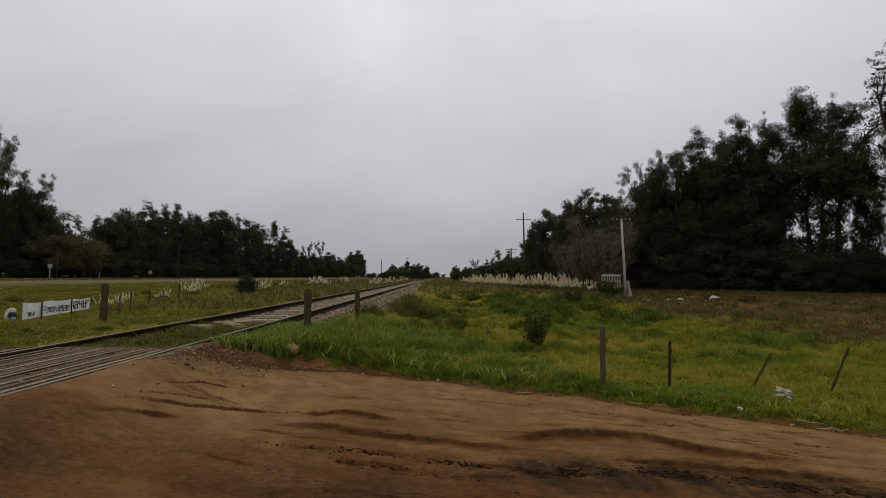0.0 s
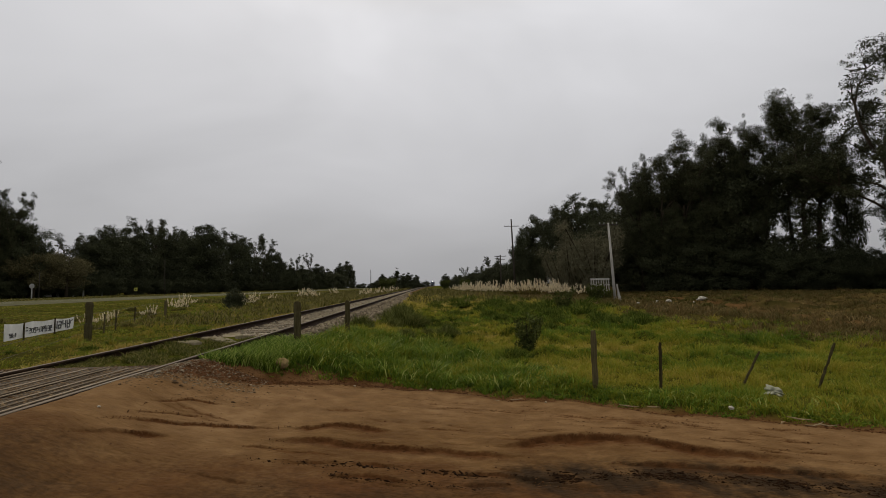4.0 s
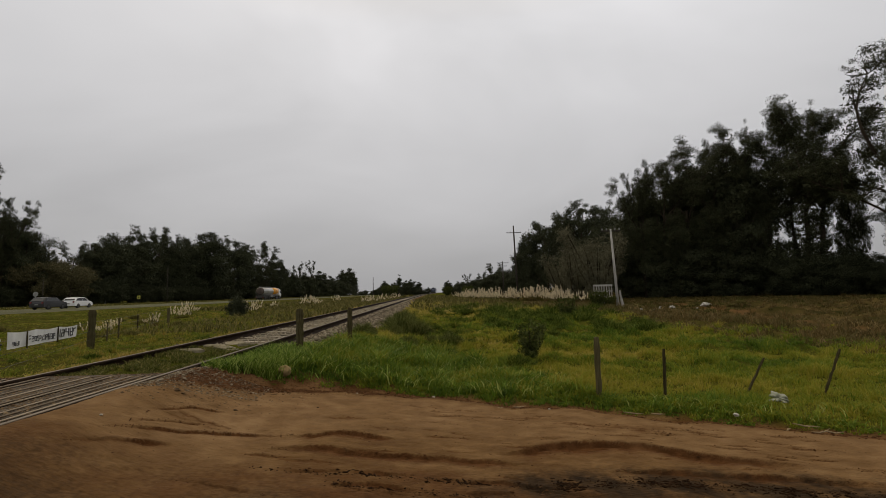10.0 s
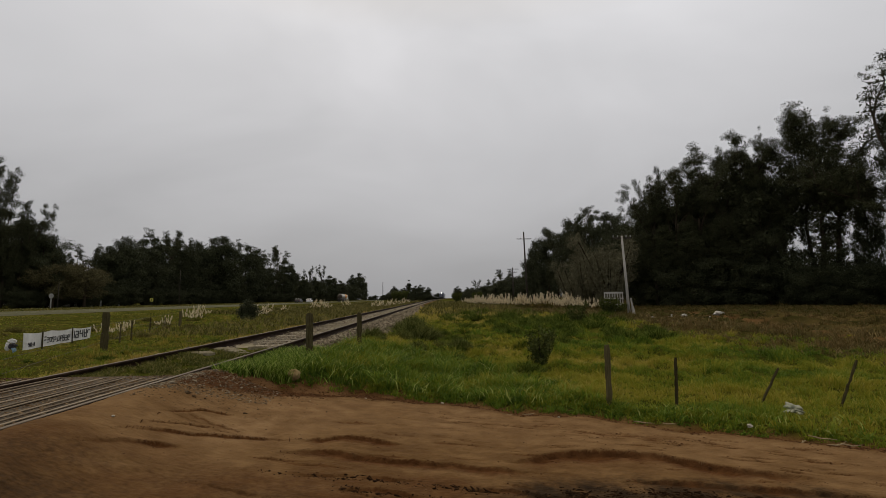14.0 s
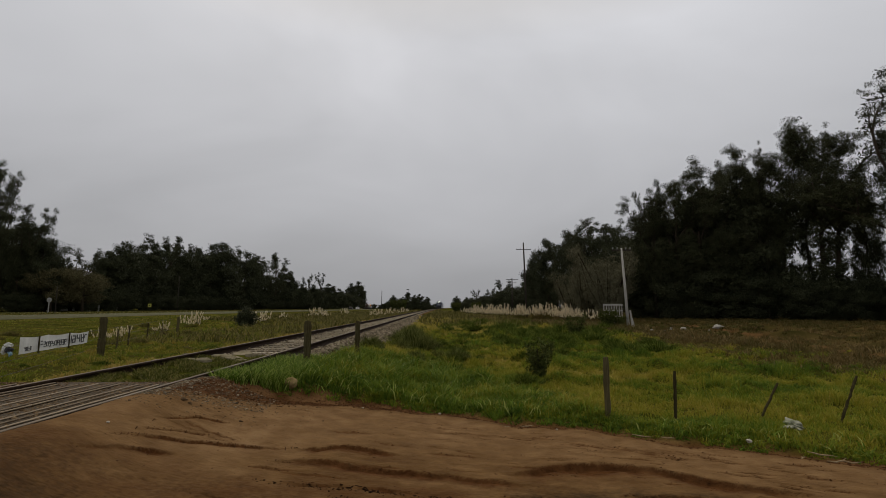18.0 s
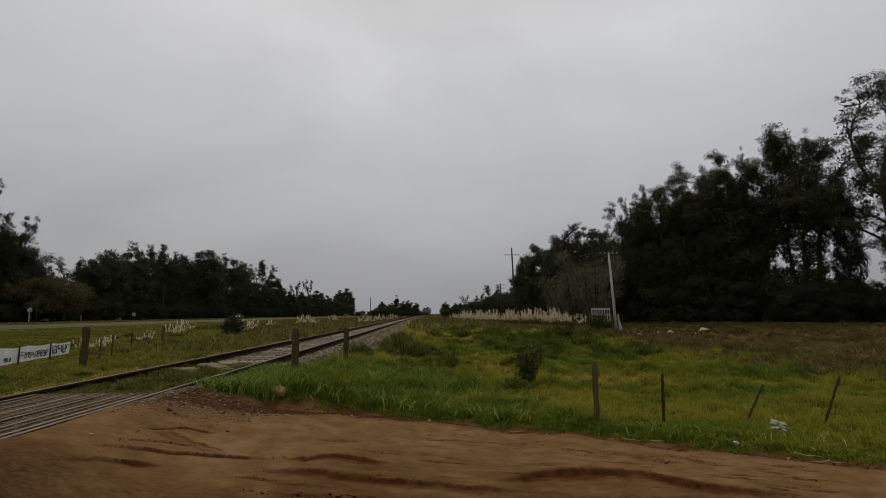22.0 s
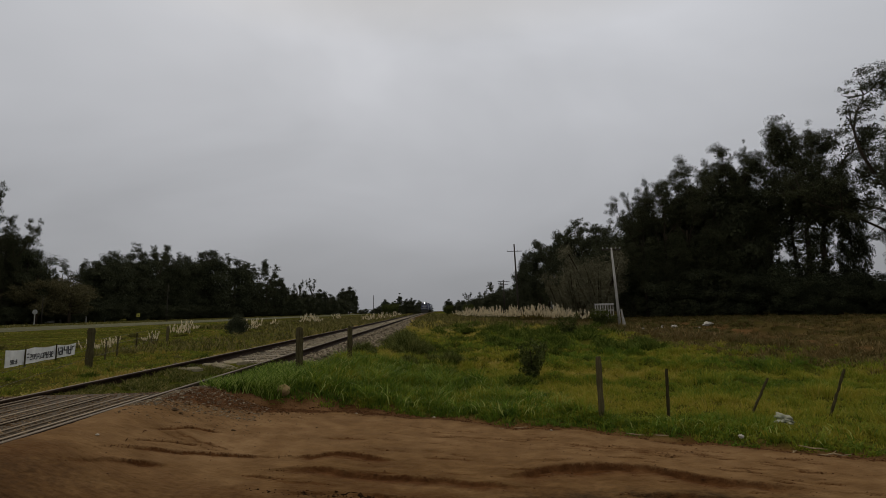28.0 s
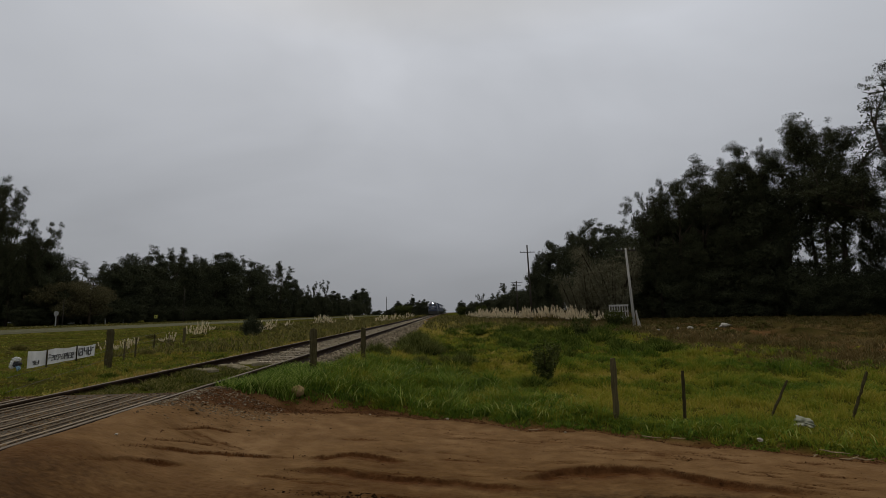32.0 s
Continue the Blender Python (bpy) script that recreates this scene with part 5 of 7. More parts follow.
def tufts(name, x, y, h, rad, n, width, mat, tone, seed, lean=0.6):
    """Many grass tufts in one mesh: n blades from each root, splaying outwards; all of a tuft share a tone."""
    r = np.random.default_rng(seed)
    k = len(x)
    a = r.uniform(0, 2 * np.pi, (k, n))
    f = r.random((k, n)) ** 0.7
    bx, by = x[:, None] + np.cos(a) * f * rad[:, None], y[:, None] + np.sin(a) * f * rad[:, None]
    # a tuft leans one way as a whole
    wind = r.uniform(0, 2 * np.pi, k)[:, None]
    hh = h[:, None] * r.uniform(0.45, 1.15, (k, n)) * (1.1 - 0.5 * f * f)
    a = a + r.normal(0, 0.7, (k, n))
    out = hh * lean * r.uniform(0.2, 1.5, (k, n))
    ox, oy = np.cos(a) * out + 0.35 * hh * lean * np.cos(wind), np.sin(a) * out + 0.35 * hh * lean * np.sin(wind)
    b = r.uniform(0, 2 * np.pi, (k, n))
    w = np.broadcast_to(np.asarray(width)[:, None], (k, n)) * r.uniform(0.6, 1.3, (k, n))
    z = ground_z(bx, by)
    v = np.zeros((k, n, 5, 3))
    for i, (s, up, over) in enumerate(((-1, 0, 0), (1, 0, 0), (-0.8, 0.58, 0.32), (0.8, 0.58, 0.32), (0, 1.0, 1.0))):
        v[:, :, i, 0] = bx + s * np.cos(b) * w + ox * over
        v[:, :, i, 1] = by + s * np.sin(b) * w + oy * over
        v[:, :, i, 2] = z + hh * up * (1 - 0.18 * over * lean) - (0.02 if up == 0 else 0)
    o = (np.arange(k * n) * 5)[:, None]
    me = np_mesh(name, v.reshape(-1, 3), [o + np.array([[0, 1, 3, 2]]), o + np.array([[2, 3, 4]])])
    at_ = me.attributes.new("tone", "FLOAT", "POINT")
    at_.data.foreach_set("value", np.repeat(np.clip(tone, 0, 1), n * 5).astype(np.float32))
    return place(name, me, mat)


# lush verge beside the dirt road and on the bank
x, y, r = scatter(26000, -2.6, 9, 3.6, 13, 101, 1.1, lambda x, y: off_road(x, y, 0.06 + 0.20 * tuft(x, y, 4, 0.8)) & clear_of_bank(x, y) & (y < edge_y(x) + 0.9 + 4.2 * smooth01(3.2, -0.8, x) + 0.8 * waves(x, y, 71, 1.6, 2)))
rise = smooth01(0, 0.9, y - edge_y(x))
h = (0.05 + (0.08 + 0.15 * smooth01(3.2, 0.0, x) * smooth01(-3.0, -1.6, x)) * (0.25 + tuft(x, y, 7, 0.9) ** 1.5) * rise) * r.uniform(0.55, 1.35, len(x)) * (0.45 + 0.95 * tuft(x, y, 9, 0.35))
h = h * (1 - 0.72 * np.exp(-((x + 2.13) / 0.26) ** 2 - ((y - 7.2) / 0.26) ** 2))
t = 0.24 + 0.10 * waves(x, y, 148, 1.5, 2) + 0.10 * waves(x, y, 149, 0.45, 2) + 0.12 * smooth01(1.5, 4.5, x) + r.normal(0, 0.08, len(x))
tagged(tufts("verge_grass", x, y, h, 0.03 + 0.06 * r.random(len(x)), 13, 0.0068 + 0.004 * r.random(len(x)), M_MEADOW, t, 201, 1.1), "long lush green grass tufts along the dirt road", "grass", kind="stuff")
# pale arching blades that stand over the verge
x, y, r = scatter(9500, -2.3, 8, 4.5, 12, 108, 1.0, lambda x, y: off_road(x, y, 0.3) & clear_of_bank(x - 0.15, y) & (y < edge_y(x) + 1.0 + 3.6 * smooth01(3.2, -0.8, x)) & (tuft(x, y, 7, 0.8) > 0.42))
h = (0.10 + 0.15 * smooth01(3.4, 0.4, x) * tuft(x, y, 7, 0.8)) * r.uniform(0.7, 1.35, len(x))
tagged(blades("seeding_grass", x, y, ground_z(x, y), h, 0.007 + 0.005 * r.random(len(x)), M_TIPS, 208, 0.9), "pale arching grass blades over the verge", "grass", kind="stuff")
# the field: crowded tufts, green in the hollows and yellow on the drier ground
def field_tone(x, y):
    return 0.56 - 0.13 * smooth01(4.0, 8.0, x) * smooth01(16, 11, y) - 0.13 * smooth01(2.5, 0.0, x) * smooth01(15, 10, y) + 0.22 * waves(x, y, 141, 4.5, 2) - 0.27 * np.clip(waves(x, y, 23, 1.7, 2), -0.6, 1.0) * smooth01(8, 11, y) - 0.32 * np.exp(-((x - 5.2) / 2.8) ** 2 - ((y - 21) / 6.5) ** 2) + 0.34 * smooth01(24, 38, y) + 0.16 * np.exp(-((x - 2.6) / 1.6) ** 2 - ((y - 14.5) / 3.0) ** 2) - 0.16 * smooth01(2.4, 0.2, y - edge_y(x))


def in_field(x, y, gap):
    return off_road(x, y, gap) & clear_of_bank(x, y) & (x < 3 + 0.95 * y) & (RNG.random(len(x)) > dryness(x, y))


x, y, r = scatter(17000, -2.4, 15, 4.4, 17, 102, 1.0, lambda x, y: in_field(x, y, 0.35))
t = field_tone(x, y) + r.normal(0, 0.09, len(x))
h = (0.045 + 0.17 * tuft(x, y, 17, 1.7) ** 2.6 + 0.10 * tuft(x, y, 18, 0.7) ** 2.4) * r.uniform(0.6, 1.35, len(x))
tagged(tufts("field_grass", x, y, h, 0.05 + 0.07 * r.random(len(x)), 17, 0.0036 + 0.00028 * y, M_MEADOW, t, 202, 0.8), "tufted yellow-green meadow grass in the field", "grass", kind="stuff")
x, y, r = scatter(15000, -2.2, 12, 4.8, 14, 152, 1.0, lambda x, y: in_field(x, y, 0.5))
t = field_tone(x, y) + r.normal(-0.03, 0.10, len(x))
tagged(tufts("undergrowth", x, y, 0.055 * r.uniform(0.6, 1.3, len(x)), 0.06 + 0.05 * r.random(len(x)), 7, 0.004 + 0.00028 * y, M_MEADOW, t, 252, 1.2), "short grass growing between the taller tufts", "grass", kind="stuff")
x, y, r = scatter(7500, -2.4, 30, 15, 62, 132, 1.35, lambda x, y: in_field(x, y, 0.5))
t = field_tone(x, y) + r.normal(0, 0.10, len(x))
h = (0.05 + 0.28 * tuft(x, y, 19, 2.6) ** 2.6 + 0.16 * tuft(x, y, 20, 1.1) ** 2.4) * r.uniform(0.6, 1.35, len(x)) * (0.8 + y / 90)
tagged(tufts("field_grass", x, y, h, 0.12 + 0.006 * y * r.random(len(x)), 24, 0.004 + 0.00033 * y, M_MEADOW, t, 232, 0.75), "rough tufted grass in the far field", "grass", kind="stuff")
# rank brown grass along the far side of the meadow and below the pampas
x, y, r = scatter(26000, 9.0, 17, 11, 33, 110, 1.2, lambda x, y: (RNG.random(len(x)) < dryness(x, y) ** 0.5) & (bareness(x, y) < 0.35) & (x < 6 + 1.05 * y) & (tuft(x, y, 61, 2.2) + 0.25 * RNG.random(len(x)) > 0.58))
h = (0.05 + 0.20 * tuft(x, y, 61, 2.2) ** 2) * r.uniform(0.4, 1.4, len(x))
tagged(blades("rank_grass", x, y, ground_z(x, y), h, 0.006 + 0.0006 * y, M_RANK, 213, 1.0), "tall rank brown grass at the meadow edge", "grass", kind="stuff")
r = np.random.default_rng(112)
y = r.uniform(33, 75, 9000)
x = 13.3 - 0.2 * (y - 34) + r.normal(0, 1.0, 9000)
h = (0.2 + 0.4 * tuft(x, y, 62, 3.0)) * r.uniform(0.5, 1.2, len(x))
tagged(blades("rank_grass", x, y, ground_z(x, y), h, 0.012 + 0.0006 * y, M_RANK, 214, 0.8), "tall rank brown grass below the pampas", "grass", kind="stuff")
# dry grass towards the wood and beside the far line
x, y, r = scatter(9000, 7, 48, 10, 62, 103, 1.2, lambda x, y: (RNG.random(len(x)) < dryness(x, y) * (1 - 0.97 * bareness(x, y))) & (x < 6 + 1.05 * y))
t = 0.52 + 0.18 * waves(x, y, 144, 6.0, 2) + 0.14 * waves(x, y, 145, 1.6, 2) - 0.22 * smooth01(27, 36, y) + r.normal(0, 0.12, len(x))
h = (0.07 + 0.22 * np.exp(-((x - 12.2 - 0.05 * (y - 12)) / 1.8) ** 2) * smooth01(34, 22, y) + 0.24 * tuft(x, y, 27, 3.0) ** 2 + 0.14 * tuft(x, y, 28, 1.0) ** 2) * r.uniform(0.6, 1.35, len(x))
tagged(tufts("dry_grass", x, y, h, 0.08 + 0.005 * y * r.random(len(x)), 18, 0.004 + 0.00045 * y, M_STRAWTUFT, t, 203, 0.7), "dry brown tufted grass before the wood", "grass", kind="stuff")
x, y, r = scatter(36000, -2, 60, 40, 170, 104, 1.3, lambda x, y: off_road(x, y) & clear_of_bank(x, y) & (x < 0.6 * y) & (RNG.random(len(x)) > dryness(x, y) * 1.2) & (x < 20))
h = (0.25 + 0.45 * tuft(x, y, 37, 6.0)) * r.uniform(0.5, 1.3, len(x))
tagged(blades("distant_grass", x, y, ground_z(x, y), h, 0.03 + 0.0005 * y, M_RANKGREEN, 204, 0.5), "rough distant grass beside the line", "grass", kind="stuff")
# weeds between and beside the rails by the crossing
r = np.random.default_rng(111)
x, y = r.uniform(-4.8, -2.1, 34000), 6.4 + 3.6 * r.random(34000) ** 1.2
k = (tuft(x, y, 81, 0.7) > np.where(x > RAIL_R, 0.25, 0.46)) & (np.abs(x - RAIL_L) > 0.07) & (np.abs(x - RAIL_R) > 0.07)
x, y = x[k], y[k]
e = x > RAIL_R
k = ~e | (y > edge_y(x) + 0.10 + 0.25 * tuft(x, y, 4, 0.8))
x, y, e = x[k], y[k], e[k]
tagged(blades("bank_grass", x[e], y[e], np.minimum(ground_z(x[e], y[e]), 0.54), 0.20 * r.uniform(0.5, 1.3, e.sum()), 0.008 + 0 * x[e], M_GRASS, 212, 0.7), "lush green grass against the rail", "grass", kind="stuff")
x, y = x[~e], y[~e]
tagged(blades("track_weeds", x, y, np.where(x > RAIL_R, np.minimum(ground_z(x, y), 0.52), 0.585), np.where(x > RAIL_R, 0.17, 0.075) * r.uniform(0.4, 1.3, len(x)) * (0.5 + tuft(x, y, 82, 0.5)), 0.006 + 0 * x, M_WEEDS, 211, 0.8), "low weeds growing between the rails", "weeds", kind="stuff")
# west of the line
x, y, r = scatter(90000, -34, -6, 6.5, 90, 105, 1.7, lambda x, y: off_road(x, y) & (x > -1.05 * y - 4))
h = 0.05 * r.uniform(0.5, 1.3, len(x))
tagged(blades("western_grass", x, y, ground_z(x, y), h, 0.006 + 0.0007 * y, M_WEST, 205, 1.4), "short green and straw grass west of the line", "grass", kind="stuff")
x, y, r = scatter(9500, -34, -5.9, 6.5, 75, 135, 1.6, lambda x, y: off_road(x, y) & (x > -1.05 * y - 4) & (RNG.random(len(x)) < 0.10 + 0.90 * smooth01(-26, -15, x)))
near_line = smooth01(-9.5, -6.5, x)
t = 0.38 + 0.20 * waves(x, y, 146, 4.5, 2) + 0.10 * waves(x, y, 147, 1.4, 2) + 0.30 * near_line + r.normal(0, 0.05, len(x))
h = (0.05 + 0.17 * tuft(x, y, 47, 3.5) ** 2 + 0.12 * tuft(x, y, 48, 1.1) ** 2) * r.uniform(0.6, 1.35, len(x)) * (0.35 + 0.65 * smooth01(-28, -14, x)) * (1 - 0.4 * near_line)
tagged(tufts("western_tufts", x, y, h, 0.06 + 0.006 * y * r.random(len(x)), 20, 0.004 + 0.0004 * y, M_WESTTUFT, t, 235, 0.75), "rough tufts of green and brown grass west of the line", "grass", kind="stuff")
x, y, r = scatter(24000, -16, -5.2, 24, 170, 106, 1.3, lambda x, y: off_road(x, y) & (tuft(x, y, 57, 4.0) > 0.40))
h = (0.15 + 0.3 * tuft(x, y, 58, 3.0)) * (1 + y / 200) * r.uniform(0.5, 1.3, len(x))
tagged(blades("straw_grass", x, y, ground_z(x, y), h, 0.008 + 0.0006 * y, M_RANKGREEN, 206, 0.8), "tall olive and straw grass along the track", "grass", kind="stuff")
x, y, r = scatter(18000, -27, -12, 55, 260, 113, 1.3, lambda x, y: off_road(x, y) & (tuft(x, y, 63, 9.0) > 0.3))
tagged(blades("far_rough_grass", x, y, ground_z(x, y), (0.2 + 0.3 * tuft(x, y, 64, 7.0)) * r.uniform(0.5, 1.3, len(x)), 0.03 + 0.0007 * y, M_RANKGREEN, 215, 0.7), "rough olive grass between the line and the highway", "grass", kind="stuff")
x, y, r = scatter(14000, -88, -55, 55, 260, 107, 1.3, lambda x, y: off_road(x, y) & (x > -1.0 * y))
tagged(blades("median_grass", x, y, ground_z(x, y), 0.15 * r.uniform(0.5, 1.3, len(x)), 0.05 + 0.0005 * y, M_RANKGREEN, 207, 0.8), "short grass of the highway median", "grass", kind="stuff")


def clump(name, label, category, n, radius, height, mat, seed, width=0.012, lean=0.7):
    """A tussock: arching blades from one root."""
    r = np.random.default_rng(seed)
    ob = thing(name, label, category)
    a, f = r.uniform(0, 6.28, n), r.random(n) ** 0.75
    lump = 1 + 0.28 * np.sin(3 * a + seed) + 0.18 * np.sin(5 * a + 2 * seed)
    x, y = np.cos(a) * radius * 0.75 * f * lump, np.sin(a) * radius * 0.75 * f * lump
    h = height * r.uniform(0.35, 1.1, n) * np.cos(f * 1.1) * (0.75 + 0.25 * np.sin(x * 9 / radius + seed) * np.sin(y * 8 / radius))
    out = radius * 0.45 * r.uniform(0.2, 1.2, n) * lean
    a = a + r.normal(0, 0.9, n)
    b = r.uniform(0, 6.28, n)
    v = np.zeros((n, 5, 3))
    for i, (s, hh, kk) in enumerate(((-1, 0, 0), (1, 0, 0), (-0.8, 0.6, 0.35), (0.8, 0.6, 0.35), (0, 1.0, 1.0))):
        v[:, i, 0] = x + s * np.cos(b) * width + np.cos(a) * out * kk
        v[:, i, 1] = y + s * np.sin(b) * width + np.sin(a) * out * kk
        v[:, i, 2] = h * hh
    o = (np.arange(n) * 5)[:, None]
    tagged(place("tuft", np_mesh("tuft", v.reshape(-1, 3), [o + np.array([[0, 1, 3, 2]]), o + np.array([[2, 3, 4]])]), mat, ob), kind="stuff")
    return ob


def set_copies(src, spots, group=""):
    """Puts the source at the first spot and copies at the rest: (x, y, scale, turn)."""
    for i, (x, y, s, a) in enumerate(spots):
        m = pose(x, y, float(ground_z(x, y)) - 0.03, 0, 0, a) @ Matrix.Scale(s, 4)
        ob = src if i == 0 else copy_thing(src, Matrix())
        ob.matrix_basis = m
        if group:
            tagged(ob, group=group)


set_copies(clump("tussock", "rounded green tussock of coarse grass", "tussock", 3600, 0.95, 1.0, M_TUSSOCK, 301, 0.0075, 0.9),
           [(-0.85, 17.3, 1.0, 0), (-0.35, 17.9, 0.6, 80), (-1.3, 18.4, 0.65, 160), (-0.6, 14.1, 0.42, 10), (0.05, 15.0, 0.5, 90), (-1.2, 15.6, 0.5, 50), (-1.9, 14.2, 0.5, 130), (0.6, 14.0, 0.45, 200), (-2.0, 10.6, 0.3, 70), (-1.2, 24, 0.7, 33)],
           "tussocks on the railway bank")
rq = np.random.default_rng(88)
spots = [(7.3, 20.3, 0.75, 100), (9.3, 34.5, 1.0, 170), (12.2, 35.5, 1.0, 20), (1.5, 10.2, 0.35, 20)]
for _ in range(110):
    y = 12 + 40 * rq.random() ** 0.9
    spots.append((float(-0.5 + (0.12 + 0.24 * rq.random()) * y * rq.choice([1.0, 0.6, 0.25])), float(y), float(rq.uniform(0.25, 0.6) * (0.6 + y / 50)), float(rq.uniform(0, 360))))
spots += [(5.7, 38, 1.2, 0), (6.0, 30, 1.0, 40), (7.0, 28, 0.9, 80), (8.0, 31.5, 1.1, 120), (9.8, 30.5, 1.2, 160), (4.5, 34, 1.0, 200), (4.8, 27, 0.8, 240), (6.2, 24, 0.8, 280), (7.4, 25, 0.9, 320), (3.9, 30, 0.9, 10),
          (5.5, 20.5, 0.6, 50), (3.0, 23, 0.6, 90), (8.8, 27, 0.9, 130), (10.5, 28, 0.9, 170), (1.75, 9.9, 0.42, 210), (-1.75, 11.45, 0.3, 250), (2.4, 40, 1.1, 290), (4.2, 45, 1.3, 330)]
for _ in range(44):
    spots.append((float(rq.uniform(2.6, 9.5)), float(rq.uniform(17, 34)), float(rq.uniform(0.4, 0.8)), float(rq.uniform(0, 360))))
for _ in range(16):
    spots.append((float(rq.uniform(-13, -6.6)), float(rq.uniform(9.5, 22)), float(rq.uniform(0.2, 0.42)), float(rq.uniform(0, 360))))
spots = [q for q in spots if math.hypot(q[0] + 12.1, q[1] - 17.9) > 1.6]
set_copies(clump("meadow_tuft", "dark green tuft of meadow grass", "tussock", 900, 0.95, 0.75, M_GRASSDARK, 302, 0.016, 1.0), spots, "tufts in the meadow")
west = [(float(rq.uniform(-24, -7)), float(rq.uniform(16, 60)), float(rq.uniform(0.3, 0.7)), float(rq.uniform(0, 360))) for _ in range(26)]
east = [(float(rq.uniform(11, 22)), float(rq.uniform(24, 40)), float(rq.uniform(0.25, 0.6)), float(rq.uniform(0, 360))) for _ in range(30)]
east += [(float(rq.uniform(20, 34)), float(rq.uniform(30, 40)), float(rq.uniform(0.2, 0.45)), float(rq.uniform(0, 360))) for _ in range(16)]
west = [q for q in west if math.hypot(q[0] + 12.1, q[1] - 17.9) > 1.8]
set_copies(clump("straw_tuft", "tuft of straw-coloured grass", "tussock", 700, 0.9, 0.8, M_RANKGREEN, 303, 0.018, 0.9), west + east, "straw tufts of the meadow")


def pampas(seed, label):
    """Pampas grass: a skirt of leaves and upright plumes."""
    r = np.random.default_rng(seed)
    ob = clump("pampas_grass", label, "pampas grass", 260, 0.9, 1.0, M_DRY, seed, 0.020, 1.0)
    n = 24
    for i in range(n):
        a, q = r.uniform(0, 6.28), 1.25 * math.sqrt(r.random())
        lx, ly = r.normal(0, 0.3, 2)
        h = r.uniform(1.0, 2.5)
        p0 = np.array([math.cos(a) * q, math.sin(a) * q, 0.0])
        p1 = p0 + (lx, ly, h)
        cs = [p1 + (p0 - p1) * t for t in np.linspace(0.0, 0.28, 5)]
        v, f = leaves(cs, [0.03, 0.055, 0.075, 0.065, 0.04], [15] * 5, 0.055, seed * 20 + i, 2.2, 3.6)
        stem = Shape().tube([p0, p1], [0.012, 0.006], 4)
        st = part("stem", stem, M_DRY, ob)
        part("plume", np_mesh("plume", v, [f]), M_PLUME, st)
    return ob


PAMPAS = [pampas(311 + k, "pampas grass with pale feathery plumes") for k in range(2)]
rp = np.random.default_rng(77)
spots = [[], []]
for k in range(44):
    f = (k + rp.uniform(-0.4, 0.4)) / 44
    f = 0.2 + 0.8 * f
    y = 118 - 62 * f
    spots[k % 2].append((4.0 + 14.5 * f + rp.normal(0, 0.6), y + rp.normal(0, 3.0), rp.uniform(0.5, 0.95), rp.uniform(0, 360)))
WEST = [(332, 40), (346, 42), (352, 47), (445, 46), (456, 48), (470, 56), (500, 66), (556, 74), (566, 76), (578, 78), (610, 100), (660, 88), (672, 92), (690, 96), (706, 104), (716, 108)]
for k, (px, y) in enumerate(WEST):
    spots[k % 2].append(((px - 771) / 865.0 * y, y, rp.uniform(0.38, 0.6) * (0.8 if y < 47 else 0.9 if y < 70 else 1.35), rp.uniform(0, 360)))
for x, y, k in ((-16.2, 24, 0.30), (-16.1, 25, 0.28), (-16.6, 30, 0.32), (-17.3, 27.5, 0.26)):
    spots[0].append((x, y, k, rp.uniform(0, 360)))
for src, sp in zip(PAMPAS, spots):
    set_copies(src, sp, "pampas grass clumps")


def shrub(name, label, seed, size, n, mat, spots, leaf=0.035, upright=1.0, length=1.9, dome=False):
    r = np.random.default_rng(seed)
    ob = thing(name, label, "shrub")
    sh = Shape()
    cs, rs = [], []
    for i in range(16):
        a, ln = i * 2.4 + r.uniform(-0.4, 0.4), size * r.uniform(0.5, 1.0)
        tip = np.array([math.cos(a) * ln * 0.42, math.sin(a) * ln * 0.42, ln * upright])
        if dome:
            w, up = 0.62 * size * math.sqrt((i + 0.5) / 16), r.uniform(0.9, 1.05)
            tip = np.array([math.cos(a) * w, math.sin(a) * w, max(0.12 * size, size * up * math.sqrt(max(0.0, 1 - (i + 0.5) / 16)))])
        sh.tube([(0, 0, 0), tip * 0.5 + r.normal(0, 0.03 * size, 3), tip], [0.02 * size, 0.012 * size, 0.004 * size], 5)
        for t in (1.0, 0.75, 0.5, 0.28):
            cs.append(tip * t + r.normal(0, 0.04 * size, 3))
            rs.append(size * (0.21 if dome else 0.16) * r.uniform(0.7, 1.2))
    part("branchwork", sh, M_BARK, ob)
    v, f = leaves(cs, rs, [n // 64] * 64, leaf, seed, 1.0, length)
    part("foliage", np_mesh("foliage", v, [f]), mat, ob)
    set_copies(ob, spots)


shrub("dark_shrub", "dark leafy shrub standing in the meadow", 321, 0.75, 2100, M_SHRUB, [(2.3, 11.0, 1.05, 0), (7.45, 26.1, 1.6, 70)], 0.042)
shrub("round_bush", "round dense dark green bush", 322, 1.6, 9000, M_PINE, [(-16.7, 43.0, 1.0, 0)], 0.07, dome=True)
shrub("bare_shrub", "tall grey shrub with thin bare twigs", 323, 8.0, 16000, M_TWIG, [(21.1, 60, 1.1, 0), (21.0, 75, 0.8, 40), (20.9, 66, 0.9, 90)], 0.06, 1.0, 9.0)
shrub("low_bush", "low dark bush beside the pole", 324, 1.5, 5000, M_SHRUB, [(12.8, 36.4, 1.0, 0), (14.0, 39.0, 0.9, 30), (13.75, 36.6, 0.75, 80), (9.0, 112, 2.0, 50), (6.0, 150, 2.2, 10), (-17, 240, 4, 0), (-26, 300, 4.5, 40)], 0.07)


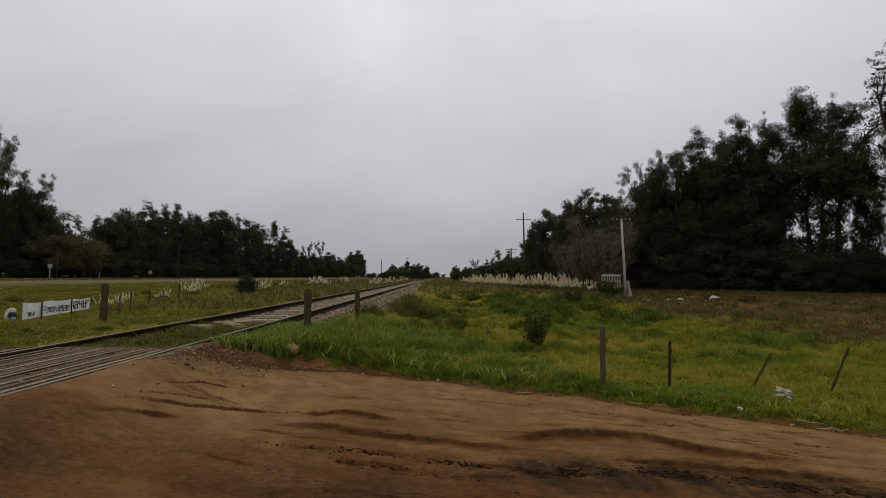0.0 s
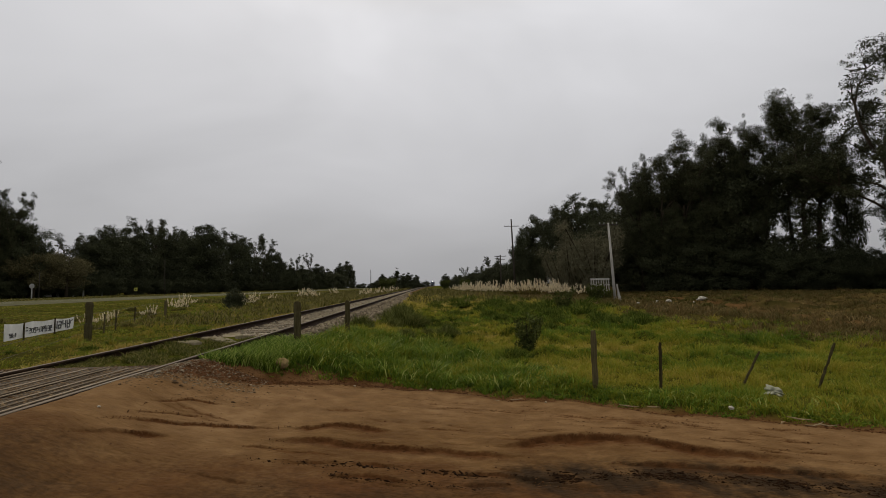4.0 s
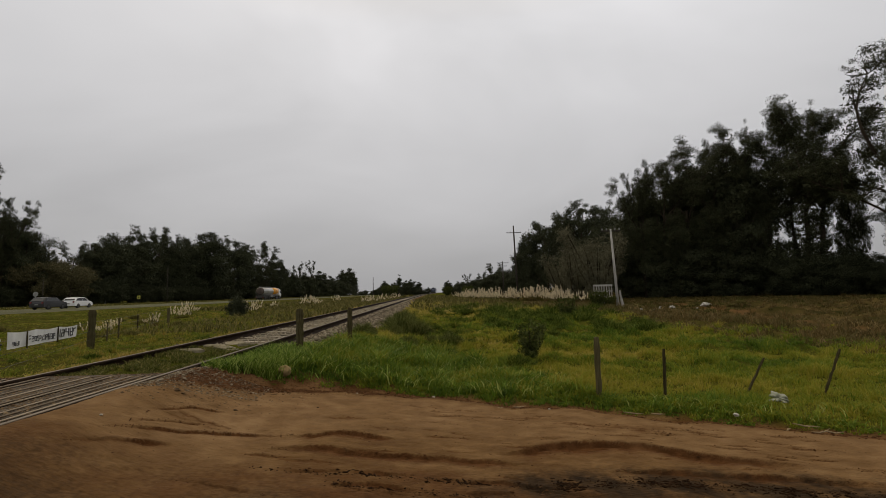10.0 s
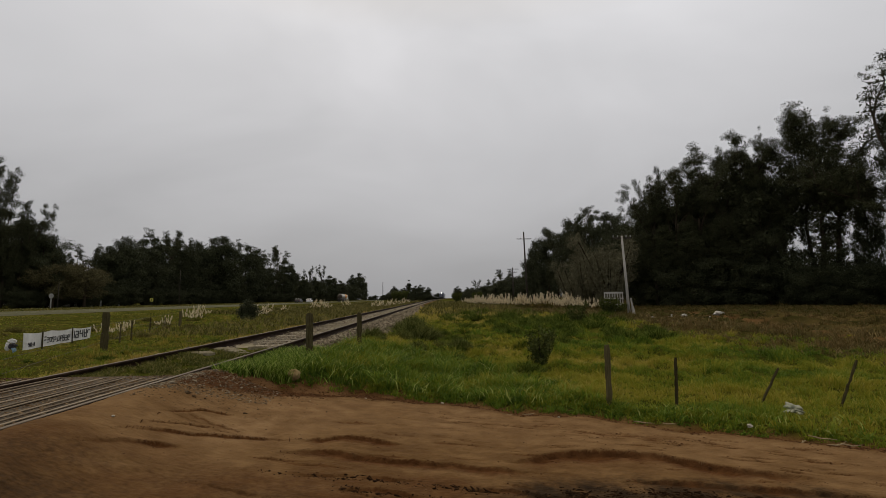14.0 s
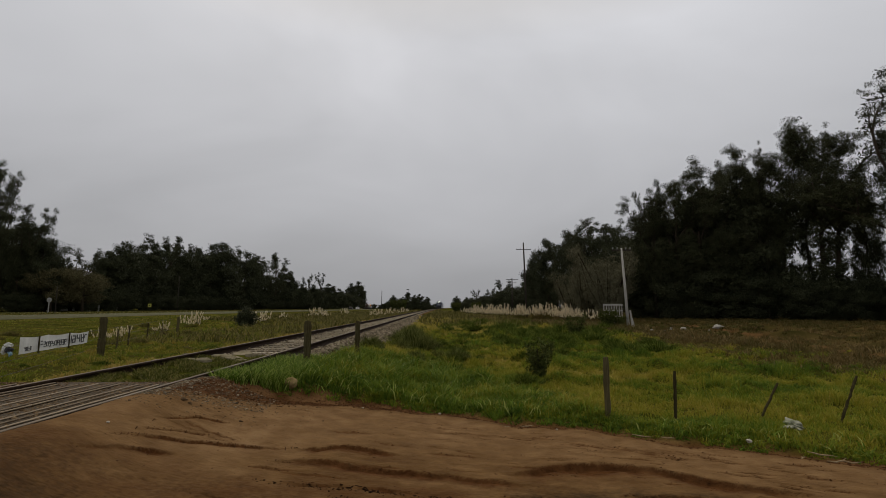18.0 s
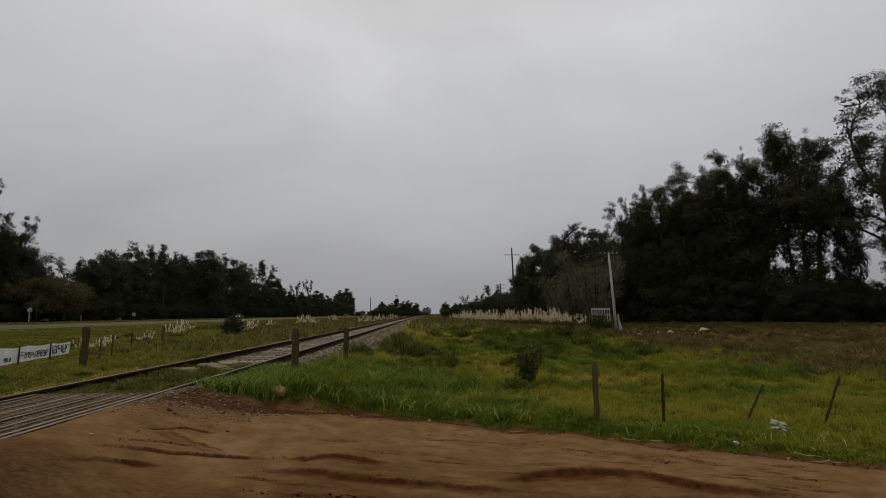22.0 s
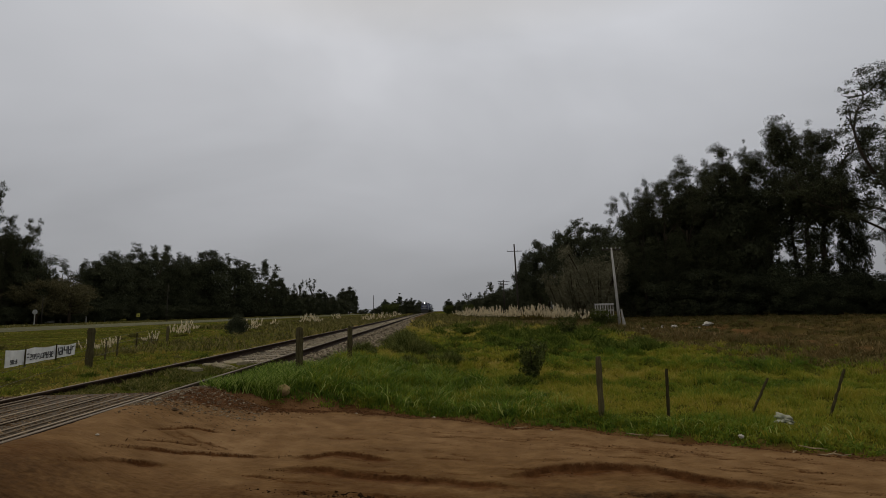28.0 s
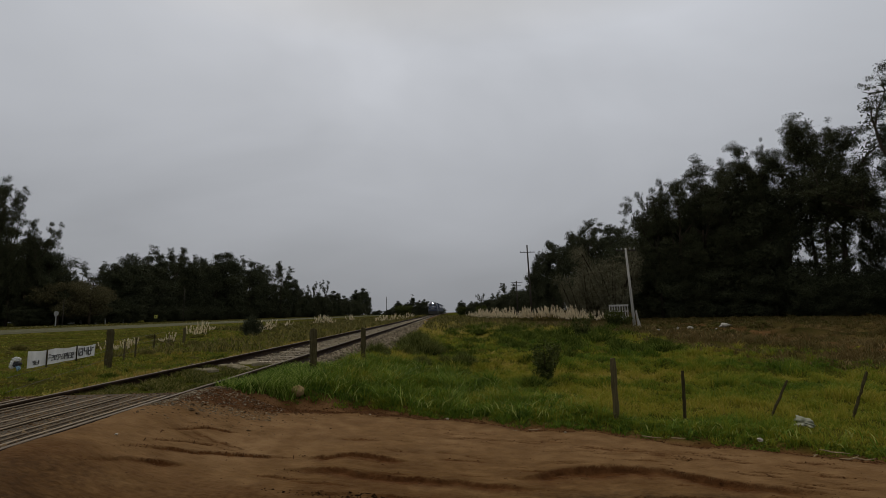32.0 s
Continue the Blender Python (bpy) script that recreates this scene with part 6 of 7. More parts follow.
# ---- posts, fences, poles ----
def post(name, label, h, rad, lean_x, lean_y, at, square=False):
    ob = thing(name, label, "fence post")
    r = np.random.default_rng(int(h * 1000) + int(abs(at[0]) * 10))
    n = 14
    pts = [(lean_x * i / (n - 1) + r.normal(0, 0.0025), lean_y * i / (n - 1) + r.normal(0, 0.0025), -0.25 + (h + 0.25) * i / (n - 1)) for i in range(n)]
    rr = [rad * r.uniform(0.9, 1.1) for _ in range(n - 1)] + [rad * 0.82]
    sh = Shape().tube(pts, rr, 16)
    for v in sh.bm.verts:
        k = (v.co.z + 0.25) / (h + 0.25)
        cx, cy = lean_x * k, lean_y * k
        a = math.atan2(v.co.y - cy, v.co.x - cx)
        q = 1 / max(abs(math.cos(a)), abs(math.sin(a))) * 0.93 if square else 1.0
        # long drying splits and a chipped top
        q *= 1 + 0.13 * noise.noise(Vector((2.2 * math.cos(a), 2.2 * math.sin(a), v.co.z * 1.6 + h * 9))) - 0.16 * max(0.0, math.sin(a * 5 + h * 40 + 1.5 * v.co.z)) ** 6
        v.co.x, v.co.y = cx + (v.co.x - cx) * q, cy + (v.co.y - cy) * q
        if k > 0.98:
            v.co.z += rad * 0.35 * noise.noise(Vector((v.co.x * 30, v.co.y * 30, h * 7)))
    part("shaft", sh, M_POST, ob)
    ob.matrix_basis = pose(*at, 0, 0, 0 if abs(lean_x) > 0.1 else r.uniform(0, 40))
    return ob


def spot(x, y):
    return (x, y, float(ground_z(x, y)))


post("fence_post", "weathered thick wooden fence post", 0.90, 0.042, 0.0, 0.0, spot(2.50, 7.24))
post("fence_post", "thin upright wooden fence post", 0.69, 0.022, 0.02, 0.0, spot(3.39, 7.04))
post("leaning_fence_post", "thin wooden fence post leaning over", 0.53, 0.017, 0.45, 0.0, spot(4.56, 7.21))
post("leaning_fence_post", "thin wooden fence post leaning over", 0.64, 0.018, 0.40, 0.0, spot(5.47, 6.84))
post("fence_post", "thin upright wooden fence post", 0.66, 0.022, 0.05, 0.0, spot(6.6, 6.7))
post("stub_post", "dark square timber post beside the track", 0.86, 0.062, 0.0, 0.0, spot(-2.42, 9.25), True)
post("stub_post", "dark square timber post beside the track", 0.84, 0.060, 0.0, 0.0, spot(-1.86, 11.6), True)
post("fence_post", "thick dark wooden corner post", 1.40, 0.10, 0.02, 0.0, spot(-12.1, 17.9), True)
post("fence_post", "dark wooden post with a brace", 1.05, 0.09, 0.03, 0.0, spot(-17.06, 32.5))
for x, y in ((-12.9, 20.0), (-13.94, 22.4), (-14.99, 25.6), (-15.9, 28.6)):
    post("fence_stake", "thin wooden fence stake", 0.85, 0.03, 0.03, 0.0, spot(x, y))


# fence wires of the western fence
wire = thing("fence_wires", "three thin rusty fence wires", "fence wire")
for z in (0.35, 0.65, 0.95):
    pts = [(-9.2, 10.5), (-10.7, 14.2), (-12.1, 17.9), (-14.6, 25.2), (-17.2, 32.5)]
    part("wire", Shape().tube([(x, y, float(ground_z(x, y)) + z) for x, y in pts], [0.004] * len(pts), 4), M_WIRE, wire)


# ---- banner on the western fence ----
def banner():
    ob = thing("banner", "long white cloth banner with black hand lettering tied to a fence", "banner")
    a, b = np.array([-9.45, 11.28]), np.array([-11.07, 15.75])
    d = (b - a) / np.linalg.norm(b - a)
    length = float(np.linalg.norm(b - a))
    nrm = np.array([-d[1], d[0]]) * -1
    nrm = nrm if nrm @ -a > 0 else -nrm
    top0, bot0, top1, bot1 = 0.94, 0.55, 0.86, 0.50

    def at(u, v, off=0.0):
        f = u / length
        sag = -0.03 * math.sin(math.pi * ((f * 3) % 1.0)) * v
        z = (bot0 + (bot1 - bot0) * f) * (1 - v) + (top0 + (top1 - top0) * f) * v + sag
        bulge = 0.02 * math.sin(u * 5) * (1 - v) + off
        p = a + d * u + nrm * bulge
        return (p[0], p[1], z)

    sh = Shape()
    nu = 36
    grid = [[[sh.bm.verts.new(at(length * i / nu, j / 4, off)) for j in range(5)] for i in range(nu + 1)] for off in (0.0, -0.006)]
    for i in range(nu):
        for j in range(4):
            for g in grid:
                sh.bm.faces.new((g[i][j], g[i + 1][j], g[i + 1][j + 1], g[i][j + 1]))
    part("cloth", sh, M_WHITE, ob)
    r = random.Random(4)
    # unreadable lettering as bars: a small word, a long thin word, and three tall signs

    def bar(u, v0, v1, w):
        one = Shape()
        q = ((u, v0), (u + w, v0), (u + w, v1), (u, v1))
        f, g = [one.bm.verts.new(at(uu, vv, 0.012)) for uu, vv in q], [one.bm.verts.new(at(uu, vv, 0.006)) for uu, vv in q]
        one.bm.faces.new(f)
        one.bm.faces.new(g)
        for i in range(4):
            one.bm.faces.new((f[i], f[(i + 1) % 4], g[(i + 1) % 4], g[i]))
        part("letter_stroke", one, M_BLACK, ob)

    def glyph(u, v0, v1, w, thick):
        """A blunt sign of two uprights and two crossbars, some left out."""
        for du, keep in ((0, 0.75), (w - thick, 0.75)):
            if r.random() < keep:
                a = r.choice((0, 0.5)) if r.random() < 0.5 else 0
                bar(u + du, v0 + (v1 - v0) * a, v1 if a else v0 + (v1 - v0) * r.choice((0.5, 1.0, 1.0)), thick)
        for f in (0.0, 0.45, 0.88):
            if r.random() < 0.62:
                bar(u + thick * 0.5, v0 + (v1 - v0) * f, v0 + (v1 - v0) * (f + 0.14), w - thick)

    for k in range(4):
        glyph(0.22 + 0.10 * k, 0.16, 0.42, 0.075, 0.02)
    for k in range(11):
        glyph(1.14 + 0.155 * k, r.uniform(0.16, 0.26), r.uniform(0.55, 0.68), 0.125, 0.026)
    for k in range(5):
        glyph(3.02 + 0.335 * k, r.uniform(0.16, 0.24), r.uniform(0.78, 0.90), 0.27, 0.058)
    for u in (1.02, 2.95):
        p = at(u, 0)
        part("tie_pole", Shape().tube([(p[0] + nrm[0] * 0.03, p[1] + nrm[1] * 0.03, p[2] - 0.05), (p[0] + nrm[0] * 0.03, p[1] + nrm[1] * 0.03, 0.92)], [0.018, 0.016], 7), M_POST, ob)


banner()
# crumpled lumps stand in for an unclear black and white shape with legs
rag = thing("rag_bundle", "crumpled white, black and blue lumps by the fence, standing in for an unclear shape", "rag")


def crumple(c, size, seed):
    """A crumpled wad."""
    sh = Shape()
    off = Vector((seed * 2.3, seed * 1.1, seed))
    for v in bmesh.ops.create_icosphere(sh.bm, subdivisions=3, radius=1)["verts"]:
        k = 1 + 0.7 * noise.fractal(v.co * 1.8 + off, 0.9, 2.0, 4)
        v.co = Vector(c) + Vector((v.co.x * size[0], v.co.y * size[1], v.co.z * size[2])) * k
    return sh


part("white_rag", crumple((0.04, 0, 0.36), (0.12, 0.06, 0.06), 1), M_WHITE, rag)
part("white_rag", crumple((-0.10, 0, 0.20), (0.06, 0.06, 0.11), 2), M_WHITE, rag)
part("blue_rag", crumple((0.10, 0, 0.10), (0.05, 0.05, 0.07), 4), M_BLUE, rag)
part("black_rag", crumple((0.06, 0, 0.22), (0.10, 0.07, 0.08), 3), M_BLACK, rag)
rag.matrix_basis = pose(-9.14, 10.6, 0.56) @ Matrix.Scale(0.7, 4)

# ---- boulder, litter ----
def lump(name, label, category, size, mat, at, seed, detail=3, flat=0.8, rough=0.12):
    bm = bmesh.new()
    bmesh.ops.create_icosphere(bm, subdivisions=detail, radius=1)
    off = Vector((seed * 3.1, seed * 1.7, 0))
    for v in bm.verts:
        k = 1 + rough * 2 * noise.fractal(v.co * 1.3 + off, 0.8, 2.0, 4)
        v.co = Vector((v.co.x * size[0], v.co.y * size[1], v.co.z * size[2] * flat)) * k
    me = bpy.data.meshes.new(name)
    bm.to_mesh(me)
    bm.free()
    ob = tagged(place(name, me, mat, smooth=True), label, category)
    ob.matrix_basis = pose(*at, 0, 0, seed * 40)
    return ob


lump("boulder", "round tan stone lying in the grass", "stone", (0.098, 0.095, 0.10), M_ROCK, (-2.16, 7.40, float(ground_z(-2.16, 7.40)) + 0.085), 1)
lump("plastic_sheet", "crumpled pale plastic sheet in the grass", "litter", (0.14, 0.08, 0.055), M_FILM, (4.72, 6.56, 0.06), 2, 4, 0.8, 0.55)
lump("white_stone", "small white stone at the road edge", "stone", (0.030, 0.024, 0.024), M_PALESTONE, (3.73, 5.95, 0.025), 3, 3, 0.8, 0.3)
for k, (x, y, s) in enumerate(((-2.8, 4.31, 0.014), (1.62, 6.72, 0.022), (0.05, 7.3, 0.03), (-1.05, 7.15, 0.02), (-2.5, 6.3, 0.018), (-3.0, 5.6, 0.025))):
    lump("pale_pebble", "small pale pebble on the dirt road", "stone", (s, s * 0.8, s * 0.7), M_STONE if k else M_PALESTONE, (x, y, float(dirt_z(x, y)) + s * 0.4), 5 + k, 2)
for x, y, a, ln in ((0.95, 6.85, 20, 0.14), (2.62, 6.35, -25, 0.24), (2.88, 6.2, -15, 0.16), (4.25, 5.50, -40, 0.26), (4.32, 5.28, -10, 0.34), (1.25, 6.9, 10, 0.2), (4.0, 5.45, 30, 0.12)):
    kink = random.Random(int(ln * 1000) + int(x * 10))
    pts = [(ln * (u - 0.5), kink.uniform(-0.07, 0.07) * ln, 0.006 + kink.uniform(0, 0.05) * ln) for u in (0, 0.22, 0.45, 0.7, 1.0)]
    st = Shape().tube(pts, [0.004, 0.0075, 0.0085, 0.006, 0.0025], 6)
    st.tube([pts[2], (pts[2][0] + 0.2 * ln, pts[2][1] + kink.choice((-1, 1)) * 0.16 * ln, pts[2][2] + 0.04 * ln)], [0.005, 0.002], 5)
    tagged(part("dry_stick", st, M_STICK, None, at=pose(x, y, float(ground_z(x, y)) + 0.06, 0, 0, a)), "pale dry stick at the road edge", "stick")
for k, (x, y, s) in enumerate(((15.6, 33.0, 0.22), (17.0, 33.5, 0.30), (19.6, 33.8, 0.42), (16.2, 33.6, 0.16), (18.3, 32.6, 0.14), (14.7, 33.2, 0.18), (17.6, 36.5, 0.15))):
    lump("rubbish_bag", "white rubbish bag dumped at the field edge", "litter", (s * 0.7, s * 0.45, s * 0.5), M_PLASTIC, (x, y, float(ground_z(x, y)) + s * 0.5), 20 + k, 3, 0.7, 0.35)
tagged(stones("road_clods", 900, lambda r, n: r.uniform(-4.0, 7.0, n), lambda r, n: r.uniform(2.6, 7.2, n), lambda x, y: np.where(y < edge_y(x) + 0.25, dirt_z(x, y), -1) + 0.002, 0.007, M_CLOD, 33), "small earth clods on the dirt road", "earth", kind="stuff")
rs_ = np.random.default_rng(39)
qx, qy = [], []
for line, width, depth in RUTS:
    lx, ly = [p[0] for p in line], [p[1] for p in line]
    n = int((lx[-1] - lx[0]) * (110 if depth > 0.03 else 60))
    u = rs_.uniform(lx[0], lx[-1], n)
    u = u[np.sin(u * 9.0 + lx[0] * 7) + 0.7 * np.sin(u * 23.0) > rs_.normal(-0.1, 0.5, n)]
    qx.append(u)
    qy.append(np.interp(u, lx, ly) + rs_.normal(-0.004, 0.012 + 0.05 * width, len(u)) - (rs_.random(len(u)) < 0.2) * rs_.uniform(0, 1.2 * width, len(u)))
qx, qy = np.concatenate(qx), np.concatenate(qy)
tagged(stones("rut_crumbs", len(qx), lambda r, n: qx, lambda r, n: qy, lambda x, y: dirt_z(x, y) + 0.001, 0.0068, M_REDCRUMB, 40), "crumbled red earth along the edges of wheel ruts", "earth", kind="stuff")
rr_ = np.random.default_rng(36)
tx = np.concatenate([1.0 + 2.6 * rr_.random(900), -1.5 + 2.4 * rr_.random(260), -0.85 + 1.3 * rr_.random(200)])
ty = np.concatenate([np.interp(tx[:900], TREAD_X, TREAD_Y) + 0.085 * np.round(rr_.normal(0, 1.0, 900)) * 0.9 + rr_.normal(0, 0.02, 900),
                     np.interp(tx[900:1160], [-1.71, -0.70, 0.15, 0.89], [4.08, 4.14, 4.12, 4.09]) + rr_.normal(0, 0.03, 260), np.interp(tx[1160:], [-0.87, -0.35, 0.37], [3.94, 3.89, 3.86]) + rr_.normal(0, 0.03, 200)])
tagged(stones("mud_clods", len(tx), lambda r, n: tx, lambda r, n: ty, lambda x, y: dirt_z(x, y) + 0.001, 0.008, M_MUD, 37), "dark wet mud clods thrown up by tyres", "mud", kind="stuff")
# tyre lugs printed along the soft edges of the upper lanes
lug = Shape()
rl = random.Random(44)
for line, width, depth in RUTS[8:11]:
    for (x0, y0), (x1, y1) in zip(line, line[1:]):
        n = max(1, int(math.hypot(x1 - x0, y1 - y0) / 0.045))
        for i in range(n):
            f = (i + rl.uniform(0.3, 0.7)) / n
            px, py = x0 + (x1 - x0) * f, y0 + (y1 - y0) * f
            if rl.random() < 0.45:
                continue
            reach = rl.uniform(0.03, 0.06)
            pts = [(px + 0.3 * k * reach, py - k * reach, float(dirt_z(np.array(px + 0.3 * k * reach), np.array(py - k * reach))) + 0.002) for k in (-0.25, 0.35, 1.0)]
            lug.tube(pts, [0.003, 0.0060, 0.002], 5)
tagged(part("tyre_lug_prints", lug, M_REDCRUMB, None), "rows of small earth ridges left by tyre lugs", "earth", kind="stuff")
# curled ridges of mud squeezed up by tyre treads
rm = random.Random(38)
ridge = Shape()
for k in range(560):
    if k < 430:
        cx = rm.uniform(1.05, 3.7)
        cy = float(np.interp(cx, TREAD_X, TREAD_Y)) + rm.gauss(0, 0.055) + 0.03 * math.sin(cx * 9)
    else:
        cx = rm.uniform(-1.25, 1.1)
        cy = float(np.interp(cx, [-1.25, -0.9, -0.15, -0.1, 0.5, 1.1], [4.06, 4.16, 4.17, 4.11, 4.14, 4.03])) + rm.gauss(0, 0.02) - (0.25 if rm.random() < 0.35 and -0.8 < cx < 0 else 0)
    if math.sin(cx * 7.3) + 0.6 * math.sin(cx * 17.9 + 1) + rm.gauss(0, 0.4) < 0.0:
        continue
    a, half, bow, w = rm.gauss(-0.15, 0.7), rm.uniform(0.008, 0.034), rm.uniform(-0.02, 0.02), rm.uniform(0.003, 0.009)
    pts = []
    for u in (-1, -0.4, 0.3, 1):
        px, py = cx + math.cos(a) * u * half - math.sin(a) * bow * (1 - u * u), cy + math.sin(a) * u * half + math.cos(a) * bow * (1 - u * u)
        pts.append((px, py, float(dirt_z(np.array(px), np.array(py))) + w * 0.5))
    ridge.tube(pts, [w * 0.5, w, w * 0.9, w * 0.3], 5, 1.0)
tagged(part("mud_ridges", ridge, M_MUD, None), "dark curled mud ridges pressed up by tyres", "mud", kind="stuff")
rr_ = np.random.default_rng(34)
cx = np.concatenate([rr_.uniform(-3.0, 8, 2400), rr_.uniform(-3.0, 0.6, 2600)])
tagged(stones("edge_clods", 5000, lambda r, n: cx, lambda r, n: edge_y(cx) + r.normal(0.04, 0.10, n) - 0.9 * np.interp(cx, STRIP_X, STRIP_W) * r.random(n) ** 1.3, lambda x, y: np.maximum(dirt_z(x, y), ground_z(x, y)) + 0.003, 0.0125, M_REDCRUMB, 35), "crumbled red earth along the road edge", "earth", kind="stuff")


# ---- poles and signs ----
def pole(name, label, x, y, h, rad, mat, lean=(0, 0), arms=(), braces=False):
    ob = thing(name, label, "utility pole")
    part("shaft", Shape().tube([(0, 0, -0.4), (lean[0] * 0.5, lean[1] * 0.5, h * 0.5), (lean[0], lean[1], h)], [rad * 1.25, rad, rad * 0.75], 9), mat, ob, smooth=True)
    for z, w in arms:
        f = z / h
        arm = part("cross_arm", Shape().box((lean[0] * f, lean[1] * f, z), (w, 0.1, 0.1), bevel=0.01), M_DARKPOLE, ob)
        for s in (-0.9, -0.45, 0.45, 0.9):
            part("insulator", Shape().tube([(lean[0] * f + s * w / 2, 0, z + 0.05), (lean[0] * f + s * w / 2, 0, z + 0.2)], [0.035, 0.05], 6), M_SIGNGREY, arm)
    if braces:
        part("base_stub", Shape().tube([(0.35, 0, -0.3), (0.16, 0, 1.5)], [0.09, 0.07], 7), mat, ob)
        part("base_stub", Shape().tube([(0.6, 0.1, -0.3), (0.3, 0.05, 0.9)], [0.06, 0.05], 7), mat, ob)
    ob.matrix_basis = pose(x, y, float(ground_z(x, y)))
    return ob


pole("concrete_pole", "pale slightly leaning concrete utility pole", 14.7, 37.2, 6.3, 0.098, M_POLE, (-0.30, 0), ((6.15, 1.5),), True)
pole("utility_pole", "tall dark timber utility pole with a cross-arm", 15.6, 84, 12.95, 0.15, M_DARKPOLE, (-0.35, 0), ((11.7, 2.6),))
pole("utility_pole", "dark timber utility pole with two cross-arms", 19.1, 122, 8.9, 0.16, M_DARKPOLE, (0, 0), ((8.5, 3.0), (7.7, 2.2)))
pole("utility_pole", "distant dark timber utility pole", 19.0, 230, 8.5, 0.16, M_DARKPOLE, (0, 0), ((8.2, 2.6),))
pole("utility_pole", "distant slender dark timber pole", -25.8, 230, 9.4, 0.16, M_DARKPOLE)
pole("roadside_pole", "thin dark roadside pole by the highway", -57.0, 108, 8.0, 0.065, M_DARKPOLE)
pole("roadside_pole", "thin dark roadside pole by the highway", -73.5, 95, 5.2, 0.065, M_DARKPOLE)
gate = thing("white_gate", "low white lattice gate beside a concrete pole", "gate")
for z in (0.9, 1.35, 1.8):
    part("rail", Shape().box((0, 0, z), (1.5, 0.05, 0.09 if z < 1.7 else 0.14), bevel=0.01), M_POLE, gate)
for k in range(8):
    part("slat", Shape().box((-0.7 + 0.2 * k, 0.03, 0.95), (0.06, 0.03, 1.7), bevel=0.005), M_POLE, gate)
gate.matrix_basis = pose(13.7, 37.6, float(ground_z(13.7, 37.6)))
sign = thing("round_road_sign", "round pale road sign on a post seen from behind", "road sign")
part("sign_post", Shape().tube([(0, 0, -0.2), (0, 0, 2.0)], [0.09, 0.09], 8), M_SIGNGREY, sign)
part("sign_plate", Shape().tube([(0, -0.03, 2.35), (0, 0.03, 2.35)], [0.44, 0.44], 20), M_SIGNGREY, sign)
sign.matrix_basis = pose(-70.9, 90, float(ground_z(-71, 90)))
ysign = thing("yellow_road_sign", "small yellow road sign with a dark mark on a post", "road sign")
part("sign_post", Shape().tube([(0, 0, -0.2), (0, 0, 1.2)], [0.06, 0.06], 6), M_DARKPOLE, ysign)
part("sign_plate", Shape().box((0, 0, 1.7), (1.0, 0.05, 1.0), bevel=0.03), M_YELLOW, ysign)
part("sign_mark", Shape().box((0, -0.035, 1.7), (0.3, 0.02, 0.4)), M_BLACK, ysign)
ysign.matrix_basis = pose(-85.9, 147, float(ground_z(-85.9, 147)))
for x, y, h in ((-90, 131, 1.6), (-91, 140, 1.5), (-90.5, 128, 1.4)):
    st = thing("marker_post", "short white marker post beside the highway", "marker post")
    part("shaft", Shape().box((0, 0, h / 2), (0.3, 0.2, h), bevel=0.02), M_SIGNGREY, st)
    st.matrix_basis = pose(x, y, float(ground_z(x, y)))
house = thing("house", "low pale house half hidden behind the roadside trees", "house")
part("wall", Shape().box((0, 0, 1.6), (9, 6, 3.2)), M_WALL, house)
part("roof", Shape().extrude([(-3.4, 3.2), (3.4, 3.2), (0, 4.6)], -4.8, 4.8), M_CHASSIS, house)
for s in (-2.5, 1.0, 3.2):
    w = part("window", Shape().box((s, -3.02, 1.7), (1.1, 0.08, 1.1)), M_GLASS, house)
house.matrix_basis = pose(-106, 142, float(ground_z(-106, 142)))


# ---- vehicles ----
def wheel(parent, x, y, r, w, rim=M_RIM):
    s = 1 if x > 0 else -1
    ty = Shape().tube([(-w / 2, 0, 0), (-w / 2 + 0.03, 0, 0), (w / 2 - 0.03, 0, 0), (w / 2, 0, 0)], [r * 0.9, r, r, r * 0.9], 20)
    t = part("tyre", ty, M_TYRE, parent, at=pose(x, y, r))
    part("rim", Shape().tube([(s * (w / 2 - 0.02), 0, 0), (s * (w / 2 + 0.012), 0, 0)], [r * 0.6, r * 0.52], 14), rim, t)
    return t


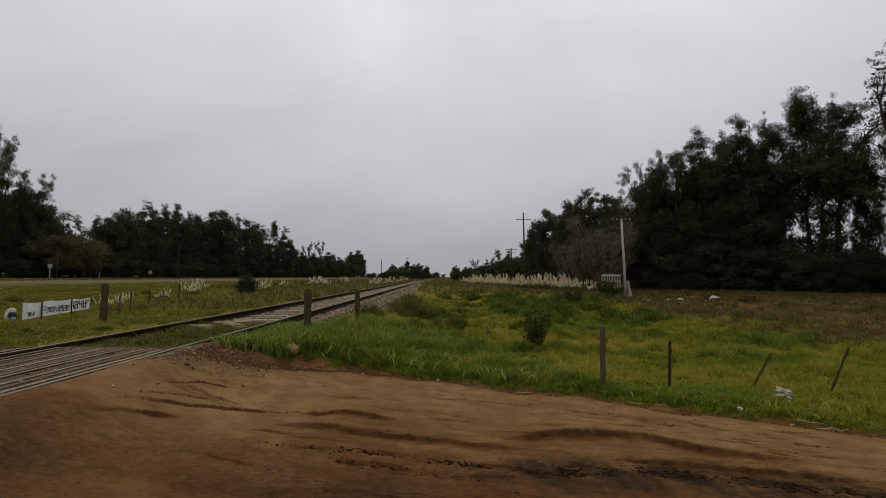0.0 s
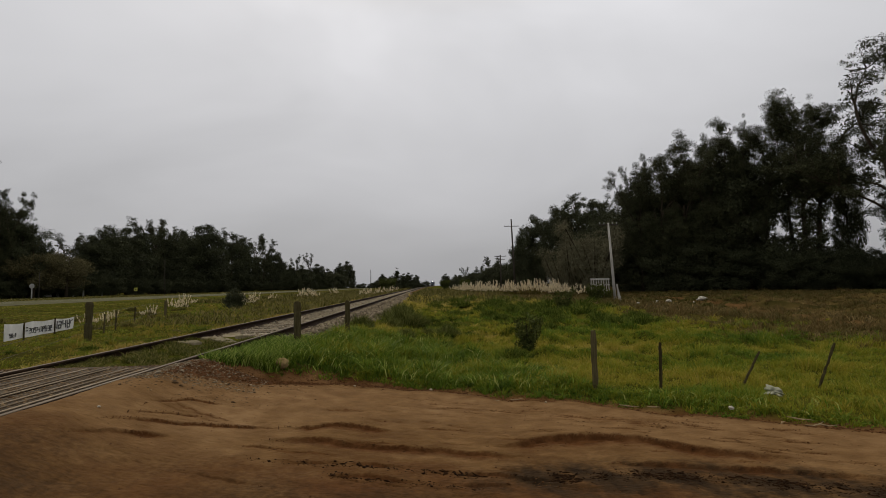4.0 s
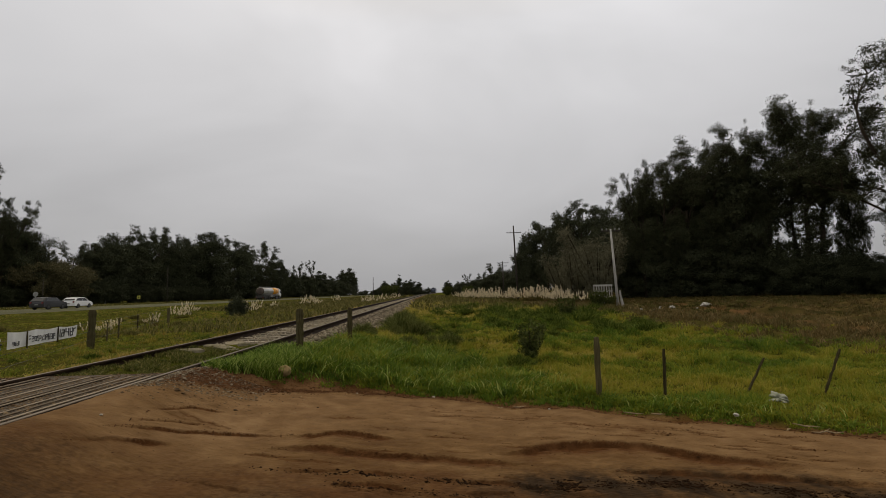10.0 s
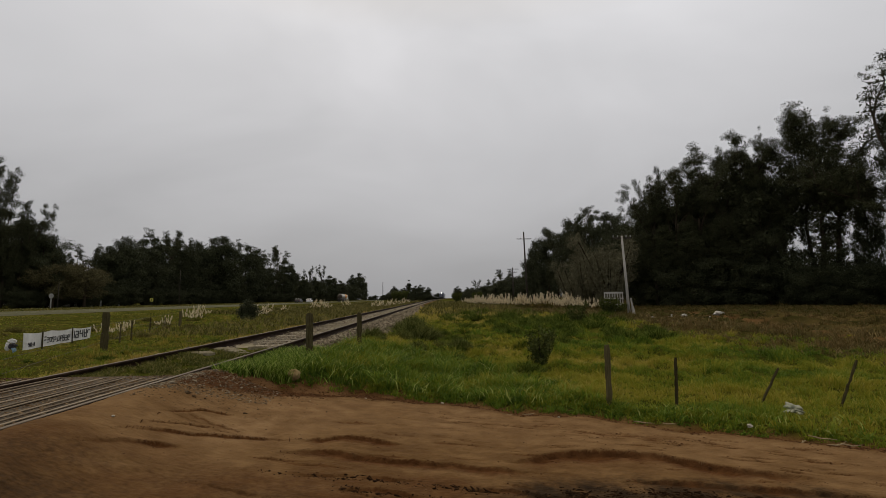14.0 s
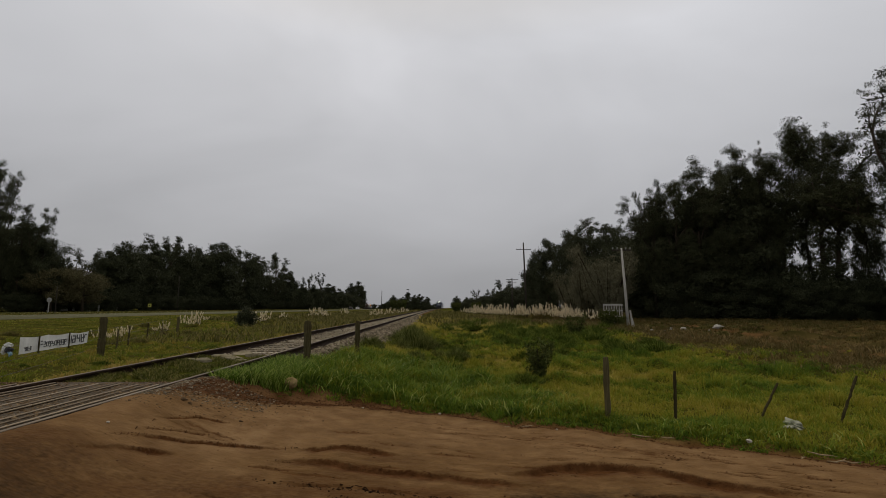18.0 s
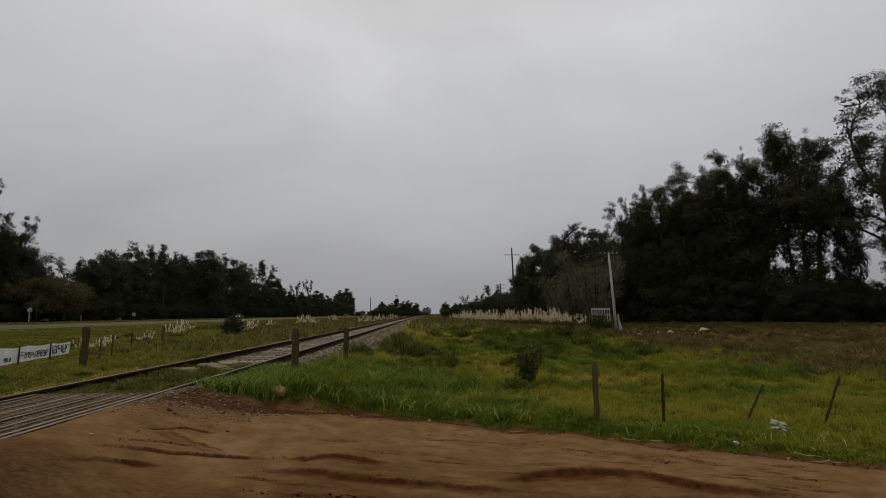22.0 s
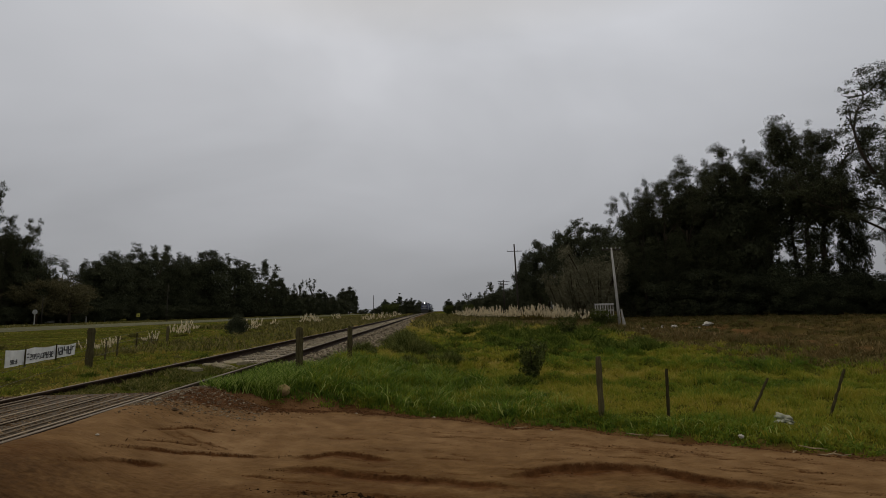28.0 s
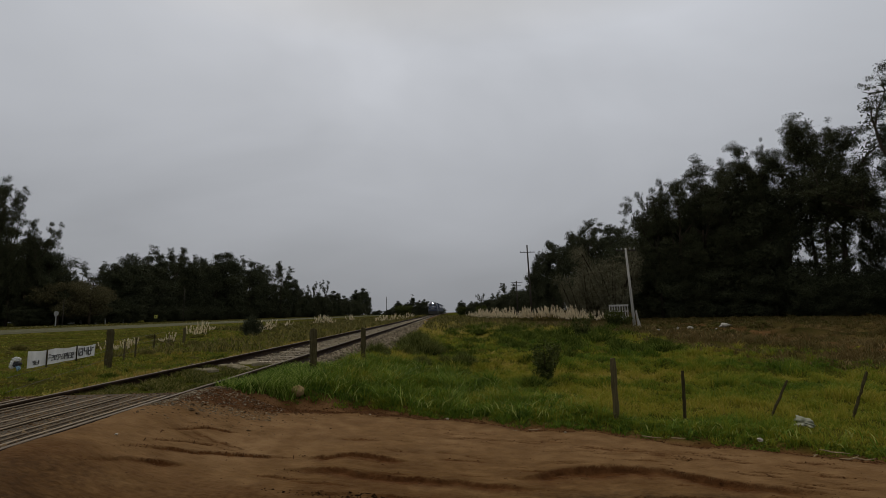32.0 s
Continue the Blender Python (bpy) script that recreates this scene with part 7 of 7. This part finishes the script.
def tanker():
    """A road tanker, nose at y = 0, driving towards +y."""
    ob = thing("tanker_truck", "white tractor with a silver and orange fuel tank trailer", "tanker truck")
    cab = part("cab", Shape().extrude([(-0.05, 0.85), (0.0, 1.3), (-0.12, 2.0), (-0.42, 2.95), (-0.75, 3.12), (-1.1, 3.18), (-2.1, 3.22), (-2.15, 1.25), (-1.95, 1.2), (-0.9, 1.25), (-0.7, 0.85)], -1.24, 1.24, 0.10, 0.05), M_CARWHITE, ob)
    part("windscreen", Shape().extrude([(-0.085, 1.95), (-0.40, 2.95), (-0.46, 2.93), (-0.16, 1.93)], -1.1, 1.1, 0.02), M_GLASS, cab)
    for s in (-1, 1):
        part("side_window", Shape().extrude([(-0.35, 1.95), (-0.62, 2.75), (-1.35, 2.75), (-1.35, 1.95)], s * 1.16, s * 1.235, 0.0), M_GLASS, cab)
        part("mirror", Shape().box((s * 1.42, -0.25, 2.35), (0.16, 0.12, 0.6), bevel=0.03), M_CHASSIS, cab)
        part("step", Shape().box((s * 1.12, -2.0, 0.72), (0.28, 1.1, 0.6), bevel=0.04), M_CHASSIS, cab)
        part("headlamp", Shape().box((s * 0.9, 0.0, 0.95), (0.45, 0.08, 0.2), bevel=0.02), M_SIGNGREY, cab)
    part("bumper", Shape().box((0, -0.12, 0.62), (2.46, 0.34, 0.42), bevel=0.06), M_CHASSIS, cab)
    part("grille", Shape().box((0, -0.0, 1.35), (1.7, 0.06, 0.6), bevel=0.02), M_CHASSIS, cab)
    part("roof_deflector", Shape().extrude([(-1.05, 3.2), (-2.2, 3.5), (-2.25, 3.3)], -1.0, 1.0, 0.1, 0.03), M_CARWHITE, cab)
    part("chassis", Shape().box((0, -8.9, 0.95), (1.1, 15.5, 0.28)).box((0, -4.3, 1.05), (2.3, 2.4, 0.10)), M_CHASSIS, ob)
    tk = part("tank", Shape().tube([(0, -7.7, 2.55), (0, -16.3, 2.55)], [1.25, 1.25], 28, 0.88), M_TANK, ob, smooth=True)
    part("front_section", Shape().tube([(0, -2.75, 2.58), (0, -2.95, 2.57), (0, -7.7, 2.55)], [1.0, 1.255, 1.256], 28, 0.88), M_ORANGE, tk, "orange painted front section", smooth=True)
    part("rear_end", Shape().tube([(0, -16.28, 2.55), (0, -16.55, 2.55), (0, -16.68, 2.55)], [1.24, 1.12, 0.5], 28, 0.88), M_TANKEND, tk, "dusty brown dished end", smooth=True)
    part("emblem", Shape().box((1.235, -4.6, 2.75), (0.05, 0.32, 0.40), bevel=0.01).box((1.235, -5.5, 2.62), (0.05, 0.95, 0.10)), M_BLACK, tk, "plain dark emblem")
    part("walkway", Shape().box((0, -9.2, 3.70), (0.9, 12.2, 0.10)).box((0.48, -9.2, 3.78), (0.05, 12.2, 0.18)).box((-0.48, -9.2, 3.78), (0.05, 12.2, 0.18)), M_GREYBOX, tk)
    for y in (-4.2, -7.0, -9.8, -12.6):
        part("hatch", Shape().tube([(0, y, 3.68), (0, y, 3.86)], [0.3, 0.28], 12), M_GREYBOX, tk)
    for s in (-0.3, 0.3):
        part("vent_pipe", Shape().tube([(s, -16.0, 3.5), (s, -16.0, 4.0), (s, -16.25, 4.05)], [0.06, 0.06, 0.06], 6), M_GREYBOX, tk)
    part("ladder", Shape().box((-0.22, -16.75, 2.2), (0.05, 0.05, 2.6)).box((0.22, -16.75, 2.2), (0.05, 0.05, 2.6)).box((0, -16.75, 1.4), (0.44, 0.04, 0.04)).box((0, -16.75, 2.0), (0.44, 0.04, 0.04)).box((0, -16.75, 2.6), (0.44, 0.04, 0.04)), M_CHASSIS, tk)
    # plain dark boxes added to fill the underside between the wheels
    part("undertray", Shape().box((0, -11.0, 1.15), (2.1, 10.6, 0.6), bevel=0.05).box((0, -4.4, 0.95), (2.0, 3.4, 0.5), bevel=0.05), M_CHASSIS, ob)
    part("rear_bumper", Shape().box((0, -16.75, 0.75), (2.4, 0.16, 0.35), bevel=0.03), M_CHASSIS, ob)
    for s in (-1, 1):
        part("side_rail", Shape().box((s * 1.2, -9.6, 1.52), (0.06, 12.6, 0.12)), M_GREYBOX, ob)
        part("locker", Shape().box((s * 1.1, -9.6, 1.08), (0.3, 2.3, 0.78), bevel=0.03), M_GREYBOX, ob)
        part("side_guard", Shape().box((s * 1.15, -7.4, 0.85), (0.05, 1.9, 0.12)).box((s * 1.15, -7.4, 1.2), (0.05, 1.9, 0.12)), M_GREYBOX, ob)
        part("tail_lamp", Shape().box((s * 0.95, -16.84, 0.78), (0.4, 0.04, 0.14)), M_RED, ob)
        for y in (-12.0, -13.9, -15.6):
            part("mudguard", Shape().tube([(s * 0.82, y - 0.6, 0.95), (s * 0.82, y - 0.3, 1.16), (s * 0.82, y + 0.3, 1.16), (s * 0.82, y + 0.6, 0.95)], [0.33] * 4, 6, 0.08), M_GREYBOX, ob)
            wheel(ob, s * 1.05, y, 0.52, 0.36)
        wheel(ob, s * 1.05, -1.25, 0.52, 0.34)
        for y in (-3.7, -5.1):
            wheel(ob, s * 1.05, y, 0.52, 0.40)
    return ob


def car(name, label, paint, outline, glass, wheels, width=1.78, lit=False, bed=False):
    """A car, centred, driving towards +y."""
    ob = thing(name, label, "car" if not bed else "pickup truck")
    zs = [z for _, z in outline]
    body = part("body", Shape().extrude(outline, -width / 2, width / 2, 0.16, 0.03), paint, ob)
    part("sill", Shape().box((0, 0, 0.32), (width - 0.1, outline[1][0] - outline[0][0] - 0.5, 0.16), bevel=0.03), M_CHASSIS, ob)
    lo, hi = min(zs), max(zs)
    for poly in glass:
        for s in (-1, 1):
            sh = Shape()
            a = [sh.bm.verts.new((s * (width / 2 - 0.16 * ((z - lo) / (hi - lo)) ** 2 + 0.006), y, z)) for y, z in poly]
            b = [sh.bm.verts.new((s * (width / 2 - 0.16 * ((z - lo) / (hi - lo)) ** 2 - 0.03), y, z)) for y, z in poly]
            sh.bm.faces.new(a)
            sh.bm.faces.new(b)
            for i in range(len(poly)):
                j = (i + 1) % len(poly)
                sh.bm.faces.new((a[i], a[j], b[j], b[i]))
            part("side_window", sh, M_GLASS, body)
    yf = max(outline, key=lambda p: p[0])[0]
    yr = min(outline, key=lambda p: p[0])[0]
    roof = [p for p in outline if p[1] > hi - 0.12]
    fr, rr = max(roof), min(roof)
    hood = min((p for p in outline if p[0] > fr[0] + 0.2 and p[1] > 0.85), key=lambda p: p[0])
    for (y0, z0), (y1, z1), s in ((fr, hood, 1),):
        sh = Shape()
        q = [(-width / 2 + 0.26, y0 + 0.03, z0 - 0.03), (width / 2 - 0.26, y0 + 0.03, z0 - 0.03), (width / 2 - 0.12, y1, z1 + 0.02), (-width / 2 + 0.12, y1, z1 + 0.02)]
        t = [sh.bm.verts.new((x, y + 0.015, z + 0.02)) for x, y, z in q]
        u = [sh.bm.verts.new((x, y - 0.02, z - 0.02)) for x, y, z in q]
        sh.bm.faces.new(t)
        sh.bm.faces.new(u)
        for i in range(4):
            sh.bm.faces.new((t[i], t[(i + 1) % 4], u[(i + 1) % 4], u[i]))
        part("windscreen", sh, M_GLASS, body)
    back = min((p for p in outline if p[0] < rr[0] - 0.05 and p[1] > 0.85), key=lambda p: -p[0])
    sh = Shape()
    q = [(-width / 2 + 0.26, rr[0] - 0.03, rr[1] - 0.06), (width / 2 - 0.26, rr[0] - 0.03, rr[1] - 0.06), (width / 2 - 0.18, back[0], back[1] + 0.04), (-width / 2 + 0.18, back[0], back[1] + 0.04)]
    t = [sh.bm.verts.new((x, y - 0.02, z)) for x, y, z in q]
    u = [sh.bm.verts.new((x, y + 0.03, z)) for x, y, z in q]
    sh.bm.faces.new(t)
    sh.bm.faces.new(u)
    for i in range(4):
        sh.bm.faces.new((t[i], t[(i + 1) % 4], u[(i + 1) % 4], u[i]))
    part("rear_window", sh, M_GLASS, body)
    for s in (-1, 1):
        part("headlamp", Shape().box((s * 0.62, yf - 0.05, 0.68), (0.34, 0.10, 0.15), bevel=0.02), M_CARLIGHT if lit else M_SIGNGREY, body)
        part("tail_lamp", Shape().box((s * 0.70, yr + 0.04, 0.85), (0.22, 0.10, 0.24), bevel=0.02), M_RED, body)
        for y, r in wheels:
            wheel(ob, s * (width / 2 - 0.10), y, r, 0.21)
    part("rear_plate", Shape().box((0, yr - 0.005, 0.62), (0.42, 0.02, 0.12)), M_SIGNGREY, body)
    if bed:
        part("load_bed", Shape().box((0, -1.75, 1.03), (width - 0.3, 1.5, 0.02)), M_CHASSIS, body)
    return ob


WAGON = [(-2.25, 0.30), (2.20, 0.30), (2.28, 0.62), (2.12, 0.82), (1.15, 0.98), (0.38, 1.43), (-0.6, 1.50), (-1.65, 1.47), (-2.18, 1.02), (-2.28, 0.75)]
HATCH = [(-2.05, 0.30), (2.0, 0.30), (2.06, 0.60), (1.92, 0.80), (1.10, 0.97), (0.42, 1.40), (-0.4, 1.47), (-1.45, 1.42), (-1.98, 1.02), (-2.08, 0.75)]
PICKUP = [(-2.6, 0.45), (2.45, 0.45), (2.55, 0.80), (2.40, 1.02), (1.30, 1.14), (0.62, 1.74), (-0.5, 1.80), (-0.85, 1.74), (-1.0, 1.12), (-2.62, 1.10)]
WAGON = [(y * 0.85, z) for y, z in WAGON]
HATCH = [(y * 0.86, z) for y, z in HATCH]
tank_truck = tanker()
wagon = car("station_wagon", "dark grey station wagon driving on the highway", M_CARDARK, WAGON,
            [[(0.80, 1.0), (0.30, 1.36), (-0.38, 1.42), (-0.38, 1.0)], [(-0.44, 1.0), (-0.44, 1.42), (-1.27, 1.38), (-1.6, 1.02)]], ((1.15, 0.32), (-1.15, 0.32)))
hatch = car("white_hatchback", "white hatchback car driving on the highway", M_CARWHITE, HATCH,
            [[(0.79, 0.98), (0.34, 1.32), (-0.26, 1.39), (-0.26, 0.98)], [(-0.32, 0.98), (-0.32, 1.39), (-1.12, 1.34), (-1.45, 1.02)]], ((1.05, 0.31), (-1.07, 0.31)))
pickup = car("pickup_truck", "grey pickup truck with lit headlamps on the highway", M_CARSILVER, PICKUP,
             [[(1.1, 1.15), (0.6, 1.66), (0.0, 1.70), (0.0, 1.15)], [(-0.07, 1.15), (-0.07, 1.70), (-0.7, 1.66), (-0.85, 1.15)]], ((1.55, 0.38), (-1.6, 0.38)), 1.85, True, True)


def train():
    """A diesel locomotive, nose at y = 0 and facing -y, with two coaches behind."""
    loco = thing("locomotive", "dark blue diesel locomotive with a lit headlamp", "locomotive")
    nose = part("nose", Shape().extrude([(0.0, 1.15), (0.0, 2.25), (0.25, 2.5), (2.2, 2.62), (2.2, 1.15)], -1.30, 1.30, 0.35, 0.10), M_LOCO, loco, "low blue bonnet")
    part("number_board", Shape().box((0, -0.02, 2.05), (1.1, 0.05, 0.22), bevel=0.01), M_SIGNGREY, nose)
    cab = part("cab", Shape().extrude([(1.6, 1.15), (1.5, 2.6), (1.85, 3.55), (2.3, 3.85), (3.3, 4.0), (4.3, 3.92), (4.5, 3.6), (4.5, 1.15)], -1.45, 1.45, 0.55, 0.08), M_LOCO, loco)
    part("body", Shape().extrude([(4.5, 1.15), (4.5, 3.55), (17.0, 3.55), (17.2, 1.15)], -1.30, 1.30, 0.30, 0.06), M_LOCO, loco)
    part("roof", Shape().box((0, 9.8, 3.66), (1.6, 11.5, 0.3), bevel=0.05), M_LOCOGREY, loco)
    part("exhaust_stack", Shape().tube([(0, 6, 3.7), (0, 6, 4.15)], [0.25, 0.25], 10), M_LOCOGREY, loco)
    for s in (-1, 1):
        part("cab_window", Shape().extrude([(1.53, 2.78), (1.76, 3.40), (1.84, 3.40), (1.61, 2.78)], s * 0.22, s * 1.0), M_GLASS, cab)
        part("buffer", Shape().tube([(s * 0.9, 0.1, 1.05), (s * 0.9, -0.45, 1.05)], [0.1, 0.16], 10), M_CHASSIS, loco)
        part("handrail", Shape().tube([(s * 1.38, -0.05, 1.2), (s * 1.38, -0.05, 2.2)], [0.03, 0.03], 6), M_SIGNGREY, loco)
    part("headlamp", Shape().tube([(0, 1.95, 3.60), (0, 1.72, 3.60)], [0.18, 0.18], 14), M_HEADLIGHT, cab, "bright lit headlamp")
    part("snowplough", Shape().box((0, -0.05, 0.62), (2.6, 0.25, 0.7), taper=1.0, bevel=0.05), M_CHASSIS, loco)
    part("front_stripe", Shape().box((0, -0.01, 1.55), (2.3, 0.05, 0.14)), M_SIGNGREY, nose)
    part("underframe", Shape().box((0, 8.6, 0.95), (2.7, 16.6, 0.4)), M_CHASSIS, loco)
    for y in (2.2, 4.1, 6.0, 11.4, 13.3, 15.2):
        for s in (-0.84, 0.84):
            part("wheel", Shape().tube([(s - 0.06, y, 0.5), (s + 0.06, y, 0.5)], [0.5, 0.5], 18), M_CHASSIS, loco)
    coaches = []
    for k in range(2):
        c = thing("railway_coach", "blue passenger coach behind the locomotive", "railway coach", "coaches of the train")
        part("body", Shape().box((0, 12, 2.35), (2.85, 23.4, 2.5), bevel=0.12), M_LOCO, c)
        part("roof", Shape().tube([(0, 0.4, 3.45), (0, 23.6, 3.45)], [1.4, 1.4], 14, 0.35), M_LOCOGREY, c)
        for y in np.arange(2.5, 22, 2.0):
            for s in (-1, 1):
                part("window", Shape().box((s * 1.43, float(y), 2.7), (0.04, 1.3, 0.85)), M_GLASS, c)
        for y in (3.2, 5.6, 18.4, 20.8):
            for s in (-0.84, 0.84):
                part("wheel", Shape().tube([(s - 0.06, y, 0.46), (s + 0.06, y, 0.46)], [0.46, 0.46], 16), M_CHASSIS, c)
        coaches.append(c)
    return [(loco, 0.0)] + [(c, 18.0 + 25.0 * k) for k, c in enumerate(coaches)]


cars_of_train = train()


def motions():
    ROAD = 0.667
    rows = [(t, pose(-49.2, 59.4 + 24.9 * (t - 6.0) + 0.08 * max(0.0, t - 6.0) ** 2 * (t < 12) + (2.9 if t >= 12 else 0), ROAD)) for t in (0, 4, 6, 8, 10, 12, 16, 20, 32)]
    walk(tank_truck, rows)
    walk(wagon, [(t, pose(-47.4, 62.3 + 26.1 * (t - 10), ROAD)) for t in (0, 8, 10, 12, 16, 24, 32)])
    walk(hatch, [(t, pose(-48.6, 69.0 + 29.0 * (t - 10), ROAD)) for t in (0, 8, 10, 12, 16, 24, 32)])
    walk(pickup, [(t, pose(-80.0, 115 - 28.2 * (t - 25.5), ROAD, 0, 0, 180)) for t in (0, 10, 18, 22, 25.5, 29, 32)])
    for ob, back in cars_of_train:
        rows = []
        for k in range(17):
            t = 2.0 * k
            y = 150 + 8.7 * (32 - t) + back
            length = 17.0 if back == 0 else 24.0
            x0, x1 = GAUGE_MID + float(track_dx(y)), GAUGE_MID + float(track_dx(y + length))
            turn = -math.degrees(math.atan2(x1 - x0, length))
            rows.append((t, pose(x0, y, float(rail_z(y)), 0, 0, turn)))
        walk(ob, rows)


motions()
